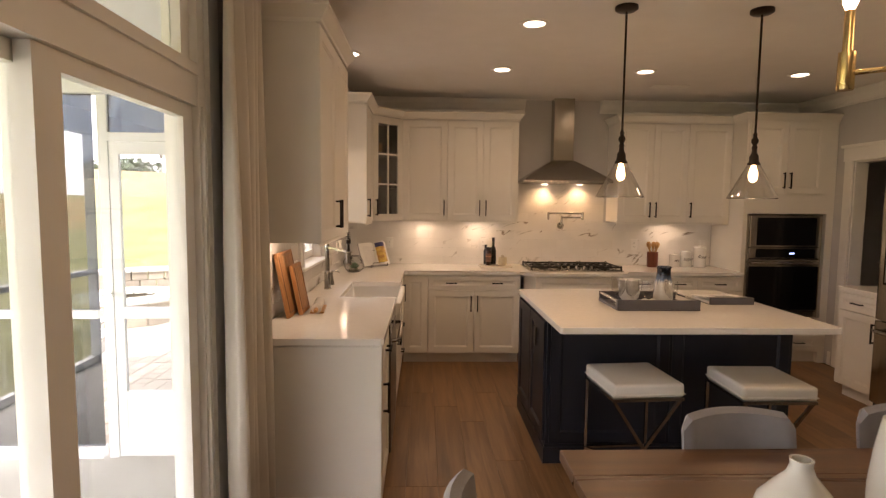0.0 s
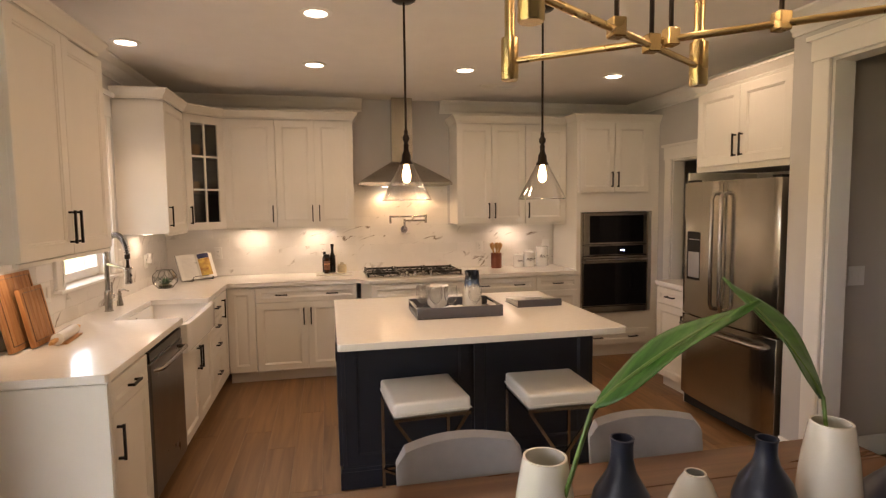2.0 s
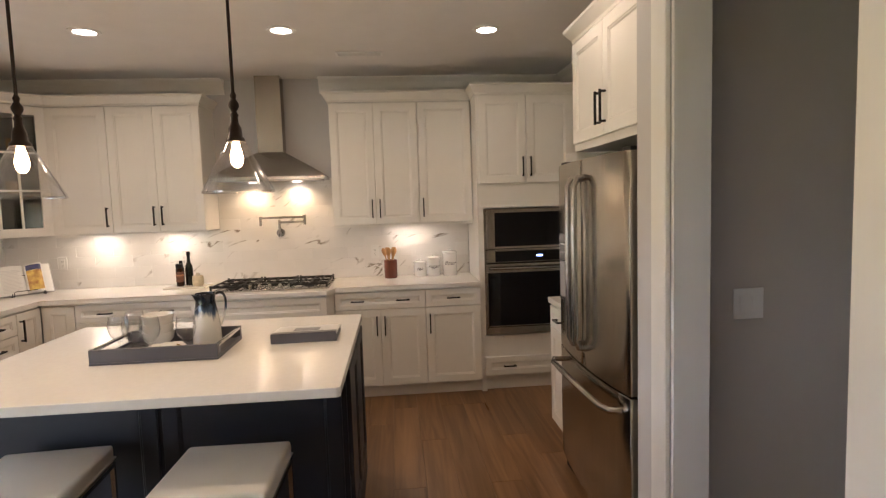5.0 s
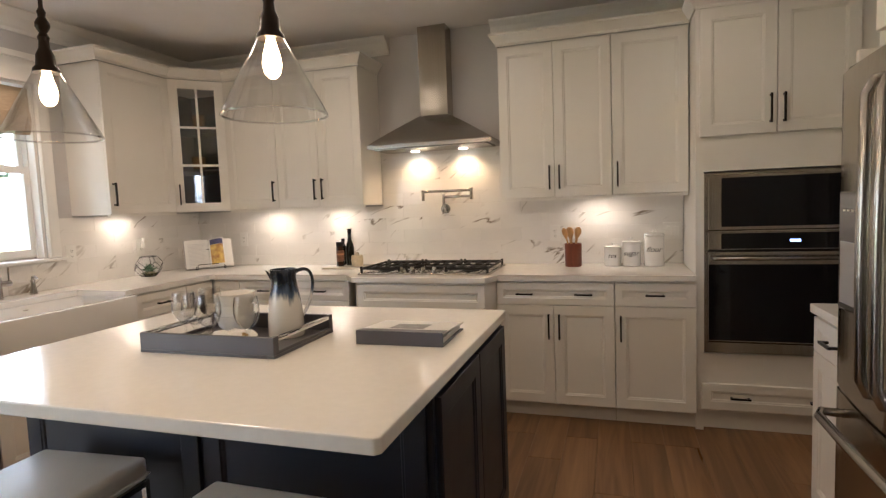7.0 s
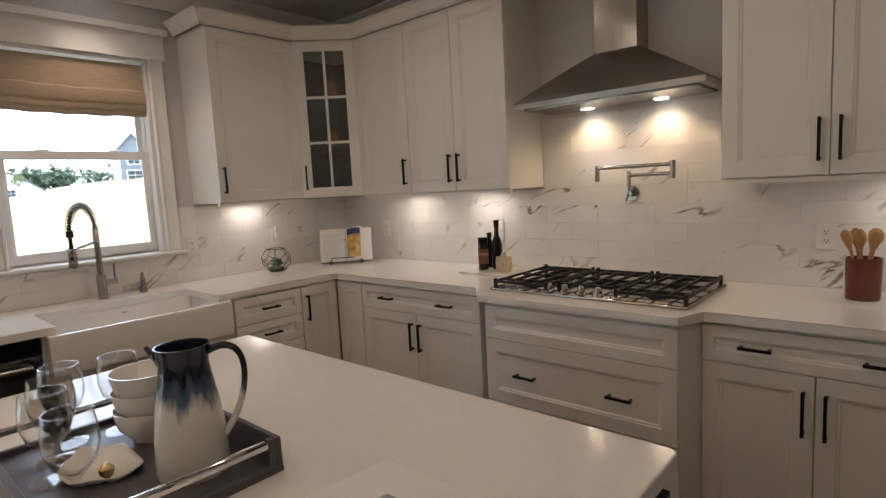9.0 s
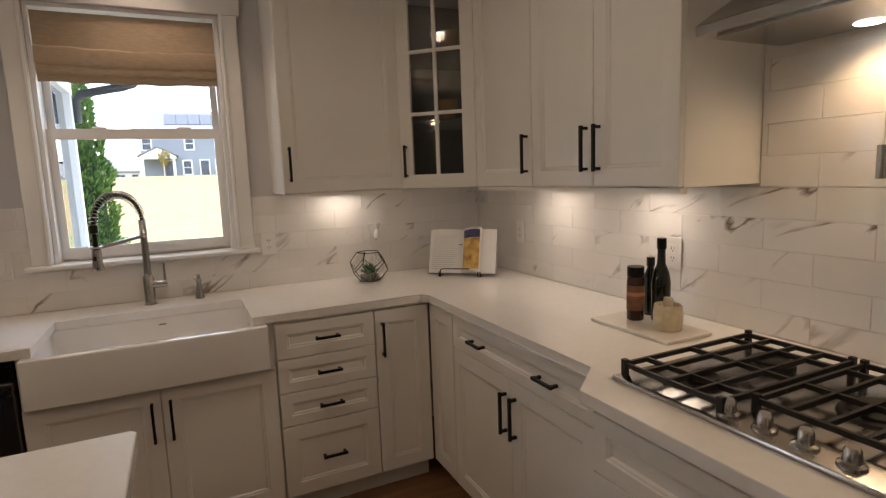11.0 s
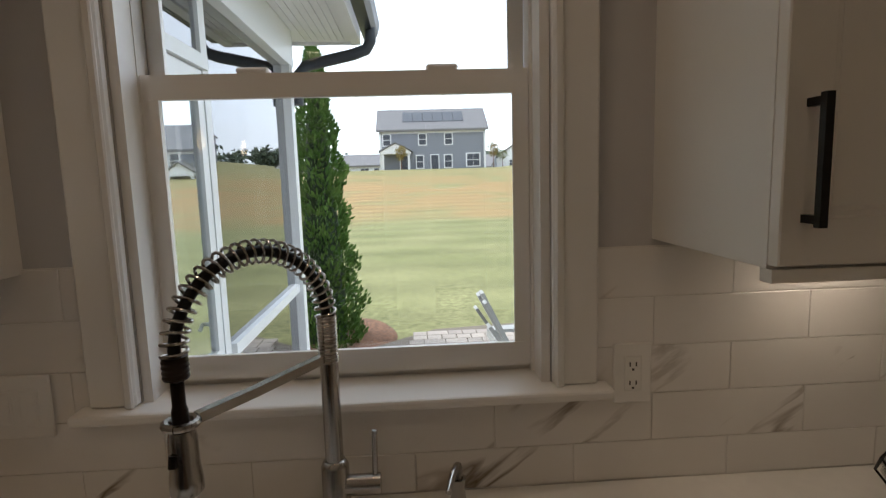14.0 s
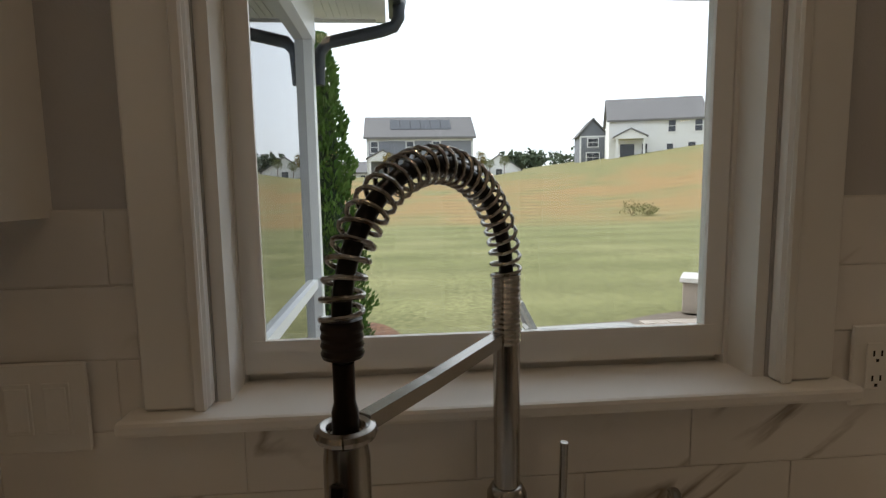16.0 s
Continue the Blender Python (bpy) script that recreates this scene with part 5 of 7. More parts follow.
part("lid_knob", lathe([(0, 0.07), (0.012, 0.072), (0.016, 0.09), (0.013, 0.104), (0, 0.105)], 16), mat("clear_knob", (0.55, 0.50, 0.40), 0.1, bump=0), b, smooth=True)

# terrarium
ter = thing("terrarium", pose(-0.285, 5.285, 0.9155), "black-framed geometric glass terrarium with a succulent", "terrarium")
n5 = 5
R0, R1, R2 = 0.055, 0.098, 0.06
ring = lambda r, z, o: [Vector((r * math.cos(2 * math.pi * (k + o) / n5), r * math.sin(2 * math.pi * (k + o) / n5), z)) for k in range(n5)]
A_, B_, C_ = ring(R0, 0.004, 0), ring(R1, 0.078, 0.5), ring(R2, 0.150, 0)
wire = bmesh.new()
for k in range(n5):
    j = (k + 1) % n5
    D_, E_ = ring(R1 * 0.98, 0.052, 0), ring(R1 * 0.98, 0.102, 0.5)
    for p, q in ((A_[k], A_[j]), (A_[k], D_[k]), (D_[k], E_[k]), (E_[k], D_[j]), (E_[k], (C5 := ring(R2, 0.150, 0.5))[k]), (C5[k], C5[j])):
        tube([p, q], 0.0022, 5, wire)
part("frame", wire, BLACK, ter)
pane = bmesh.new()
for k in range(n5):
    j = (k + 1) % n5
    for tri in ((A_[k], A_[j], B_[k]), (C_[j], C_[k], B_[k]), (A_[j], B_[j], B_[k]), (C_[j], B_[k], B_[j])):
        pane.faces.new([pane.verts.new(v * 0.985 + Vector((0, 0, 0.001))) for v in tri])
g = part("panes", pane, CLEAR, ter)
g.visible_shadow = False
part("gravel", lathe([(0, 0.006), (0.042, 0.006), (0.056, 0.028), (0.03, 0.036), (0, 0.037)], 14), mat("moss_gravel", (0.10, 0.10, 0.04), 0.9, var=0.6, scale=90, bump=0.6), ter)
SUCC = mat("succulent_green", (0.035, 0.13, 0.045), 0.45, var=0.3, scale=30, bump=0.02)
suc = bmesh.new()
for lay, (n, tilt, ln_) in enumerate(((8, 25, 0.055), (7, 50, 0.058), (5, 72, 0.06))):
    for k in range(n):
        a = 2 * math.pi * (k + lay * 0.4) / n
        d = Vector((math.cos(a) * math.cos(radians(tilt)), math.sin(a) * math.cos(radians(tilt)), math.sin(radians(tilt))))
        tube([Vector((0, 0, 0.036)), Vector((0, 0, 0.036)) + d * ln_ * 0.5, Vector((0, 0, 0.036)) + d * ln_], [0.006, 0.008, 0.001], 5, suc)
part("succulent", suc, SUCC, ter, "spiky green succulent", smooth=True)

# open cookbook on an iron stand
ck = thing("cookbook_stand", pose(-0.112, 5.735, 0.9155, 0, 0, 48), "open cookbook leaning on a black wire stand", "cookbook")
lean = pose(0, 0, 0.012, -20, 0, 0)
bw, bh = 0.18, 0.235


def page(x0, x1, sag):
    n = 8
    rows = []
    for k in range(n + 1):
        u = k / n
        x = x0 + (x1 - x0) * u
        y = -0.010 - 0.016 * math.sin(math.pi * min(1, abs(x) / bw * 1.0)) * sag
        rows.append([(x, y, 0), (x, 0, 0), (x, 0, bh), (x, y, bh)])
    return rings_mesh(rows)


part("left_page_block", page(-bw, -0.001, 1.0), PAPER, ck, m=lean)
part("right_page_block", page(0.001, bw, 1.0), PAPER, ck, m=lean)
part("cover", boxes((-bw - 0.006, bw + 0.006, 0.001, 0.005, -0.004, bh + 0.005)), mat("book_cover", (0.35, 0.33, 0.34), 0.6), ck, m=lean)
loose = part("turning_leaf", rings_mesh([[(0.002 + 0.11 * u - 0.0, -0.02 - 0.05 * math.sin(u * 2.2), z) for z in (0.0, bh)] + [(0.002 + 0.11 * u, -0.0195 - 0.05 * math.sin(u * 2.2), z) for z in (bh, 0.0)] for u in [k / 6 for k in range(7)]]), PAPER, ck, m=lean)
PIC = mat("food_picture", (0.30, 0.10, 0.03), 0.4, var=0.0, scale=22, bump=0, c2=(0.75, 0.55, 0.12))
part("photo", rings_mesh([[(0.01 + 0.094 * u, -0.0215 - 0.05 * math.sin((0.08 + u * 0.85) * 2.2), z) for z in (0.015, bh - 0.055)] + [(0.01 + 0.094 * u, -0.0212 - 0.05 * math.sin((0.08 + u * 0.85) * 2.2), z) for z in (bh - 0.055, 0.015)] for u in [k / 6 for k in range(7)]]), PIC, loose, "food photograph in yellow and brown", m=lean.inverted() @ lean)
part("photo_band", rings_mesh([[(0.01 + 0.094 * u, -0.0215 - 0.05 * math.sin((0.08 + u * 0.85) * 2.2), z) for z in (bh - 0.054, bh - 0.01)] + [(0.01 + 0.094 * u, -0.0212 - 0.05 * math.sin((0.08 + u * 0.85) * 2.2), z) for z in (bh - 0.01, bh - 0.054)] for u in [k / 6 for k in range(7)]]), mat("blue_band", (0.03, 0.035, 0.12), 0.4, var=0.4, scale=40, bump=0), loose)
lines = bmesh.new()
for k in range(17):
    w = 0.10 + 0.04 * random.random()
    bx(lines, -bw + 0.022, -bw + 0.022 + w, -0.0275, -0.0268, bh - 0.04 - 0.011 * k, bh - 0.037 - 0.011 * k)
part("print", lines, mat("grey_ink", (0.60, 0.59, 0.58), 0.8, bump=0), ck, m=lean)
part("stand", tube([(-0.11, -0.045, 0.03), (-0.11, -0.045, 0.004), (-0.11, 0.10, 0.004), (-0.10, 0.04, 0.16), (0.10, 0.04, 0.16), (0.11, 0.10, 0.004), (0.11, -0.045, 0.004), (0.11, -0.045, 0.03)], 0.003, 6), BLACK, ck)
part("page_holder", tube([(-0.10, -0.052, 0.004), (-0.10, -0.052, 0.04), (-0.085, -0.054, 0.046), (0.085, -0.054, 0.046), (0.10, -0.052, 0.04), (0.10, -0.052, 0.004)], 0.0028, 6), BLACK, ck)

# crock with wooden spoons, canisters
UTW = wood("spoon_wood", (0.42, 0.22, 0.08), (0.58, 0.34, 0.14), 5, (10, 10, 1), 0.5)
cr_ = thing("utensil_crock", pose(2.778, 5.865, 0.9155), "reddish brown wooden crock filled with wooden spoons", "utensil holder")
part("crock", lathe([(0, 0), (0.052, 0), (0.055, 0.004), (0.057, 0.155), (0.053, 0.158), (0.050, 0.155), (0.048, 0.02), (0, 0.02)], 32), wood("red_brown_wood", (0.13, 0.035, 0.018), (0.20, 0.06, 0.03), 5, (6, 6, 1), 0.35), cr_, smooth=True)
for k, (a, t) in enumerate(((0, 10), (60, 14), (130, 12), (190, 15), (250, 9), (310, 15))):
    d = Vector((math.sin(radians(t)) * math.cos(radians(a)), math.sin(radians(t)) * math.sin(radians(a)), math.cos(radians(t))))
    p0 = Vector((0, 0, 0.03))
    sp = tube([p0, p0 + d * 0.16, p0 + d * 0.175, p0 + d * 0.20, p0 + d * 0.225, p0 + d * 0.24], [0.005, 0.0055, 0.010, 0.021 - 0.004 * (k % 2), 0.018, 0.006], 10)
    part("wooden_spoon", sp, UTW, cr_, smooth=True)
INK = mat("black_ink", (0.03, 0.03, 0.03), 0.6, bump=0)
for x, y, s, txt in ((3.035, 5.90, 0.74, "tea"), (3.155, 5.90, 0.94, "sugar"), (3.295, 5.885, 1.25, "flour")):
    c = thing("canister", pose(x, y, 0.9155), "white ceramic canister with a lid and script lettering", "canister", "kitchen canisters")
    r = 0.058 * (0.75 + 0.25 * s)
    h = 0.155 * s
    part("jar", lathe([(0, 0), (r - 0.003, 0), (r, 0.004), (r, h), (r - 0.004, h + 0.002), (0, h + 0.002)], 34), CERAMIC, c, smooth=True)
    l = part("lid", lathe([(r + 0.002, h + 0.003), (r + 0.002, h + 0.014), (r - 0.01, h + 0.02), (0.014, h + 0.024), (0, h + 0.024)], 34), CERAMIC, c, smooth=True)
    part("knob", lathe([(0.009, h + 0.022), (0.013, h + 0.032), (0.010, h + 0.041), (0, h + 0.043)], 16), CERAMIC, l, smooth=True)
    lettering("lettering", txt, r * 0.78, INK, c, pose(-0.1 * r, -r - 0.0012, h * 0.5, 90, 0, -6), shear=0.35)

# cutting boards and rolling pin
for (y0, y1, z1, dx, ln_, nm) in ((3.185, 3.512, 1.285, 0.0, 11, "large striped wooden cutting board leaning on the tiles"), (3.285, 3.492, 1.21, 0.045, 11, "small wooden cutting board leaning on a larger board")):
    c = thing("cutting_board", pose(WEST + 0.095 + dx, (y0 + y1) / 2, 0.9165, 0, -ln_, 0), nm, "cutting board", "cutting boards")
    w, h = y1 - y0, z1 - 0.92
    strips = 6
    for k in range(strips):
        part("strip", box(-0.011, 0.011, -w / 2 + w * k / strips + 0.0003, -w / 2 + w * (k + 1) / strips - 0.0003, 0.004, h, 0.002), BOARDWOOD, c)
    part("groove", tube([(0.0115, -w / 2 + 0.02, 0.03), (0.0115, w / 2 - 0.02, 0.03), (0.0115, w / 2 - 0.02, h - 0.02), (0.0115, -w / 2 + 0.02, h - 0.02), (0.0115, -w / 2 + 0.02, 0.03)], 0.0025, 5), WALNUT, c)
rp = thing("rolling_pin", pose(-0.265, 3.47, 0.9165 + 0.03, 0, 0, 6), "white marble rolling pin with wooden handles", "rolling pin")
part("roller", tube([(0, -0.13, 0), (0, -0.128, 0), (0, 0.108, 0), (0, 0.11, 0)], [0.024, 0.029, 0.029, 0.024], 22), marble("pin_marble", (0.70, 0.68, 0.64), (0.4, 0.38, 0.35)), rp, smooth=True)
for s, y in ((-1, -0.13), (1, 0.11)):
    part("handle", tube([(0, y, 0), (0, y + s * 0.01, 0), (0, y + s * 0.02, 0), (0, y + s * 0.06, 0), (0, y + s * 0.085, 0)], [0.007, 0.007, 0.012, 0.013, 0.008], 12), UTW, rp, smooth=True)
part("cradle", boxes((-0.04, 0.04, -0.125, 0.105, -0.0295, -0.0215)), UTW, rp)


# outlets and switches
def outlet(m, label, gang=1, kind="outlet"):
    o = thing("wall_outlet" if kind == "outlet" else "light_switch", m, label, "outlet" if kind == "outlet" else "light switch", "wall plates")
    w = 0.072 + 0.046 * (gang - 1)
    part("plate", box(-w / 2, w / 2, -0.006, 0, -0.058, 0.058, 0.002), PLASTIC, o)
    for k in range(gang):
        cx = (k - (gang - 1) / 2) * 0.046
        part("insert", box(cx - 0.0165, cx + 0.0165, -0.0085, -0.0062, -0.0335, 0.0335, 0.0012), PLASTIC, o)
        if kind == "outlet":
            for sz in (-0.018, 0.018):
                for sx in (-0.006, 0.006):
                    part("slot", boxes((cx + sx - 0.0012, cx + sx + 0.0012, -0.0092, -0.0086, sz - 0.004, sz + 0.004)), DARKGAP, o)
                part("slot", boxes((cx - 0.002, cx + 0.002, -0.0092, -0.0086, sz - 0.012, sz - 0.008)), DARKGAP, o)
        else:
            part("rocker", box(cx - 0.013, cx + 0.013, -0.011, -0.0087, -0.028, 0.028, 0.001), PLASTIC, o)
    return o


TF = 0.0115
for x in (2.642, 0.0, 0.998):
    outlet(pose(x, NORTH - TF, 1.135), "white double wall outlet on the marble tiles")
outlet(pose(WEST + TF, 4.817, 1.135, 0, 0, 90), "white double wall outlet beside the window")
outlet(pose(WEST + TF, 3.678, 1.128, 0, 0, 90), "white three-gang switch plate beside the window", 3, "switch")
o5 = outlet(pose(WEST + TF, 5.385, 1.135, 0, 0, 90), "white wall outlet with a plugged-in freshener")
part("air_freshener", lathe([(0, -0.02), (0.016, -0.018), (0.019, 0.0), (0.014, 0.022), (0.010, 0.028), (0.016, 0.045), (0.018, 0.062), (0, 0.064)], 18, 0, -0.032, 0.004), PLASTIC, o5, "white plug-in air freshener", smooth=True)
outlet(pose(4.13, 3.044, 1.13), "white light switch on the hall wall", 2, "switch")
outlet(pose(3.42, NORTH - TF, 1.135), "white switch plate on the marble tiles", 2, "switch")

# roman shade
rs = thing("roman_shade", pose(WEST - 0.028, 0, 0), "beige linen roman shade drawn halfway up", "window blind")
SY0, SY1 = WIN_Y0 + 0.022, WIN_Y1 - 0.022
part("top_panel", rings_mesh([[(0.012, y, 2.196), (0.018, y, 2.196), (0.022 + 0.004 * math.sin(9 * y), y, 2.02), (0.016 + 0.004 * math.sin(9 * y), y, 2.02)] for y in [SY0 + (SY1 - SY0) * k / 16 for k in range(17)]]), LINEN, rs, smooth=True)
for k, (zt, zb, out) in enumerate(((2.07, 1.975, 0.034), (2.025, 1.937, 0.026), (1.985, 1.908, 0.016))):
    rows = []
    for j in range(17):
        y = SY0 + (SY1 - SY0) * j / 16
        sag = 0.007 * math.sin(math.pi * j / 16) + 0.003 * math.sin(j * 1.7 + k)
        rows.append([(0.006, y, zt - sag), (out * 0.8, y, zt - 0.02 - sag), (out, y, zb + 0.015 - sag), (out - 0.008, y, zb - sag), (0.002, y, zb + 0.01 - sag)])
    part("fold", rings_mesh(rows), LINEN, rs, smooth=True)

# curtain by the porch door
cu = thing("curtain", pose(0, 0, 0), "floor-length ivory curtain gathered beside the door", "curtain")
front_, n = [], 90
bmc = bmesh.new()
rowsz = [0.02, 0.7, 1.4, 2.0, 2.5]
grid = []
for zi, z in enumerate(rowsz):
    row = []
    for k in range(n + 1):
        u = k / n
        y = 2.33 + 0.45 * u
        x = -0.385 + 0.042 * math.sin(u * 2 * math.pi * 5.0 + 0.25 * math.sin(3 * u + zi * 0.4)) * (1.05 - 0.08 * zi) + 0.012 * math.sin(u * 23 + zi)
        row.append(bmc.verts.new((x, y, z)))
    grid.append(row)
for a, b2 in zip(grid, grid[1:]):
    for k in range(n):
        bmc.faces.new((a[k], a[k + 1], b2[k + 1], b2[k]))
cl = part("cloth", bmc, CURTAIN, cu, smooth=True)
md = cl.modifiers.new("thickness", "SOLIDIFY")
md.thickness = 0.004
part("rod", tube([(-0.385, -0.7, 2.53), (-0.385, 2.83, 2.53)], 0.012, 12), BRONZE, cu, smooth=True)
part("finial", lathe([(0, -0.02), (0.018, -0.01), (0.02, 0.0), (0.018, 0.01), (0, 0.02)], 16, -0.385, 2.845, 2.53), BRONZE, cu, smooth=True)
part("bracket", boxes((-0.469, -0.37, 2.81, 2.82, 2.50, 2.518)), BRONZE, cu)

# ceiling air vent
av = thing("ceiling_vent", pose(2.615, 5.26, CEIL), "white slotted ceiling air vent", "air vent")
part("frame", boxes((-0.17, 0.17, -0.055, -0.040, -0.008, -0.001), (-0.17, 0.17, 0.040, 0.055, -0.008, -0.001), (-0.17, -0.155, -0.04, 0.04, -0.008, -0.001), (0.155, 0.17, -0.04, 0.04, -0.008, -0.001)), TRIM, av)
part("backing", boxes((-0.155, 0.155, -0.04, 0.04, -0.002, -0.001)), DARKGAP, av)
for k in range(7):
    part("slat", boxes((-0.155, 0.155, -0.037 + 0.0115 * k, -0.031 + 0.0115 * k, -0.007, -0.003)), TRIM, av)

# ---- dining side ----
tb = thing("dining_table", pose(0, 0, 0), "dark brown wooden dining table", "table")
TX0, TX1, TY0, TY1 = 0.82, 2.80, 0.89, 1.935
nb = 6
for k in range(nb):
    part("top_board", box(TX0, TX1, TY0 + (TY1 - TY0) * k / nb + 0.0004, TY0 + (TY1 - TY0) * (k + 1) / nb - 0.0004, 0.712, 0.75, 0.003), WALNUT, tb)
part("apron", boxes((TX0 + 0.10, TX1 - 0.10, TY0 + 0.09, TY0 + 0.11, 0.62, 0.711), (TX0 + 0.10, TX1 - 0.10, TY1 - 0.11, TY1 - 0.09, 0.62, 0.711), (TX0 + 0.10, TX0 + 0.12, TY0 + 0.11, TY1 - 0.11, 0.62, 0.711), (TX1 - 0.12, TX1 - 0.10, TY0 + 0.11, TY1 - 0.11, 0.62, 0.711)), WALNUT, tb)
for x in (TX0 + 0.13, TX1 - 0.13):
    for y in (TY0 + 0.12, TY1 - 0.12):
        part("leg", box(x - 0.04, x + 0.04, y - 0.04, y + 0.04, 0, 0.711, 0.004), WALNUT, tb)


def dining_chair():
    c = thing("dining_chair", pose(0, 0, 0), "grey upholstered dining chair with a curved back", "chair", "chairs round the table")
    sb = bmesh.new()
    bx(sb, -0.235, 0.235, -0.24, 0.20, 0.40, 0.48)
    bmesh.ops.bevel(sb, geom=sb.edges[:], offset=0.03, segments=4, affect="EDGES", profile=0.6)
    part("seat", sb, GREYFABRIC, c, smooth=True)
    rows = []
    N_ = 14
    for k in range(N_ + 1):
        u = -1 + 2 * k / N_
        w = 0.198
        x = w * u
        y = 0.235 - 0.055 * u * u
        edge = 1 - max(0, abs(u) - 0.86) / 0.14
        zt = 0.865 - 0.012 * u * u - 0.035 * (1 - edge) ** 2
        zb = 0.50
        t = 0.022 * (0.35 + 0.65 * edge)
        rows.append([(x, y - t, zb), (x, y - t + 0.008, (zb + zt) / 2), (x, y - t + 0.03, zt - 0.014), (x, y + 0.035, zt), (x, y + t + 0.03, zt - 0.014), (x, y + t + 0.008, (zb + zt) / 2), (x, y + t, zb)])
    part("backrest", rings_mesh(rows), GREYFABRIC, c, smooth=True)
    for x in (-0.19, 0.19):
        for y, yy in ((-0.19, -0.21), (0.17, 0.21)):
            part("leg", tube([(x, y, 0.405), (x * 1.06, yy, 0.0)], [0.017, 0.011], 10), WALNUT, c, smooth=True)
        part("back_post", boxes((x - 0.012, x + 0.012, 0.185, 0.205, 0.42, 0.56)), WALNUT, c)
    return c


ch = dining_chair()
ch.matrix_world = pose(1.445, 1.748, 0, 0, 0, 2)
copy_thing(ch, pose(2.068, 1.778, 0, 0, 0, -5))
copy_thing(ch, pose(2.90, 1.46, 0, 0, 0, -82))
copy_thing(ch, pose(0.70, 1.42, 0, 0, 0, 88))

# vases on the table
VW = mat("white_vase_glaze", (0.72, 0.70, 0.66), 0.16, var=0.03, bump=0.02, coat=0.4)
VN = mat("navy_vase_matt", (0.014, 0.020, 0.045), 0.42, var=0.15, bump=0.05, bscale=300)
BOTTLE = [(0, 0), (0.055, 0), (0.075, 0.012), (0.095, 0.05), (0.10, 0.085), (0.088, 0.125), (0.055, 0.165), (0.030, 0.195), (0.024, 0.215), (0.026, 0.229), (0.021, 0.229), (0.019, 0.215), (0.024, 0.195), (0.04, 0.16), (0, 0.02)]
TALL = [(0, 0), (0.052, 0), (0.058, 0.01), (0.066, 0.08), (0.066, 0.16), (0.058, 0.24), (0.047, 0.305), (0.044, 0.318), (0.039, 0.318), (0.041, 0.30), (0.053, 0.22), (0.058, 0.1), (0, 0.02)]
NAVYB = [(0, 0), (0.060, 0), (0.066, 0.01), (0.071, 0.10), (0.070, 0.17), (0.056, 0.225), (0.030, 0.27), (0.023, 0.30), (0.0225, 0.33), (0.025, 0.343), (0.021, 0.343), (0.019, 0.30), (0.026, 0.27), (0.05, 0.22), (0, 0.02)]
CONE = [(0, 0), (0.075, 0), (0.085, 0.012), (0.083, 0.06), (0.060, 0.14), (0.035, 0.20), (0.024, 0.217), (0.0235, 0.22), (0.019, 0.22), (0.030, 0.19), (0.05, 0.13), (0, 0.02)]
for x, y, prof, m_, lab, zs in ((1.243, 1.387, BOTTLE, VW, "round white glazed bottle vase on the table", 1.0), (1.472, 1.37, TALL, VW, "tall white vase with one long leaf", 1.02), (1.645, 1.377, NAVYB, VN, "matt navy bottle vase on the table", 1.0),
                                (1.856, 1.426, CONE, VW, "white cone-shaped vase on the table", 1.0), (2.029, 1.412, NAVYB, VN, "matt navy bottle vase on the table", 0.84), (2.186, 1.395, TALL, VW, "tall white vase with one broad leaf", 1.0), (2.38, 1.385, BOTTLE, VN, "round navy bottle vase on the table", 0.95)):
    solid("vase", lathe(prof, 34), m_, lab, "vase", "vases on the table", smooth=True, m=Matrix.Translation((x, y, 0.7505)) @ Matrix.Diagonal((1, 1, zs, 1)))
LEAF = mat("banana_leaf_green", (0.030, 0.115, 0.022), 0.36, var=0.25, scale=14, stretch=(1, 8, 1), bump=0.1, bscale=60, c2=(0.055, 0.17, 0.03))
STEM = mat("leaf_stem_green", (0.11, 0.20, 0.05), 0.45, var=0.15, bump=0.02)


def leaf_spray(p0, p1, p2, width, up, label):
    """A stem from p0 to p1 that runs on as the midrib of a blade to p2, a little bowed; up: the blade's face."""
    p0, p1, p2, up = Vector(p0), Vector(p1), Vector(p2), Vector(up).normalized()
    lf = thing("cut_leaf", Matrix.Identity(4), label, "leaf", "leaves in the vases")
    mid = [p1.lerp(p2, k / 18) + up * 0.018 * math.sin(math.pi * k / 18) for k in range(19)]
    part("stem", tube([p0, p0.lerp(p1, 0.5) + up * 0.01, p1] + mid[1:], [0.005, 0.005, 0.0045] + [0.0042 * (1 - k / 19) + 0.0006 for k in range(1, 19)], 7), STEM, lf, smooth=True)
    bm = bmesh.new()
    ax = (p2 - p1).normalized()
    side = ax.cross(up).normalized()
    face = side.cross(ax).normalized()
    rows = []
    for k, c in enumerate(mid):
        u = k / 18
        w = width * (math.sin(math.pi * (u ** 0.75)) ** 0.8 + 0.0) if 0 < k < 18 else 0.001
        row = []
        for j in range(-4, 5):
            v = j / 4
            row.append(bm.verts.new(c + side * w * v + face * (0.22 * w * abs(v) ** 1.3 + 0.005 * math.sin(9 * u + 3 * v) - 0.003)))
        rows.append(row)
    for a, b in zip(rows, rows[1:]):
        for j in range(8):
            bm.faces.new((a[j], a[j + 1], b[j + 1], b[j]))
    bl = part("blade", bm, LEAF, lf, smooth=True)
    sd = bl.modifiers.new("thickness", "SOLIDIFY")
    sd.thickness = 0.0012
    return lf


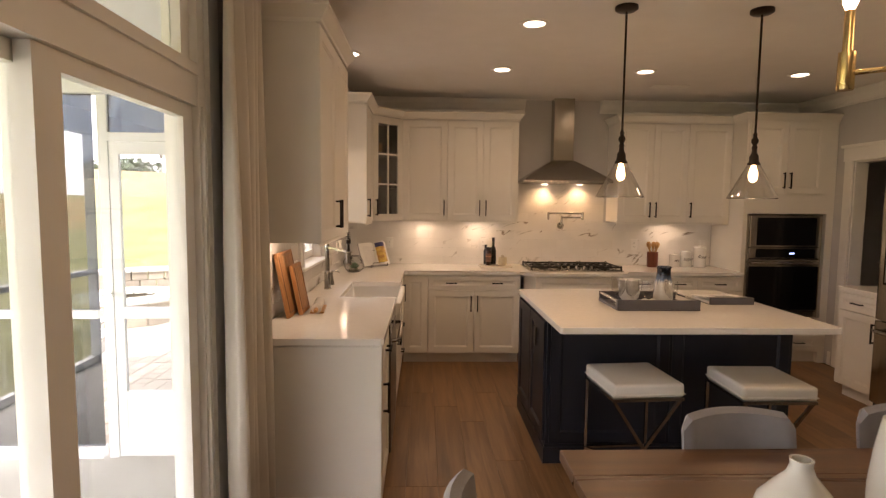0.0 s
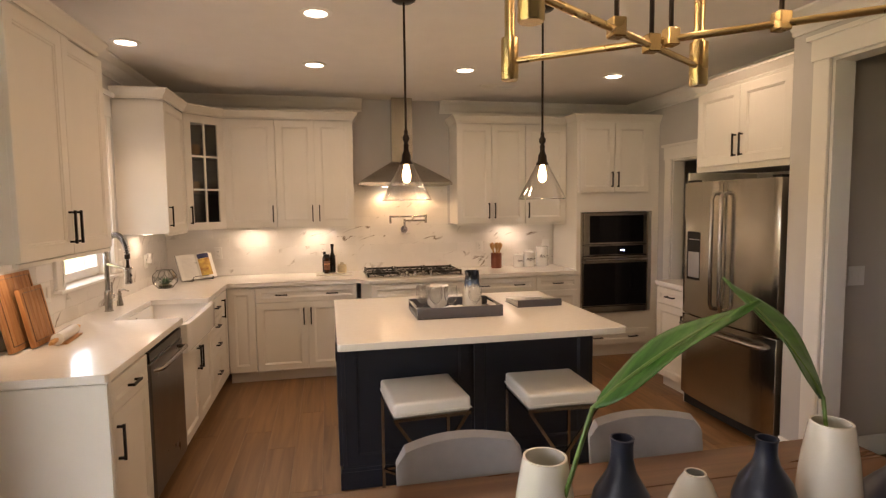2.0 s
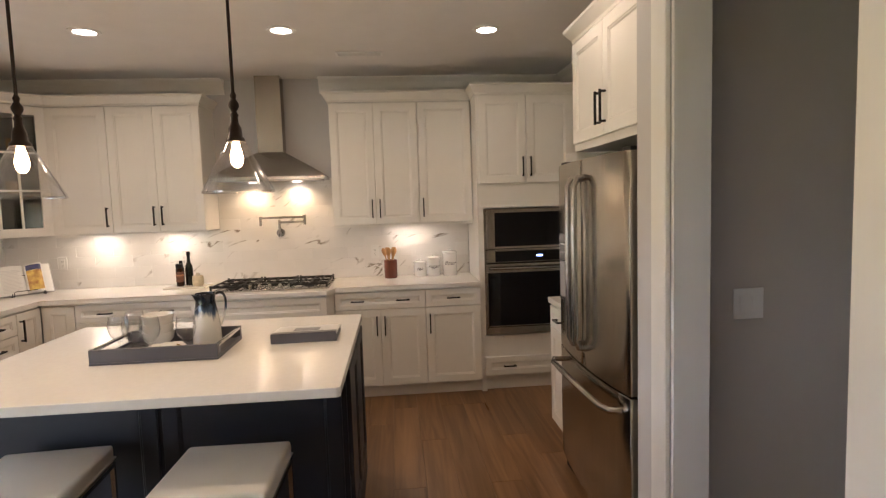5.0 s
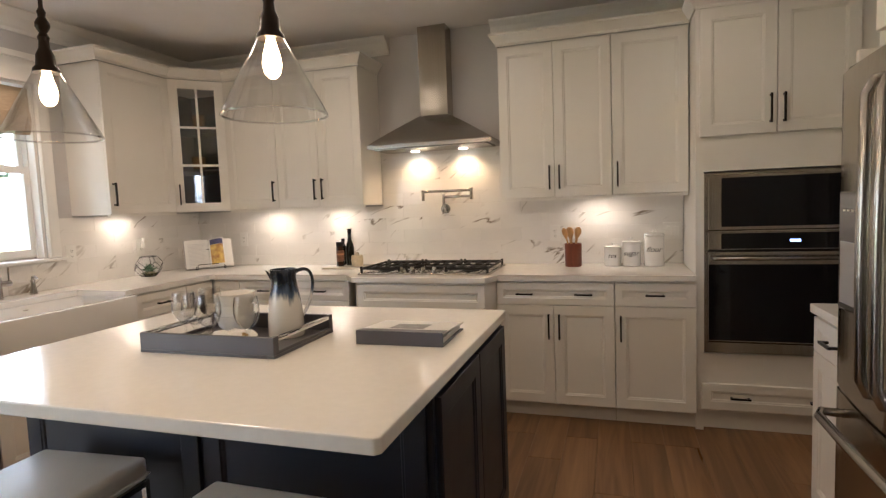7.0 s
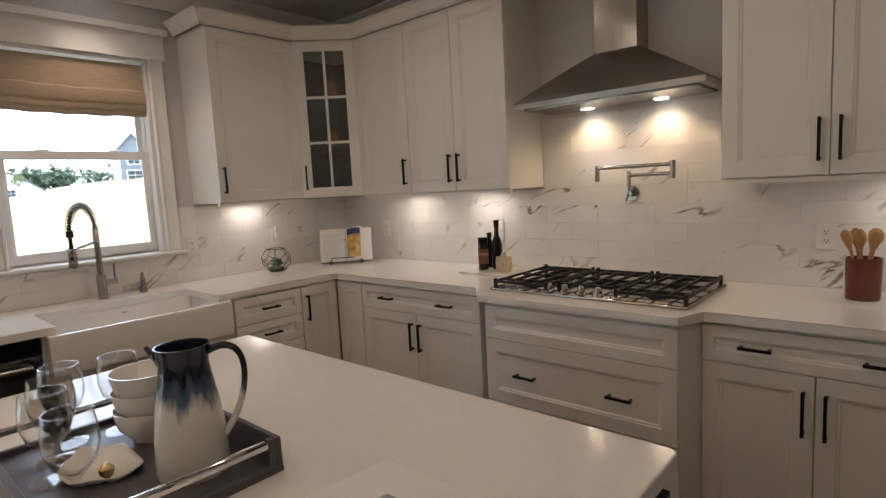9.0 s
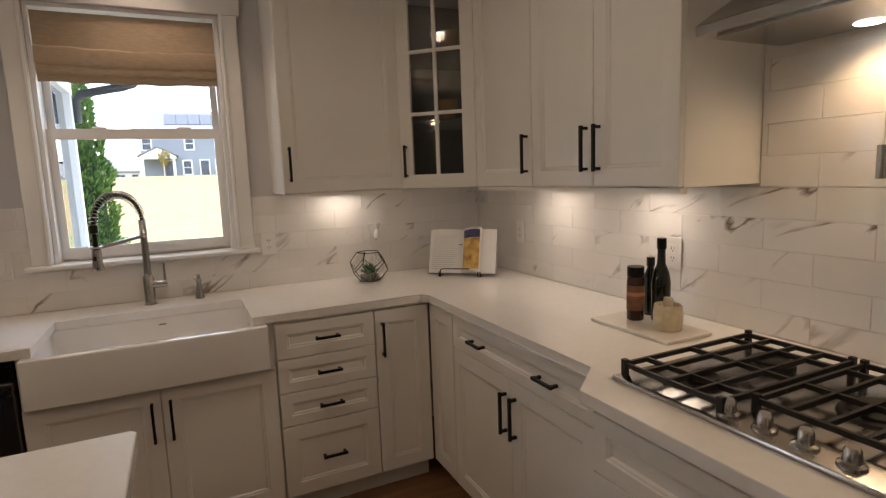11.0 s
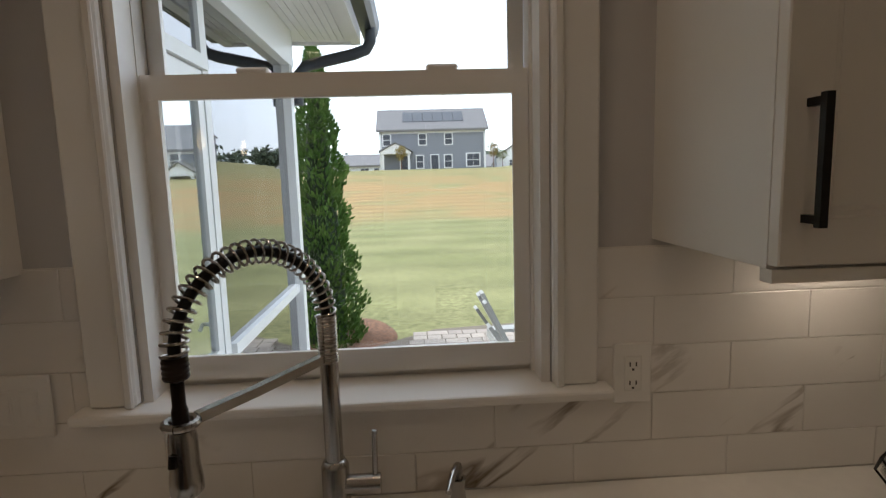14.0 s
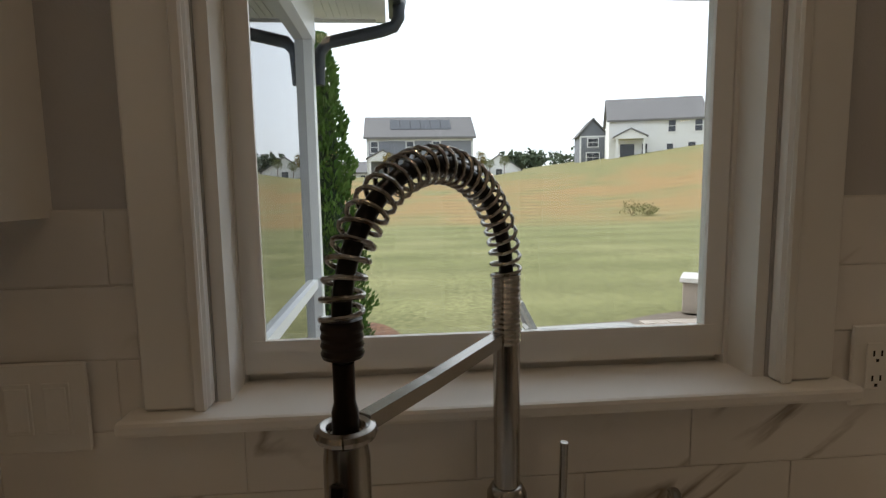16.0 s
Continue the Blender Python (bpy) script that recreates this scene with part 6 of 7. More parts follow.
leaf_spray((1.468, 1.37, 0.80), (1.530, 1.285, 1.20), (1.800, 1.195, 1.405), 0.036, (-0.30, -0.10, 0.42), "long green leaf on a thin stem in a white vase")
leaf_spray((2.186, 1.395, 0.80), (2.192, 1.425, 1.115), (2.055, 1.60, 1.385), 0.074, (0.30, -0.42, 0.36), "broad green leaf on a thin stem in a white vase")

# chandelier
cd = thing("chandelier", pose(1.80, 1.46, 0), "satin brass chandelier of crossed arms with candle lamps", "chandelier")
o = Vector((1.80, 1.46, 0))
ENDS = [((1.503, 1.672), (2.20, 1.095)), ((1.375, 1.195), (1.937, 1.559))]
for (a, b), z in zip(ENDS, (1.922, 1.900)):
    pa, pb = Vector((*a, z)) - o, Vector((*b, z)) - o
    part("arm", tube([pa, pb], 0.0075, 10), BRASS, cd, smooth=True)
    for u in (0.40, 0.62):
        q = pa.lerp(pb, u)
        part("clasp", box(q.x - 0.014, q.x + 0.014, q.y - 0.014, q.y + 0.014, q.z - 0.014, q.z + 0.022, 0.002), BRASS, cd)
        part("rod", tube([q + Vector((0, 0, 0.02)), Vector((q.x, q.y, CEIL - 0.035))], 0.005, 8), BRONZE, cd, smooth=True)
    for q in (pa, pb):
        arm = part("holder", lathe([(0, -0.045), (0.019, -0.045), (0.021, -0.042), (0.021, 0.055), (0.014, 0.056)], 20, q.x, q.y, q.z), BRASS, cd, smooth=True)
        part("candle_sleeve", lathe([(0.0125, 0.056), (0.0125, 0.165), (0.0, 0.165)], 16, q.x, q.y, q.z), BRASS, cd, smooth=True)
        bl = part("bulb", lathe([(0.010, 0.166), (0.018, 0.185), (0.019, 0.205), (0.013, 0.232), (0.004, 0.252), (0, 0.254)], 16, q.x, q.y, q.z), BULB, cd, "glowing candle bulb", smooth=True)
        bl.visible_shadow = False
        lamp = new("candle_lamp", bpy.data.lights.new("candle_lamp", "POINT"))
        lamp.data.energy, lamp.data.color, lamp.data.shadow_soft_size = 0.95, (1, 0.74, 0.44), 0.02
        lamp.matrix_world = Matrix.Translation(q + o + Vector((0, 0, 0.21)))
part("ceiling_plate", box(-0.30, 0.30, -0.09, 0.09, CEIL - 0.034, CEIL - 0.001, 0.006), BRASS, cd)

# mudroom lockers and pantry shelf
lk = thing("mudroom_locker", pose(5.05, 3.60, 0), "white mudroom locker with cubbies, hooks and a bench", "locker")
part("back_panel", boxes((0, 0.60, 0.262, 0.275, 0, 2.5)), TRIM, lk)
for x in (-0.02, 0.34):
    part("divider", boxes((x, x + 0.02, 0, 0.261, 1.75, 2.5)), TRIM, lk)
for z in (1.75, 2.17):
    part("shelf", boxes((0.001, 0.339, -0.004, 0.261, z - 0.022, z)), TRIM, lk)
    part("shelf", boxes((0.361, 0.60, -0.004, 0.261, z - 0.022, z)), TRIM, lk)
part("bench_top", box(-0.03, 0.42, -0.06, 0.261, 0.842, 0.882, 0.004), QUARTZ, lk)
part("bench_apron", box(-0.02, 0.40, -0.03, -0.008, 0.58, 0.841, 0.003), TRIM, lk)
part("bench_leg", box(0.22, 0.40, -0.03, 0.02, 0, 0.579, 0.003), TRIM, lk)
part("leg_base", box(0.21, 0.41, -0.04, 0.03, 0.0, 0.03, 0.003), TRIM, lk)
part("bench_leg", box(-0.02, 0.03, 0.2, 0.255, 0, 0.841, 0.003), TRIM, lk)
part("bench_seat", boxes((0.401, 0.60, -0.01, 0.261, 0.50, 0.53)), TRIM, lk)
part("hook_rail", boxes((0.0, 0.60, 0.245, 0.261, 1.50, 1.60)), TRIM, lk)
for x in (0.12, 0.25, 0.45):
    part("hook", tube([(x, 0.245, 1.56), (x, 0.205, 1.55), (x, 0.195, 1.58)], 0.006, 6), BRONZE, lk)
sg = solid("letter_sign", box(5.05, 5.33, 3.562, 3.568, 0.60, 0.83, 0.001), PLASTIC, "white sign with bold black letters at the bench", "sign")
lettering("lettering", "ER", 0.21, INK, sg, pose(5.205, 3.561, 0.64, 90, 0, 0))
solid("black_box", box(5.14, 5.37, 3.61, 3.84, 1.7505, 2.0, 0.006), BLACK, "black storage box in a locker cubby", "box")
ps = thing("pantry_shelf", pose(5.35, 3.9, 0), "white wire pantry shelves in the dark pantry", "shelf")
for z in (0.5, 0.95, 1.35, 1.70):
    part("shelf", boxes((0, 0.34, 0, 2.1, z, z + 0.02)), TRIM, ps)


# ---- outside: porch, patio, lawn, houses ----
def sstep(u):
    u = max(0.0, min(1.0, u))
    return u * u * (3 - 2 * u)


def land(x, y):
    z = -0.19 + 2.6 * sstep((-x - 22) / 46) + 4.4 * sstep((y - 13) / 42)
    return z + (0.12 * noise.noise(Vector((x * 0.05, y * 0.05, 0))) * sstep((math.hypot(x + 3, y - 4) - 12) / 20))


LAWN = mat("mown_lawn", (0.165, 0.170, 0.068), 0.9, var=0.0, scale=0.35, bump=0.5, bscale=70, c2=(0.235, 0.228, 0.105), spec=0.15)
nt = LAWN.node_tree
N, L = nt.nodes, nt.links
tcn = [n for n in N if n.type == "TEX_COORD"][0]
sx = N.new("ShaderNodeSeparateXYZ")
L.new(tcn.outputs["Object"], sx.inputs[0])
wob = N.new("ShaderNodeTexNoise")
wob.inputs["Scale"].default_value, wob.inputs["Detail"].default_value = 0.09, 5
L.new(tcn.outputs["Object"], wob.inputs["Vector"])
ma = N.new("ShaderNodeMath")
ma.operation = "MULTIPLY_ADD"
ma.inputs[1].default_value = 16.0
L.new(wob.outputs["Fac"], ma.inputs[0])
L.new(sx.outputs["X"], ma.inputs[2])
dry = N.new("ShaderNodeValToRGB")
dry.color_ramp.elements[0].position, dry.color_ramp.elements[0].color = 0.0, (0.2, 0.2, 0.2, 1)
dry.color_ramp.elements[1].position, dry.color_ramp.elements[1].color = 1.0, (0, 0, 0, 1)
e = dry.color_ramp.elements.new(0.45)
e.color = (0.9, 0.9, 0.9, 1)
e = dry.color_ramp.elements.new(0.90)
e.color = (0.75, 0.75, 0.75, 1)
mrx = N.new("ShaderNodeMapRange")
mrx.inputs[1].default_value, mrx.inputs[2].default_value = -52.0, -11.0
L.new(ma.outputs[0], mrx.inputs[0])
L.new(mrx.outputs[0], dry.inputs[0])
pm = N.new("ShaderNodeTexNoise")
pm.inputs["Scale"].default_value, pm.inputs["Detail"].default_value = 0.22, 6
L.new(tcn.outputs["Object"], pm.inputs["Vector"])
pr = N.new("ShaderNodeMapRange")
pr.inputs[1].default_value, pr.inputs[2].default_value = 0.30, 0.55
L.new(pm.outputs["Fac"], pr.inputs[0])
mm = N.new("ShaderNodeMath")
mm.operation = "MULTIPLY"
L.new(dry.outputs[0], mm.inputs[0])
L.new(pr.outputs[0], mm.inputs[1])
mx = N.new("ShaderNodeMix")
mx.data_type = "RGBA"
mx.inputs[7].default_value = (0.31, 0.20, 0.09, 1)
L.new(N["Principled BSDF"].inputs["Base Color"].links[0].from_socket, mx.inputs[6])
L.new(mm.outputs[0], mx.inputs[0])
fine = N.new("ShaderNodeTexNoise")
fine.inputs["Scale"].default_value, fine.inputs["Detail"].default_value = 14.0, 4
L.new(tcn.outputs["Object"], fine.inputs["Vector"])
fr_ = N.new("ShaderNodeMapRange")
fr_.inputs[1].default_value, fr_.inputs[2].default_value, fr_.inputs[3].default_value, fr_.inputs[4].default_value = 0.3, 0.7, 0.72, 1.25
L.new(fine.outputs["Fac"], fr_.inputs[0])
hs = N.new("ShaderNodeHueSaturation")
mow = N.new("ShaderNodeTexWave")
mow.inputs["Scale"].default_value, mow.inputs["Distortion"].default_value, mow.inputs["Detail"].default_value = 0.16, 1.2, 2.0
L.new(tcn.outputs["Object"], mow.inputs["Vector"])
mowr = N.new("ShaderNodeMapRange")
mowr.inputs[3].default_value, mowr.inputs[4].default_value = 0.90, 1.08
L.new(mow.outputs["Fac"], mowr.inputs[0])
mowm = N.new("ShaderNodeMath")
mowm.operation = "MULTIPLY"
L.new(fr_.outputs[0], mowm.inputs[0])
L.new(mowr.outputs[0], mowm.inputs[1])
L.new(mowm.outputs[0], hs.inputs["Value"])
L.new(mx.outputs[2], hs.inputs["Color"])
L.new(hs.outputs[0], N["Principled BSDF"].inputs["Base Color"])

xs = [-900, -500, -300, -200, -150, -120, -100] + [-90 + 3 * k for k in range(29)] + [-2, 1, 4, 7, 20, 60, 200, 600]
ys = [-600, -300, -150, -80, -40, -20] + [-12 + 3 * k for k in range(32)] + [90, 110, 150, 220, 400, 900]
gb = bmesh.new()
gv = [[gb.verts.new((x, y, land(x, y))) for y in ys] for x in xs]
for a, b in zip(gv, gv[1:]):
    for j in range(len(ys) - 1):
        gb.faces.new((a[j], a[j + 1], b[j + 1], b[j]))
solid("ground", gb, LAWN, "mown lawn rising to a dry grassy slope", "lawn", kind="structure", smooth=True)

PORCHW = mat("white_porch_aluminium", (0.74, 0.76, 0.77), 0.4, var=0.02, bump=0.01)
SIDING = mat("white_siding", (0.72, 0.72, 0.71), 0.6, var=0.03, bump=0.02)
SCREEN = thin_glass("porch_screen_glass", (0.22, 0.245, 0.28), 0.20, 0.9, 0.0, 2.2)
CONC = mat("porch_concrete", (0.42, 0.41, 0.38), 0.8, var=0.08, scale=3, bump=0.15, bscale=120)
structure("porch_floor", box(-3.06, WW - 0.002, -2.6, 3.72, -0.30, -0.085, 0.005), CONC, "pale concrete porch slab", "porch floor")
pw = thing("porch_screen_wall", pose(0, 3.66, 0), "white framed porch screen wall with glazed panels", "screen wall", kind="structure")
BZ, PZ = 2.20, -0.083
for x, wx, wy in ((-2.96, 0.045, 0.05), (-1.60, 0.03, 0.018), (-0.70, 0.045, 0.018)):
    part("post", boxes((x - wx, x + wx, -wy, wy, PZ, BZ)), PORCHW, pw)
part("beam", boxes((-3.02, WW, -0.055, 0.055, BZ + 0.001, BZ + 0.22)), PORCHW, pw)
part("bottom_rail", boxes((-2.91, -1.665, -0.03, 0.03, PZ, PZ + 0.07)), PORCHW, pw)
part("chair_rail", boxes((-2.91, -1.665, -0.03, 0.03, 0.82, 0.87)), PORCHW, pw)
part("header", boxes((-1.60, -0.75, -0.03, 0.03, 1.92, 1.97)), PORCHW, pw)
for x0, x1, z0, z1 in ((-2.91, -1.665, 0.87, BZ), (-2.91, -1.665, PZ + 0.07, 0.82), (-1.6, -0.75, 1.97, BZ)):
    s = part("screen", box(x0, x1, -0.003, 0.003, z0, z1), SCREEN, pw)
    s.visible_shadow = False
pd = part("screen_door", boxes((-1.565, -1.51, -0.015, 0.015, PZ + 0.01, 1.915), (-0.83, -0.755, -0.015, 0.015, PZ + 0.01, 1.915), (-1.51, -0.83, -0.015, 0.015, 1.84, 1.915), (-1.51, -0.83, -0.015, 0.015, 0.82, 0.89), (-1.51, -0.83, -0.015, 0.015, 0.30, 0.35), (-1.51, -0.83, -0.015, 0.015, PZ + 0.01, 0.0)), PORCHW, pw)
part("kick_panel", boxes((-1.53, -0.83, -0.012, 0.012, 0.0, 0.30)), PORCHW, pd)
for z0, z1 in ((0.89, 1.84), (0.35, 0.82)):
    part("screen", box(-1.53, -0.83, -0.003, 0.003, z0, z1), thin_glass("insect_screen", (0.82, 0.84, 0.85), 0.02, 0.3), pd).visible_shadow = False
part("latch", tube([(-1.565, -0.026, 0.98), (-1.565, -0.06, 0.98), (-1.545, -0.065, 0.96)], 0.008, 8), PORCHW, pd)
pw2 = thing("porch_side_wall", pose(-2.96, 0, 0), "white framed west side of the screened porch", "screen wall", kind="structure")
for y in (-2.5, -0.5, 1.5):
    part("post", boxes((-0.045, 0.045, y - 0.045, y + 0.045, PZ, BZ)), PORCHW, pw2)
part("beam", boxes((-0.055, 0.055, -2.6, 3.60, BZ + 0.001, BZ + 0.22)), PORCHW, pw2)
part("chair_rail", boxes((-0.03, 0.03, -2.45, 3.60, 0.82, 0.87)), PORCHW, pw2)
part("bottom_rail", boxes((-0.03, 0.03, -2.45, 3.60, PZ, PZ + 0.07)), PORCHW, pw2)
rf = thing("porch_roof", pose(0, 0, 0), "porch roof with a white soffit and dark gutter", "roof", kind="structure")
part("soffit", boxes((-3.30, WW - 0.001, 3.605, 4.11, BZ + 0.222, BZ + 0.24), (-3.30, -2.91, -2.6, 3.604, BZ + 0.222, BZ + 0.24)), SIDING, rf)
for k in range(9):
    part("soffit_board", boxes((-3.29, WW - 0.002, 3.72 + 0.042 * k, 3.757 + 0.042 * k, BZ + 0.216, BZ + 0.2215)), SIDING, rf)
part("porch_ceiling", boxes((-2.90, WW - 0.001, -2.6, 3.60, BZ + 0.222, BZ + 0.25)), SIDING, rf)
part("fascia", boxes((-3.32, WW - 0.001, 4.111, 4.05, BZ + 0.20, BZ + 0.36), (-3.32, -3.301, -2.6, 4.11, BZ + 0.20, BZ + 0.36)), SIDING, rf)
part("roof_slope", rings_mesh([[(-3.40, 4.18, BZ + 0.36), (WW - 0.001, 4.18, BZ + 0.36), (WW - 0.001, 1.0, 3.9), (-2.6, 1.0, 3.9)], [(-3.40, 4.18, BZ + 0.40), (WW - 0.001, 4.18, BZ + 0.40), (WW - 0.001, 1.0, 3.96), (-2.6, 1.0, 3.96)]]), mat("dark_shingle", (0.05, 0.05, 0.055), 0.9, var=0.2, scale=20, bump=0.4, bscale=80), rf)
GUT = mat("dark_gutter", (0.03, 0.036, 0.045), 0.4, 0.3, var=0.1, bump=0.02)
prof = [(0, 0), (0.07, 0), (0.095, 0.04), (0.11, 0.10), (0.095, 0.10), (0.08, 0.045), (0.06, 0.012), (0, 0.012)]
part("gutter", rings_mesh([[(x, 4.131 + a, BZ + 0.235 + h) for a, h in prof] for x in (-3.36, WW - 0.002)]), GUT, rf)
part("downspout", tube([(-3.10, 4.19, BZ + 0.25), (-3.10, 4.19, BZ + 0.17), (-3.10, 4.16, BZ + 0.12), (-3.09, 4.08, BZ + 0.09), (-3.08, 3.90, BZ + 0.05), (-3.07, 3.78, BZ + 0.02), (-3.06, 3.73, BZ - 0.04), (-3.06, 3.72, BZ - 0.22)], 0.036, 10), GUT, rf, smooth=True)
structure("house_outer_wall", boxes((WW - 0.02, WW - 0.002, WIN_Y1 + 0.001, 6.3, -0.3, 3.4), (WW - 0.02, WW - 0.002, 3.63, WIN_Y0 - 0.001, -0.3, 3.4), (WW - 0.02, WW - 0.002, WIN_Y0 - 0.001, WIN_Y1 + 0.001, -0.3, WIN_Z0 - 0.04), (WW - 0.02, WW - 0.002, WIN_Y0 - 0.001, WIN_Y1 + 0.001, WIN_Z1 + 0.02, 3.4)), SIDING, "white lap siding of the house outside", "wall")

# conical evergreen by the porch corner
ARB = mat("arborvitae_green", (0.045, 0.105, 0.018), 0.75, var=0.0, scale=9, bump=0.2, c2=(0.12, 0.20, 0.04), spec=0.2)
tr = thing("arborvitae", pose(-5.05, 3.49, land(-5.05, 3.49)), "tall narrow green arborvitae at the porch corner", "tree")
part("trunk", tube([(0, 0, 0), (0.01, 0, 1.2), (0, 0.01, 2.6)], [0.045, 0.03, 0.008], 8), WALNUT, tr)
verts, faces = [], []
rg = random.Random(3)
H = 2.95
for k in range(7500):
    u = rg.random() ** 1.25
    z = 0.05 + u * (H - 0.05)
    rmax = 0.375 * (1 - u) ** 0.62 * (0.93 + 0.13 * math.sin(7 * u * 6 + 2.1)) + 0.015
    a = rg.uniform(0, 2 * math.pi)
    rmax *= 1 + 0.12 * math.sin(3 * a + 5 * z) + 0.08 * math.sin(7 * a - 9 * z)
    r = rmax * (0.62 + 0.38 * rg.random() ** 0.5)
    c = Vector((r * math.cos(a), r * math.sin(a), z))
    out = Vector((math.cos(a), math.sin(a), 0))
    d = (out * rg.uniform(0.2, 0.9) + Vector((rg.uniform(-.3, .3), rg.uniform(-.3, .3), rg.uniform(0.4, 1.1)))).normalized()
    s = d.cross(Vector((rg.uniform(-1, 1), rg.uniform(-1, 1), rg.uniform(-1, 1)))).normalized()
    ln_, w = rg.uniform(0.045, 0.085), rg.uniform(0.010, 0.02)
    b = len(verts)
    verts += [c, c + d * ln_ * 0.5 + s * w, c + d * ln_, c + d * ln_ * 0.5 - s * w]
    faces.append((b, b + 1, b + 2, b + 3))
me = bpy.data.meshes.new("crown")
me.from_pydata(verts, [], faces)
me.materials.append(ARB)
part("crown", me, ARB, tr)
# dark core whose colour stands in for the shade deep between the leaves
part("inner_shade", lathe([(0.0, 0.04), (0.20, 0.05), (0.21, 0.7), (0.15, 1.6), (0.06, 2.5), (0, 2.8)], 14), mat("foliage_shade", (0.015, 0.032, 0.008), 0.9, var=0.4, scale=20, bump=0.5), tr)
MULCH = mat("pine_mulch", (0.12, 0.055, 0.03), 0.95, var=0.4, scale=30, bump=0.8, bscale=90, c2=(0.24, 0.12, 0.06))
mu = rings_mesh([[(-5.20 + r * 0.80 * math.cos(a) * (1 + 0.1 * math.sin(3 * a)), 3.62 + r * 0.60 * math.sin(a), -0.185 + h) for a in [2 * math.pi * k / 28 for k in range(28)]] for r, h in ((0.98, 0.0), (0.92, 0.03), (0.55, 0.055), (0.1, 0.06))])
solid("mulch_bed", mu, MULCH, "brown pine mulch bed under the evergreen", "mulch", smooth=True)


# adirondack chairs
AD = mat("weathered_grey_wood", (0.36, 0.36, 0.34), 0.7, var=0.1, scale=8, bump=0.1, bscale=90)


def adirondack():
    c = thing("adirondack_chair", pose(0, 0, 0), "grey slatted adirondack chair on the patio", "chair", "adirondack chairs")
    for k in range(5):
        x = -0.20 + 0.10 * k
        top = 0.88 - 0.04 * (k - 2) ** 2
        part("back_slat", rings_mesh([[(x - 0.043, -0.20, 0.26), (x + 0.043, -0.20, 0.26), (x + 0.043, -0.18, 0.27), (x - 0.043, -0.18, 0.27)], [(x * 1.18 - 0.048, -0.50, top), (x * 1.18 + 0.048, -0.50, top), (x * 1.18 + 0.048, -0.48, top + 0.01), (x * 1.18 - 0.048, -0.48, top + 0.01)]]), AD, c)
    for k in range(6):
        y = -0.17 + 0.095 * k
        z = 0.27 + 0.022 * k
        part("seat_slat", box(-0.26, 0.26, y, y + 0.085, z, z + 0.02, 0.003), AD, c)
    for s in (-1, 1):
        part("front_leg", box(s * 0.30 - 0.02, s * 0.30 + 0.02, 0.30, 0.40, 0, 0.53, 0.003), AD, c)
        part("rear_leg", rings_mesh([[(s * 0.27 - 0.018, 0.40, 0.33), (s * 0.27 + 0.018, 0.40, 0.33), (s * 0.27 + 0.018, 0.40, 0.42), (s * 0.27 - 0.018, 0.40, 0.42)], [(s * 0.27 - 0.018, -0.50, 0.0), (s * 0.27 + 0.018, -0.50, 0.0), (s * 0.27 + 0.018, -0.42, 0.08), (s * 0.27 - 0.018, -0.42, 0.08)]]), AD, c)
        part("arm_rest", prism([(s * 0.30 - 0.05, -0.36), (s * 0.30 + 0.05, -0.36), (s * 0.30 + 0.075, 0.36), (s * 0.30 + 0.05, 0.43), (s * 0.30 - 0.05, 0.43), (s * 0.30 - 0.07, 0.3)], 0.531, 0.553), AD, c)
        part("back_post", box(s * 0.29 - 0.018, s * 0.29 + 0.018, -0.36, -0.29, 0.0, 0.53, 0.003), AD, c)
    part("back_rail", boxes((-0.29, 0.29, -0.405, -0.385, 0.50, 0.56)), AD, c)
    return c


PAT = -0.125
ad = adirondack()
ad.matrix_world = pose(-2.98, 5.33, PAT, 0, 0, 3)
copy_thing(ad, pose(-2.55, 9.3, PAT, 0, 0, 135))

# stone fire pit and seat wall round the patio
STONE = mat("tan_wall_stone", (0.33, 0.28, 0.23), 0.9, var=0.15, scale=7, bump=0.6, bscale=60, piece=0.18)
CAPST = mat("pale_cap_stone", (0.55, 0.53, 0.49), 0.85, var=0.08, scale=6, bump=0.3, bscale=80, piece=0.08)
CX, CY, CR = -3.4, 8.0, 2.45
STONES = {}


def arc_block(r0, r1, a0, a1, z0, z1, material, name):
    pts = [(r0 * math.cos(a), r0 * math.sin(a)) for a in (a0, (a0 + a1) / 2, a1)]
    pts += [(r1 * math.cos(a), r1 * math.sin(a)) for a in (a1, (a0 + a1) / 2, a0)]
    return mesh_of(name, prism(pts, z0, z1, 0.008), material)


def ring_wall(owner, r0, r1, start, end, n, courses, cap):
    da = (end - start) / n
    z = 0
    for c, h in enumerate(courses):
        me = arc_block(r0, r1, 0.004, da - 0.004, z, z + h - 0.006, STONE, "stone")
        for k in range(n):
            part("stone", me, STONE, owner, m=pose(0, 0, 0, 0, 0, math.degrees(start + da * (k + (0.5 if c % 2 else 0.0)))))
        z += h
    me = arc_block(r0 - 0.04, r1 + 0.04, 0.002, da - 0.002, z, z + 0.06, CAPST, "cap_stone")
    for k in range(n):
        part("cap_stone", me, CAPST, owner, m=pose(0, 0, 0, 0, 0, math.degrees(start + da * k)))


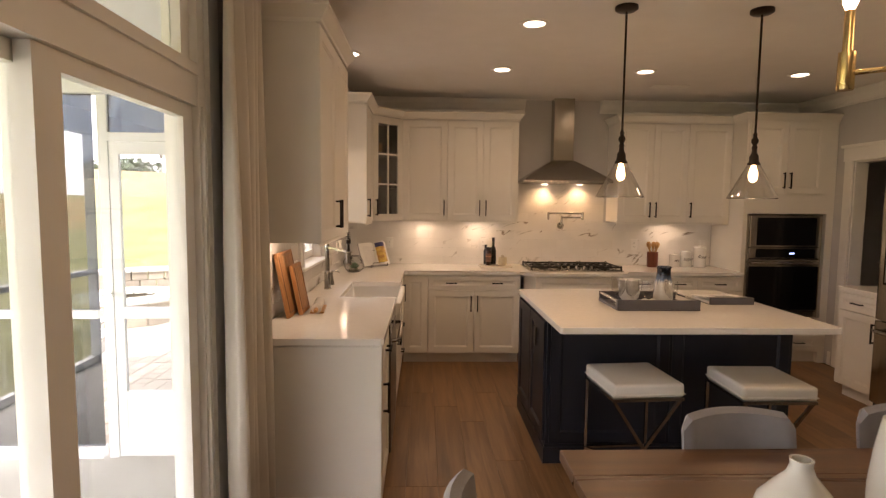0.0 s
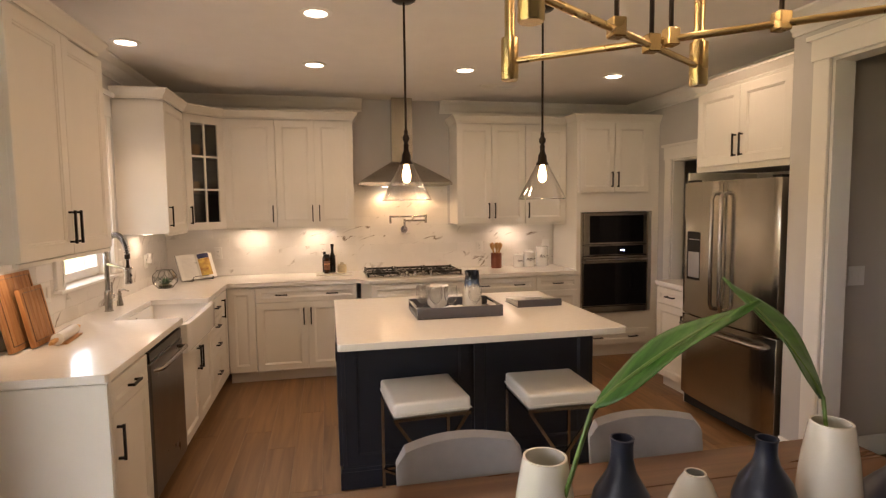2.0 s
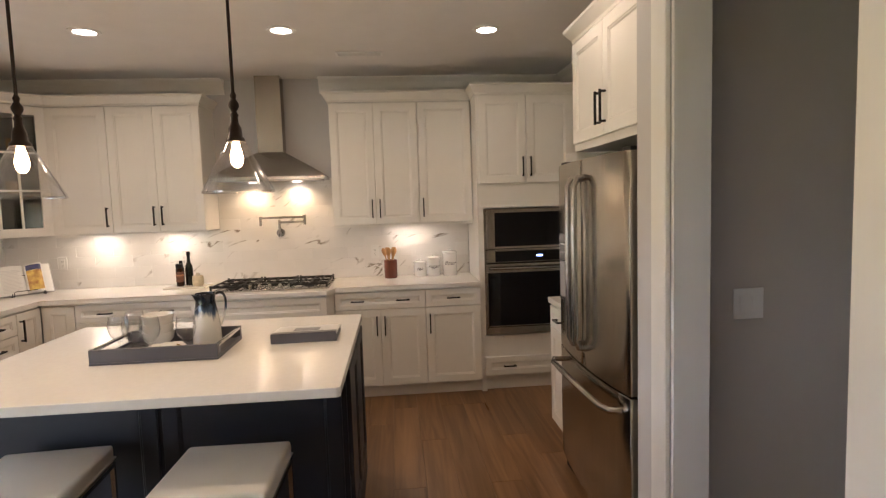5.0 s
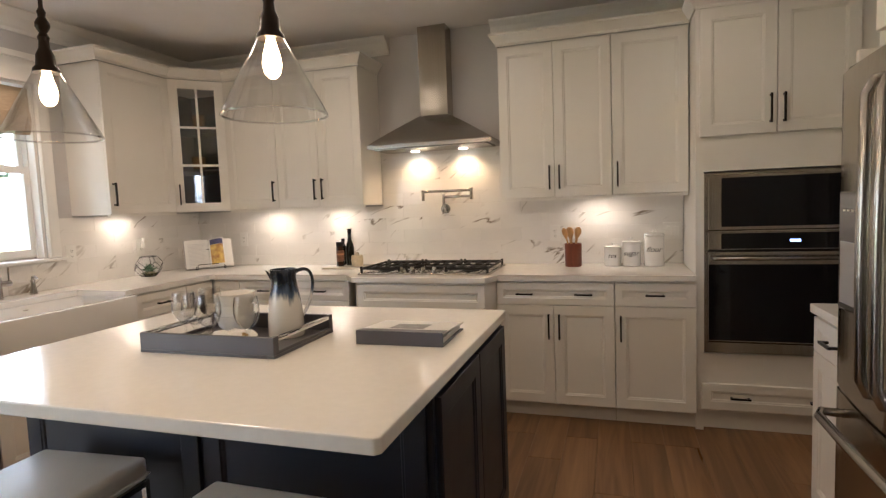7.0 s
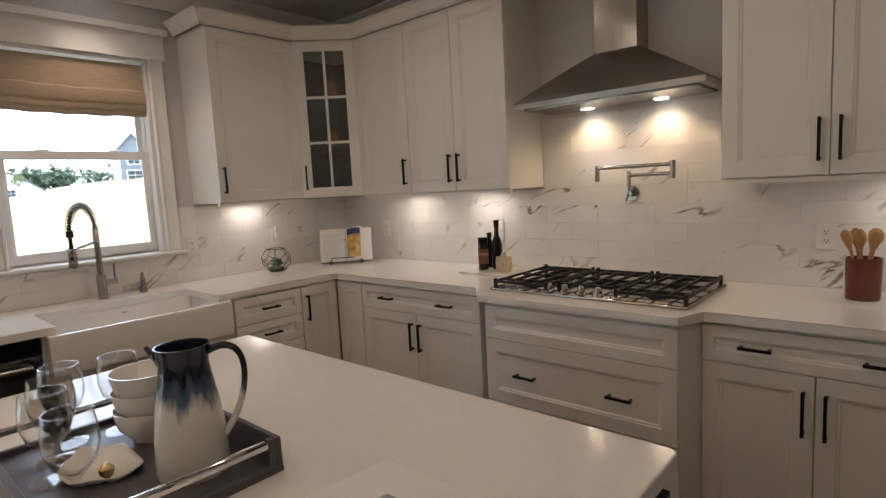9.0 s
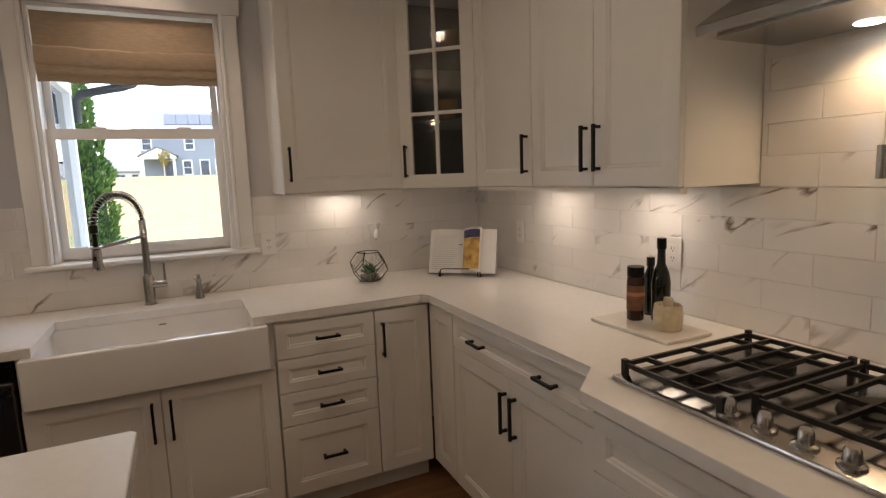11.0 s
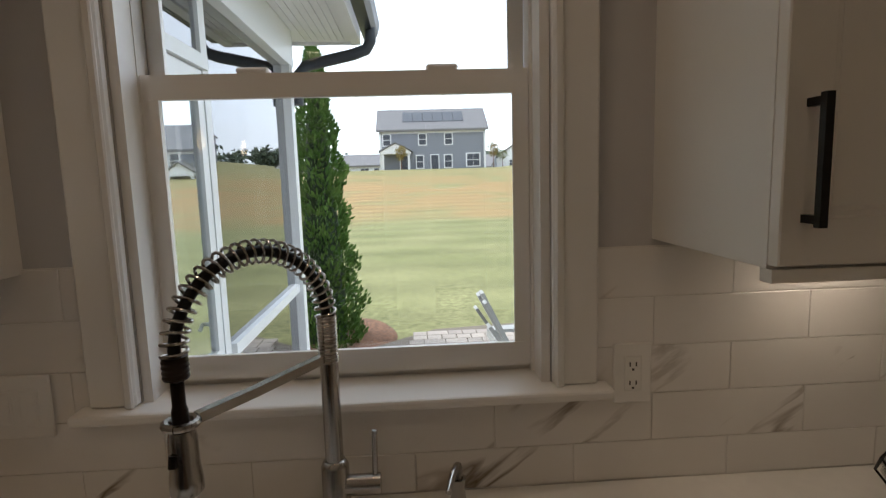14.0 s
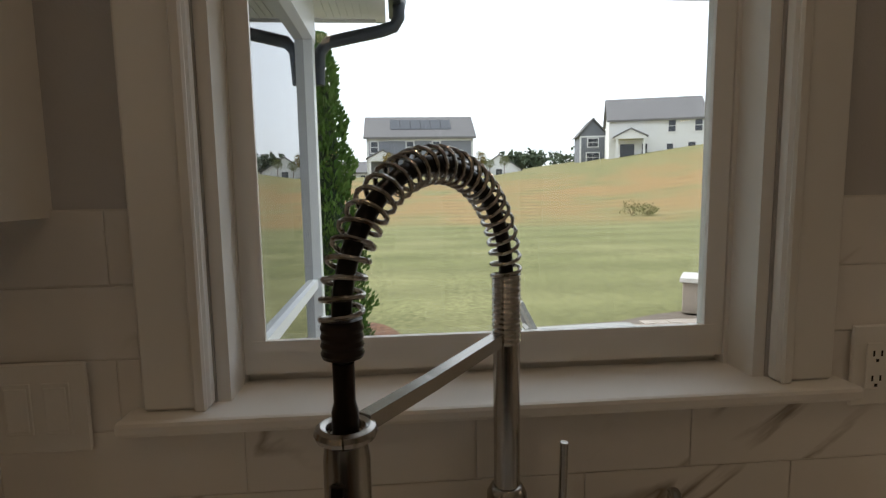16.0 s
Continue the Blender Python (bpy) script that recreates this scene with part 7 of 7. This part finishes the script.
fp = thing("fire_pit", pose(-3.8, 8.05, PAT), "round stone fire pit with a pale cap ring", "fire pit")
ring_wall(fp, 0.42, 0.66, 0, 2 * math.pi, 16, (0.15, 0.15), True)
part("ash", lathe([(0, 0.12), (0.41, 0.12), (0.42, 0.0)], 24), DARKGAP, fp)
sw = thing("seat_wall", pose(CX, CY, PAT), "curved tan stone seat wall round the patio", "garden wall")
ring_wall(sw, CR - 0.12, CR + 0.13, radians(30), radians(183), 24, (0.14, 0.14, 0.14), True)
pl = solid("wall_pillar", box(-0.2, 0.2, -0.2, 0.2, 0, 0.36, 0.01), STONE, "square stone pillar at the end of the seat wall", "pillar", m=pose(CX + CR * math.cos(radians(193)), CY + CR * math.sin(radians(193)) + 0.24, PAT, 0, 0, 57))
part("cap_stone", box(-0.23, 0.23, -0.23, 0.23, 0.361, 0.42, 0.008), CAPST, pl)

# patio pavers
PAVER = mat("tan_concrete_paver", (0.36, 0.31, 0.26), 0.88, var=0.10, scale=5, bump=0.35, bscale=110, piece=0.16)


def on_patio(x, y):
    if math.hypot(x - CX, y - CY) < CR - 0.16:
        return True
    return -4.40 - 0.85 * sstep((y - 3.7) / 0.8) - 0.25 * sstep((y - 5.0) / 2.2) < x < -0.66 and 3.66 < y < 8.2


bed = structure("patio", prism([(-5.55, 6.6), (-5.30, 4.6), (-4.50, 3.70), (-4.45, 3.64), (-0.65, 3.64), (-0.65, 8.2), (-1.1, 9.0)] + [(CX + (CR + 0.1) * math.cos(radians(a)), CY + (CR + 0.1) * math.sin(radians(a))) for a in range(30, 206, 10)], -0.30, PAT - 0.018), mat("paver_joint_sand", (0.16, 0.13, 0.10), 0.95, bump=0.3), "paved patio of tan concrete pavers", "patio")
paver_me = []
for w in (0.15, 0.22):
    paver_me.append(mesh_of("paver", box(0.003, 0.147, 0.003, w - 0.003, -0.05, 0.0, 0.007), PAVER))
rg = random.Random(8)
rest = bmesh.new()
count = 0
x = -0.82
while x > -6.0:
    y = 3.66 + rg.choice((0.0, 0.04, 0.08, 0.11))
    while y < 10.6:
        k = rg.choice((0, 0, 1))
        w = (0.15, 0.22)[k]
        if on_patio(x, y) and on_patio(x + 0.15, y + w):
            if count < 295 and x < -2.3 and y < 6.4:
                part("paver", paver_me[k], PAVER, bed, m=pose(x, y, PAT + rg.uniform(-0.002, 0.002)))
                count += 1
            else:
                bx(rest, x + 0.004, x + 0.146, y + 0.004, y + w - 0.004, PAT - 0.05, PAT + rg.uniform(-0.002, 0.002))
        y += w
    x -= 0.15
tagged(part("far_pavers", rest, PAVER, bed), kind="stuff")

# houses on the slope
ROOF = mat("grey_roof_shingle", (0.17, 0.165, 0.165), 0.95, var=0.15, scale=3, bump=0.3, bscale=30)
WINDARK = mat("far_window_glass", (0.03, 0.035, 0.045), 0.12, bump=0)
SOLAR = mat("solar_panel", (0.035, 0.04, 0.05), 0.25, var=0.1, bump=0)


def house(x, y, rz, w, d, eave, ridge, colour, label, wins, porch=None, doors=(), solar=False, gable_front=False, z=None):
    """A house whose front lies along its x axis at y = 0 and looks to -y."""
    h = thing("house", pose(x, y, land(x, y) - 0.1 if z is None else z, 0, 0, rz), label, "house", "houses on the slope")
    body = mat("house_siding", colour, 0.75, var=0.04, scale=0.6, bump=0.25, bscale=6)
    if gable_front:
        part("wall", rings_mesh([[(0, yy, 0), (w, yy, 0), (w, yy, eave), (w / 2, yy, ridge), (0, yy, eave)] for yy in (0, d)]), body, h)
        r = [[(-0.35, yy, eave - 0.25), (w / 2, yy, ridge + 0.05), (w + 0.35, yy, eave - 0.25), (w + 0.35, yy, eave), (w / 2, yy, ridge + 0.35), (-0.35, yy, eave)] for yy in (-0.35, d + 0.35)]
    else:
        part("wall", rings_mesh([[(xx, 0, 0), (xx, d, 0), (xx, d, eave), (xx, d / 2, ridge), (xx, 0, eave)] for xx in (0, w)]), body, h)
        r = [[(xx, -0.45, eave - 0.22), (xx, d / 2, ridge + 0.05), (xx, d + 0.45, eave - 0.22), (xx, d + 0.45, eave + 0.05), (xx, d / 2, ridge + 0.35), (xx, -0.45, eave + 0.05)] for xx in (-0.4, w + 0.4)]
    roof = part("roof", rings_mesh(r), ROOF, h)
    part("trim_board", boxes((-0.05, 0.22, -0.06, -0.005, 0, eave - 0.25), (w - 0.22, w + 0.05, -0.06, -0.005, 0, eave - 0.25), (0, w, -0.06, -0.005, eave - 0.45, eave - 0.2)), SIDING, h)
    for cx, cz, ww, wh in wins:
        wd = part("window", boxes((cx - ww / 2 - 0.14, cx + ww / 2 + 0.14, -0.09, -0.004, cz - wh / 2 - 0.14, cz + wh / 2 + 0.14)), SIDING, h)
        for sgn in ((-1, 1) if ww > 1.3 else (0,)):
            pwid = ww / 2 - 0.05 if sgn else ww
            px = cx + sgn * ww / 4
            for z0, z1 in ((cz - wh / 2, cz - 0.04), (cz + 0.04, cz + wh / 2)):
                part("pane", boxes((px - pwid / 2, px + pwid / 2, -0.12, -0.092, z0, z1)), WINDARK, wd)
    for cx, ww, wh in doors:
        dr = part("door", boxes((cx - ww / 2 - 0.12, cx + ww / 2 + 0.12, -0.09, -0.004, 0, wh + 0.12)), SIDING, h)
        part("pane", boxes((cx - ww / 2, cx + ww / 2, -0.12, -0.092, 0.1, wh)), WINDARK, dr)
    if porch:
        p0, p1, pd_, ph = porch
        po = part("porch_gable", rings_mesh([[(p0 - 0.3, yy, ph), (p1 + 0.3, yy, ph), (p1 + 0.3, yy, ph + 0.25), ((p0 + p1) / 2, yy, ph + 1.25), (p0 - 0.3, yy, ph + 0.25)] for yy in (-pd_ - 0.2, -0.005)]), SIDING, h)
        part("porch_roof", rings_mesh([[(p0 - 0.5, yy, ph + 0.22), ((p0 + p1) / 2, yy, ph + 1.30), (p1 + 0.5, yy, ph + 0.22), (p1 + 0.5, yy, ph + 0.36), ((p0 + p1) / 2, yy, ph + 1.46), (p0 - 0.5, yy, ph + 0.36)] for yy in (-pd_ - 0.4, -0.006)]), ROOF, po)
        for px in (p0, p1):
            part("post", boxes((px - 0.14, px + 0.14, -pd_ - 0.1, -pd_ + 0.18, 0, ph)), SIDING, po)
    if solar:
        k = (ridge - eave) / (d / 2)
        for c in range(6):
            x0 = w * 0.22 + c * w * 0.098
            a, b = 0.28 * d / 2 - 0.0, 0.80 * d / 2
            part("solar_panel", rings_mesh([[(xx, yy, eave + 0.34 + k * yy), (xx, yy, eave + 0.42 + k * yy)] + [(xx, y2, eave + 0.42 + k * y2), (xx, y2, eave + 0.34 + k * y2)] for xx in (x0, x0 + w * 0.092) for yy, y2 in ((a, b),)]), SOLAR, roof)
    return h


# local x runs towards +y and the front looks to +x after a quarter turn
house(-70, 0.6, 90, 13.4, 9.0, 5.3, 8.0, (0.20, 0.21, 0.235), "two-storey grey house with white windows and solar panels", [(0.9, 4.1, 0.85, 1.3), (5.4, 4.1, 0.85, 1.3), (8.7, 4.1, 0.85, 1.3), (5.0, 1.3, 0.8, 1.5), (8.6, 1.3, 0.85, 1.5), (11.8, 1.4, 1.6, 1.5)], (0.4, 3.6, 2.0, 2.3), [(3.0, 0.9, 2.1), (6.9, 0.9, 2.1)], True, z=2.1)
house(-58, -22.5, 90, 13.0, 9.0, 5.0, 7.6, (0.22, 0.23, 0.25), "grey two-storey house beyond the porch screens", [(1.5, 3.9, 0.85, 1.3), (2.7, 3.9, 0.85, 1.3), (6.0, 3.9, 0.85, 1.3), (7.2, 3.9, 0.85, 1.3), (10.2, 3.9, 0.85, 1.3), (11.4, 3.9, 0.85, 1.3), (6.4, 1.3, 1.9, 1.5), (10.8, 1.3, 1.9, 1.5)], (2.6, 5.0, 1.8, 2.3), [(3.8, 0.9, 2.1)], z=0.0)
house(-75.8, 34.2, 72, 12.5, 9.5, 5.4, 8.6, (0.72, 0.72, 0.71), "two-storey white house on top of the slope", [(8.2, 4.4, 0.9, 1.5), (11.6, 4.4, 0.9, 1.5), (8.0, 1.2, 0.8, 1.6), (10.8, 1.4, 0.9, 1.5), (4.7, 1.2, 0.7, 1.8)], (0.9, 4.4, 2.2, 2.7), [(2.4, 1.9, 2.1)])
house(-89.5, 34.6, 78, 4.2, 8.0, 4.6, 7.0, (0.16, 0.17, 0.19), "small grey house beside the white house", [(2.1, 3.3, 1.6, 1.3), (2.1, 0.9, 2.0, 1.4)], gable_front=True)
house(-120, 22.0, 80, 9.5, 12.0, 2.4, 5.6, (0.74, 0.74, 0.73), "far white gabled house behind the slope", [(4.7, 2.0, 1.4, 1.2)], gable_front=True, z=2.0)
house(-115, 14.5, 70, 6.5, 12.0, 2.2, 4.6, (0.30, 0.32, 0.35), "far grey house behind the slope", [(2.2, 1.4, 0.9, 1.2), (4.8, 1.4, 0.9, 1.2)], z=1.0)
house(-95, -8.5, 90, 8.0, 9.0, 2.7, 4.4, (0.66, 0.67, 0.68), "far white low house beside the grey one", [(5.0, 1.6, 1.4, 1.2), (7.0, 1.6, 0.8, 1.2)], z=1.0)
house(-52, 45.0, 55, 12.0, 9.0, 5.3, 8.0, (0.70, 0.71, 0.72), "white house on the far hill", [(2.5, 4.1, 0.9, 1.4), (6.0, 4.1, 0.9, 1.4), (9.5, 4.1, 0.9, 1.4), (3.5, 1.4, 0.9, 1.4), (8.0, 1.4, 1.6, 1.4)])
house(-34, 74.0, 25, 12.0, 9.0, 3.3, 5.8, (0.68, 0.69, 0.71), "pale house on the far hill", [(2.5, 1.9, 0.9, 1.4), (6.0, 1.9, 1.6, 1.4), (9.5, 1.9, 0.9, 1.4)])
house(-17, 80.0, 12, 13.0, 9.0, 3.3, 5.8, (0.62, 0.63, 0.66), "grey house on the far hill", [(2.5, 1.9, 0.9, 1.4), (6.0, 1.9, 1.6, 1.4), (10.0, 1.9, 0.9, 1.4)])


# trees and shrubs
def leaf_cloud(rg, n, centre, rad, size):
    vs, fs = [], []
    for k in range(n):
        v = Vector((rg.gauss(0, 1), rg.gauss(0, 1), rg.gauss(0, 1))).normalized() * (0.45 + 0.55 * rg.random())
        c = Vector(centre) + Vector((v.x * rad[0], v.y * rad[1], v.z * rad[2])) * (1 + 0.25 * noise.noise(v * 2.3))
        a = Vector((rg.uniform(-1, 1), rg.uniform(-1, 1), rg.uniform(-1, 1))).normalized()
        b = a.cross(Vector((rg.uniform(-1, 1), rg.uniform(-1, 1), rg.uniform(-1, 1)))).normalized()
        s = size * rg.uniform(0.6, 1.3)
        i = len(vs)
        vs += [c - a * s, c + b * s * 0.5, c + a * s, c - b * s * 0.5]
        fs.append((i, i + 1, i + 2, i + 3))
    return vs, fs


def cloud_mesh(name, clouds, material):
    vs, fs = [], []
    for v, f in clouds:
        o = len(vs)
        vs += v
        fs += [tuple(i + o for i in q) for q in f]
    me = bpy.data.meshes.new(name)
    me.from_pydata(vs, [], fs)
    me.materials.append(material)
    return me


YEL = mat("yellowing_leaves", (0.16, 0.13, 0.025), 0.8, var=0.0, scale=2, bump=0, c2=(0.28, 0.20, 0.04), spec=0.2)
GRN = mat("tree_leaves", (0.060, 0.085, 0.050), 0.85, var=0.0, scale=0.8, bump=0, c2=(0.11, 0.13, 0.085), spec=0.15)
SHR = mat("shrub_leaves", (0.10, 0.13, 0.04), 0.85, var=0.0, scale=3, bump=0, c2=(0.19, 0.20, 0.08), spec=0.2)
rg = random.Random(21)
for x, y, hgt, r, m_, lab in ((-66.5, 3.3, 2.6, 0.75, YEL, "young yellowing tree beside a grey house"), (-68.5, 14.8, 2.9, 0.75, YEL, "young yellowing tree beside a grey house"), (-88, 19.2, 2.6, 0.9, SHR, "sparse young tree on the slope"), (-88, 21.6, 2.8, 0.9, SHR, "sparse young tree on the slope")):
    z = land(x, y)
    t = thing("young_tree", pose(x, y, z), lab, "tree", "young trees")
    part("trunk", tube([(0, 0, 0), (0.03, 0, hgt * 0.5), (0, 0.05, hgt)], [0.06, 0.045, 0.02], 7), WALNUT, t)
    for k in range(5):
        a = k * 1.26
        part("limb", tube([(0.02, 0, hgt * (0.42 + 0.06 * k)), (math.cos(a) * r * 0.7, math.sin(a) * r * 0.7, hgt * (0.62 + 0.06 * k))], [0.025, 0.008], 5), WALNUT, t)
    part("crown", cloud_mesh("crown", [leaf_cloud(rg, 420, (0, 0, hgt * 0.78), (r, r, hgt * 0.36), 0.11)], m_), m_, t)
for x, y, r in ((-24.0, 14.85, 0.55), (-23.7, 15.5, 0.42)):
    s = thing("shrub", pose(x, y, land(x, y)), "small wild shrub at the foot of the slope", "shrub", "wild shrubs")
    part("crown", cloud_mesh("crown", [leaf_cloud(rg, 260, (0, 0, r * 0.6), (r * 1.15, r * 1.15, r * 0.8), 0.05)], SHR), SHR, s)
    for k in range(4):
        part("stalk", tube([(0, 0, 0), (0.3 * math.cos(k * 1.6), 0.3 * math.sin(k * 1.6), r)], [0.012, 0.004], 5), WALNUT, s)
woods = []
for k in range(260):
    a = radians(rg.uniform(92, 222))
    d = rg.uniform(150, 190)
    x, y = d * math.cos(a), d * math.sin(a)
    hgt = rg.uniform(4, 6.5)
    woods.append(leaf_cloud(rg, 90, (x, y, land(x, y) + hgt * 0.45), (3.2, 3.2, hgt * 0.55), 0.8))
tagged(new("far_woods", cloud_mesh("far_woods", woods, GRN)), "dark green line of distant woods", "woods", kind="stuff")


# ---- pieces: wall tiles and floor planks ----
TL, TH, JT = 0.305, 0.0945, 0.0018
TILE_MESH = {}


def tile_mesh(w, h):
    key = (round(w, 3), round(h, 3))
    if key not in TILE_MESH:
        e = 0.0012
        TILE_MESH[key] = mesh_of("tile", rings_mesh([rect(0, w, 0, h, 0), rect(0, w, 0, h, -0.0022), rect(e, w - e, e, h - e, -0.0028)]), TILE)
    return TILE_MESH[key]


def tile_field(wall, at, x0, x1, z0, z1, start, holes=(), base=None):
    """Running-bond tiles on the wall face given by at(); holes: (x0, x1, z0, z1) left free."""
    r = 0
    z = 0.9005 - TH if base is None else base
    while z < z1 - 0.004:
        a = start - (TL / 2 if r % 2 else 0)
        lo, hi = max(z, z0) + JT / 2, min(z + TH, z1) - JT / 2
        while a < x1:
            spans = [(max(a, x0) + JT / 2, min(a + TL, x1) - JT / 2)]
            for hx0, hx1, hz0, hz1 in holes:
                if hi > hz0 + 0.004 and lo < hz1 - 0.004:
                    spans = [s for q in spans for s in ((q[0], min(q[1], hx0 - JT)), (max(q[0], hx1 + JT), q[1]))]
            for s0, s1 in spans:
                if s1 - s0 > 0.012 and hi - lo > 0.006:
                    part("tile", tile_mesh(s1 - s0, hi - lo), TILE, wall, m=wall.matrix_world.inverted() @ at(s0, lo + random.uniform(-0.0002, 0.0002)))
            a += TL
        z += TH
        r += 1


part("grout", boxes((WEST + 0.002, 4.4 - 0.912, NORTH - 0.0045, NORTH - 0.001, 0.900, 1.374), (1.312, 2.298, NORTH - 0.0045, NORTH - 0.001, 1.3745, 1.80)), GROUT, wall_north)
part("grout", boxes((WEST + 0.001, WEST + 0.0045, 2.80, WIN_Y0 - 0.084, 0.90, 1.374), (WEST + 0.001, WEST + 0.0045, WIN_Y0 - 0.084, WIN_Y1 + 0.084, 0.90, WIN_Z0 - 0.022), (WEST + 0.001, WEST + 0.0045, WIN_Y1 + 0.084, NORTH - 0.006, 0.90, 1.374)), GROUT, wall_west)
tile_field(wall_north, lambda s, z: pose(s, NORTH - 0.004, z), WEST + 0.012, 3.487, 0.9155, 1.374, -0.50)
tile_field(wall_north, lambda s, z: pose(s, NORTH - 0.004, z), 1.313, 2.297, 1.3745, 1.755, 1.18, base=1.373)
tile_field(wall_west, lambda s, z: pose(WEST + 0.004, s, z, 0, 0, 90), 2.80, NORTH - 0.012, 0.9155, 1.374, 2.42, [(WIN_Y0 - 0.084, WIN_Y1 + 0.084, WIN_Z0 - 0.022, 2.0)])

PW = 0.178
PL_MESH = {}


def plank(x, y, ln_):
    key = round(ln_, 2)
    if key not in PL_MESH:
        e = 0.0012
        w, h = PW - 0.0006, ln_ - 0.0006
        b = rings_mesh([[(0, 0, -0.012), (h, 0, -0.012), (h, w, -0.012), (0, w, -0.012)], [(0, 0, -0.0012), (h, 0, -0.0012), (h, w, -0.0012), (0, w, -0.0012)], [(e, e, 0), (h - e, e, 0), (h - e, w - e, 0), (e, w - e, 0)]])
        PL_MESH[key] = mesh_of("plank", b, PLANK)
    part("plank", PL_MESH[key], PLANK, floor, m=pose(x + PW, y, 0, 0, 0, 90))


rng = random.Random(5)
k = 0
x = -0.615
while x < 6.1:
    y = -0.2 - rng.choice((0.0, 0.3, 0.6, 0.9))
    top = 6.02 if x < 4.3 else 3.0
    while y < top:
        ln_ = rng.choice((0.9, 1.2, 1.2, 1.5, 1.5))
        ln_ = min(ln_, max(0.1, round(top - y, 2)))
        plank(x, y, ln_)
        y += ln_
    x += PW
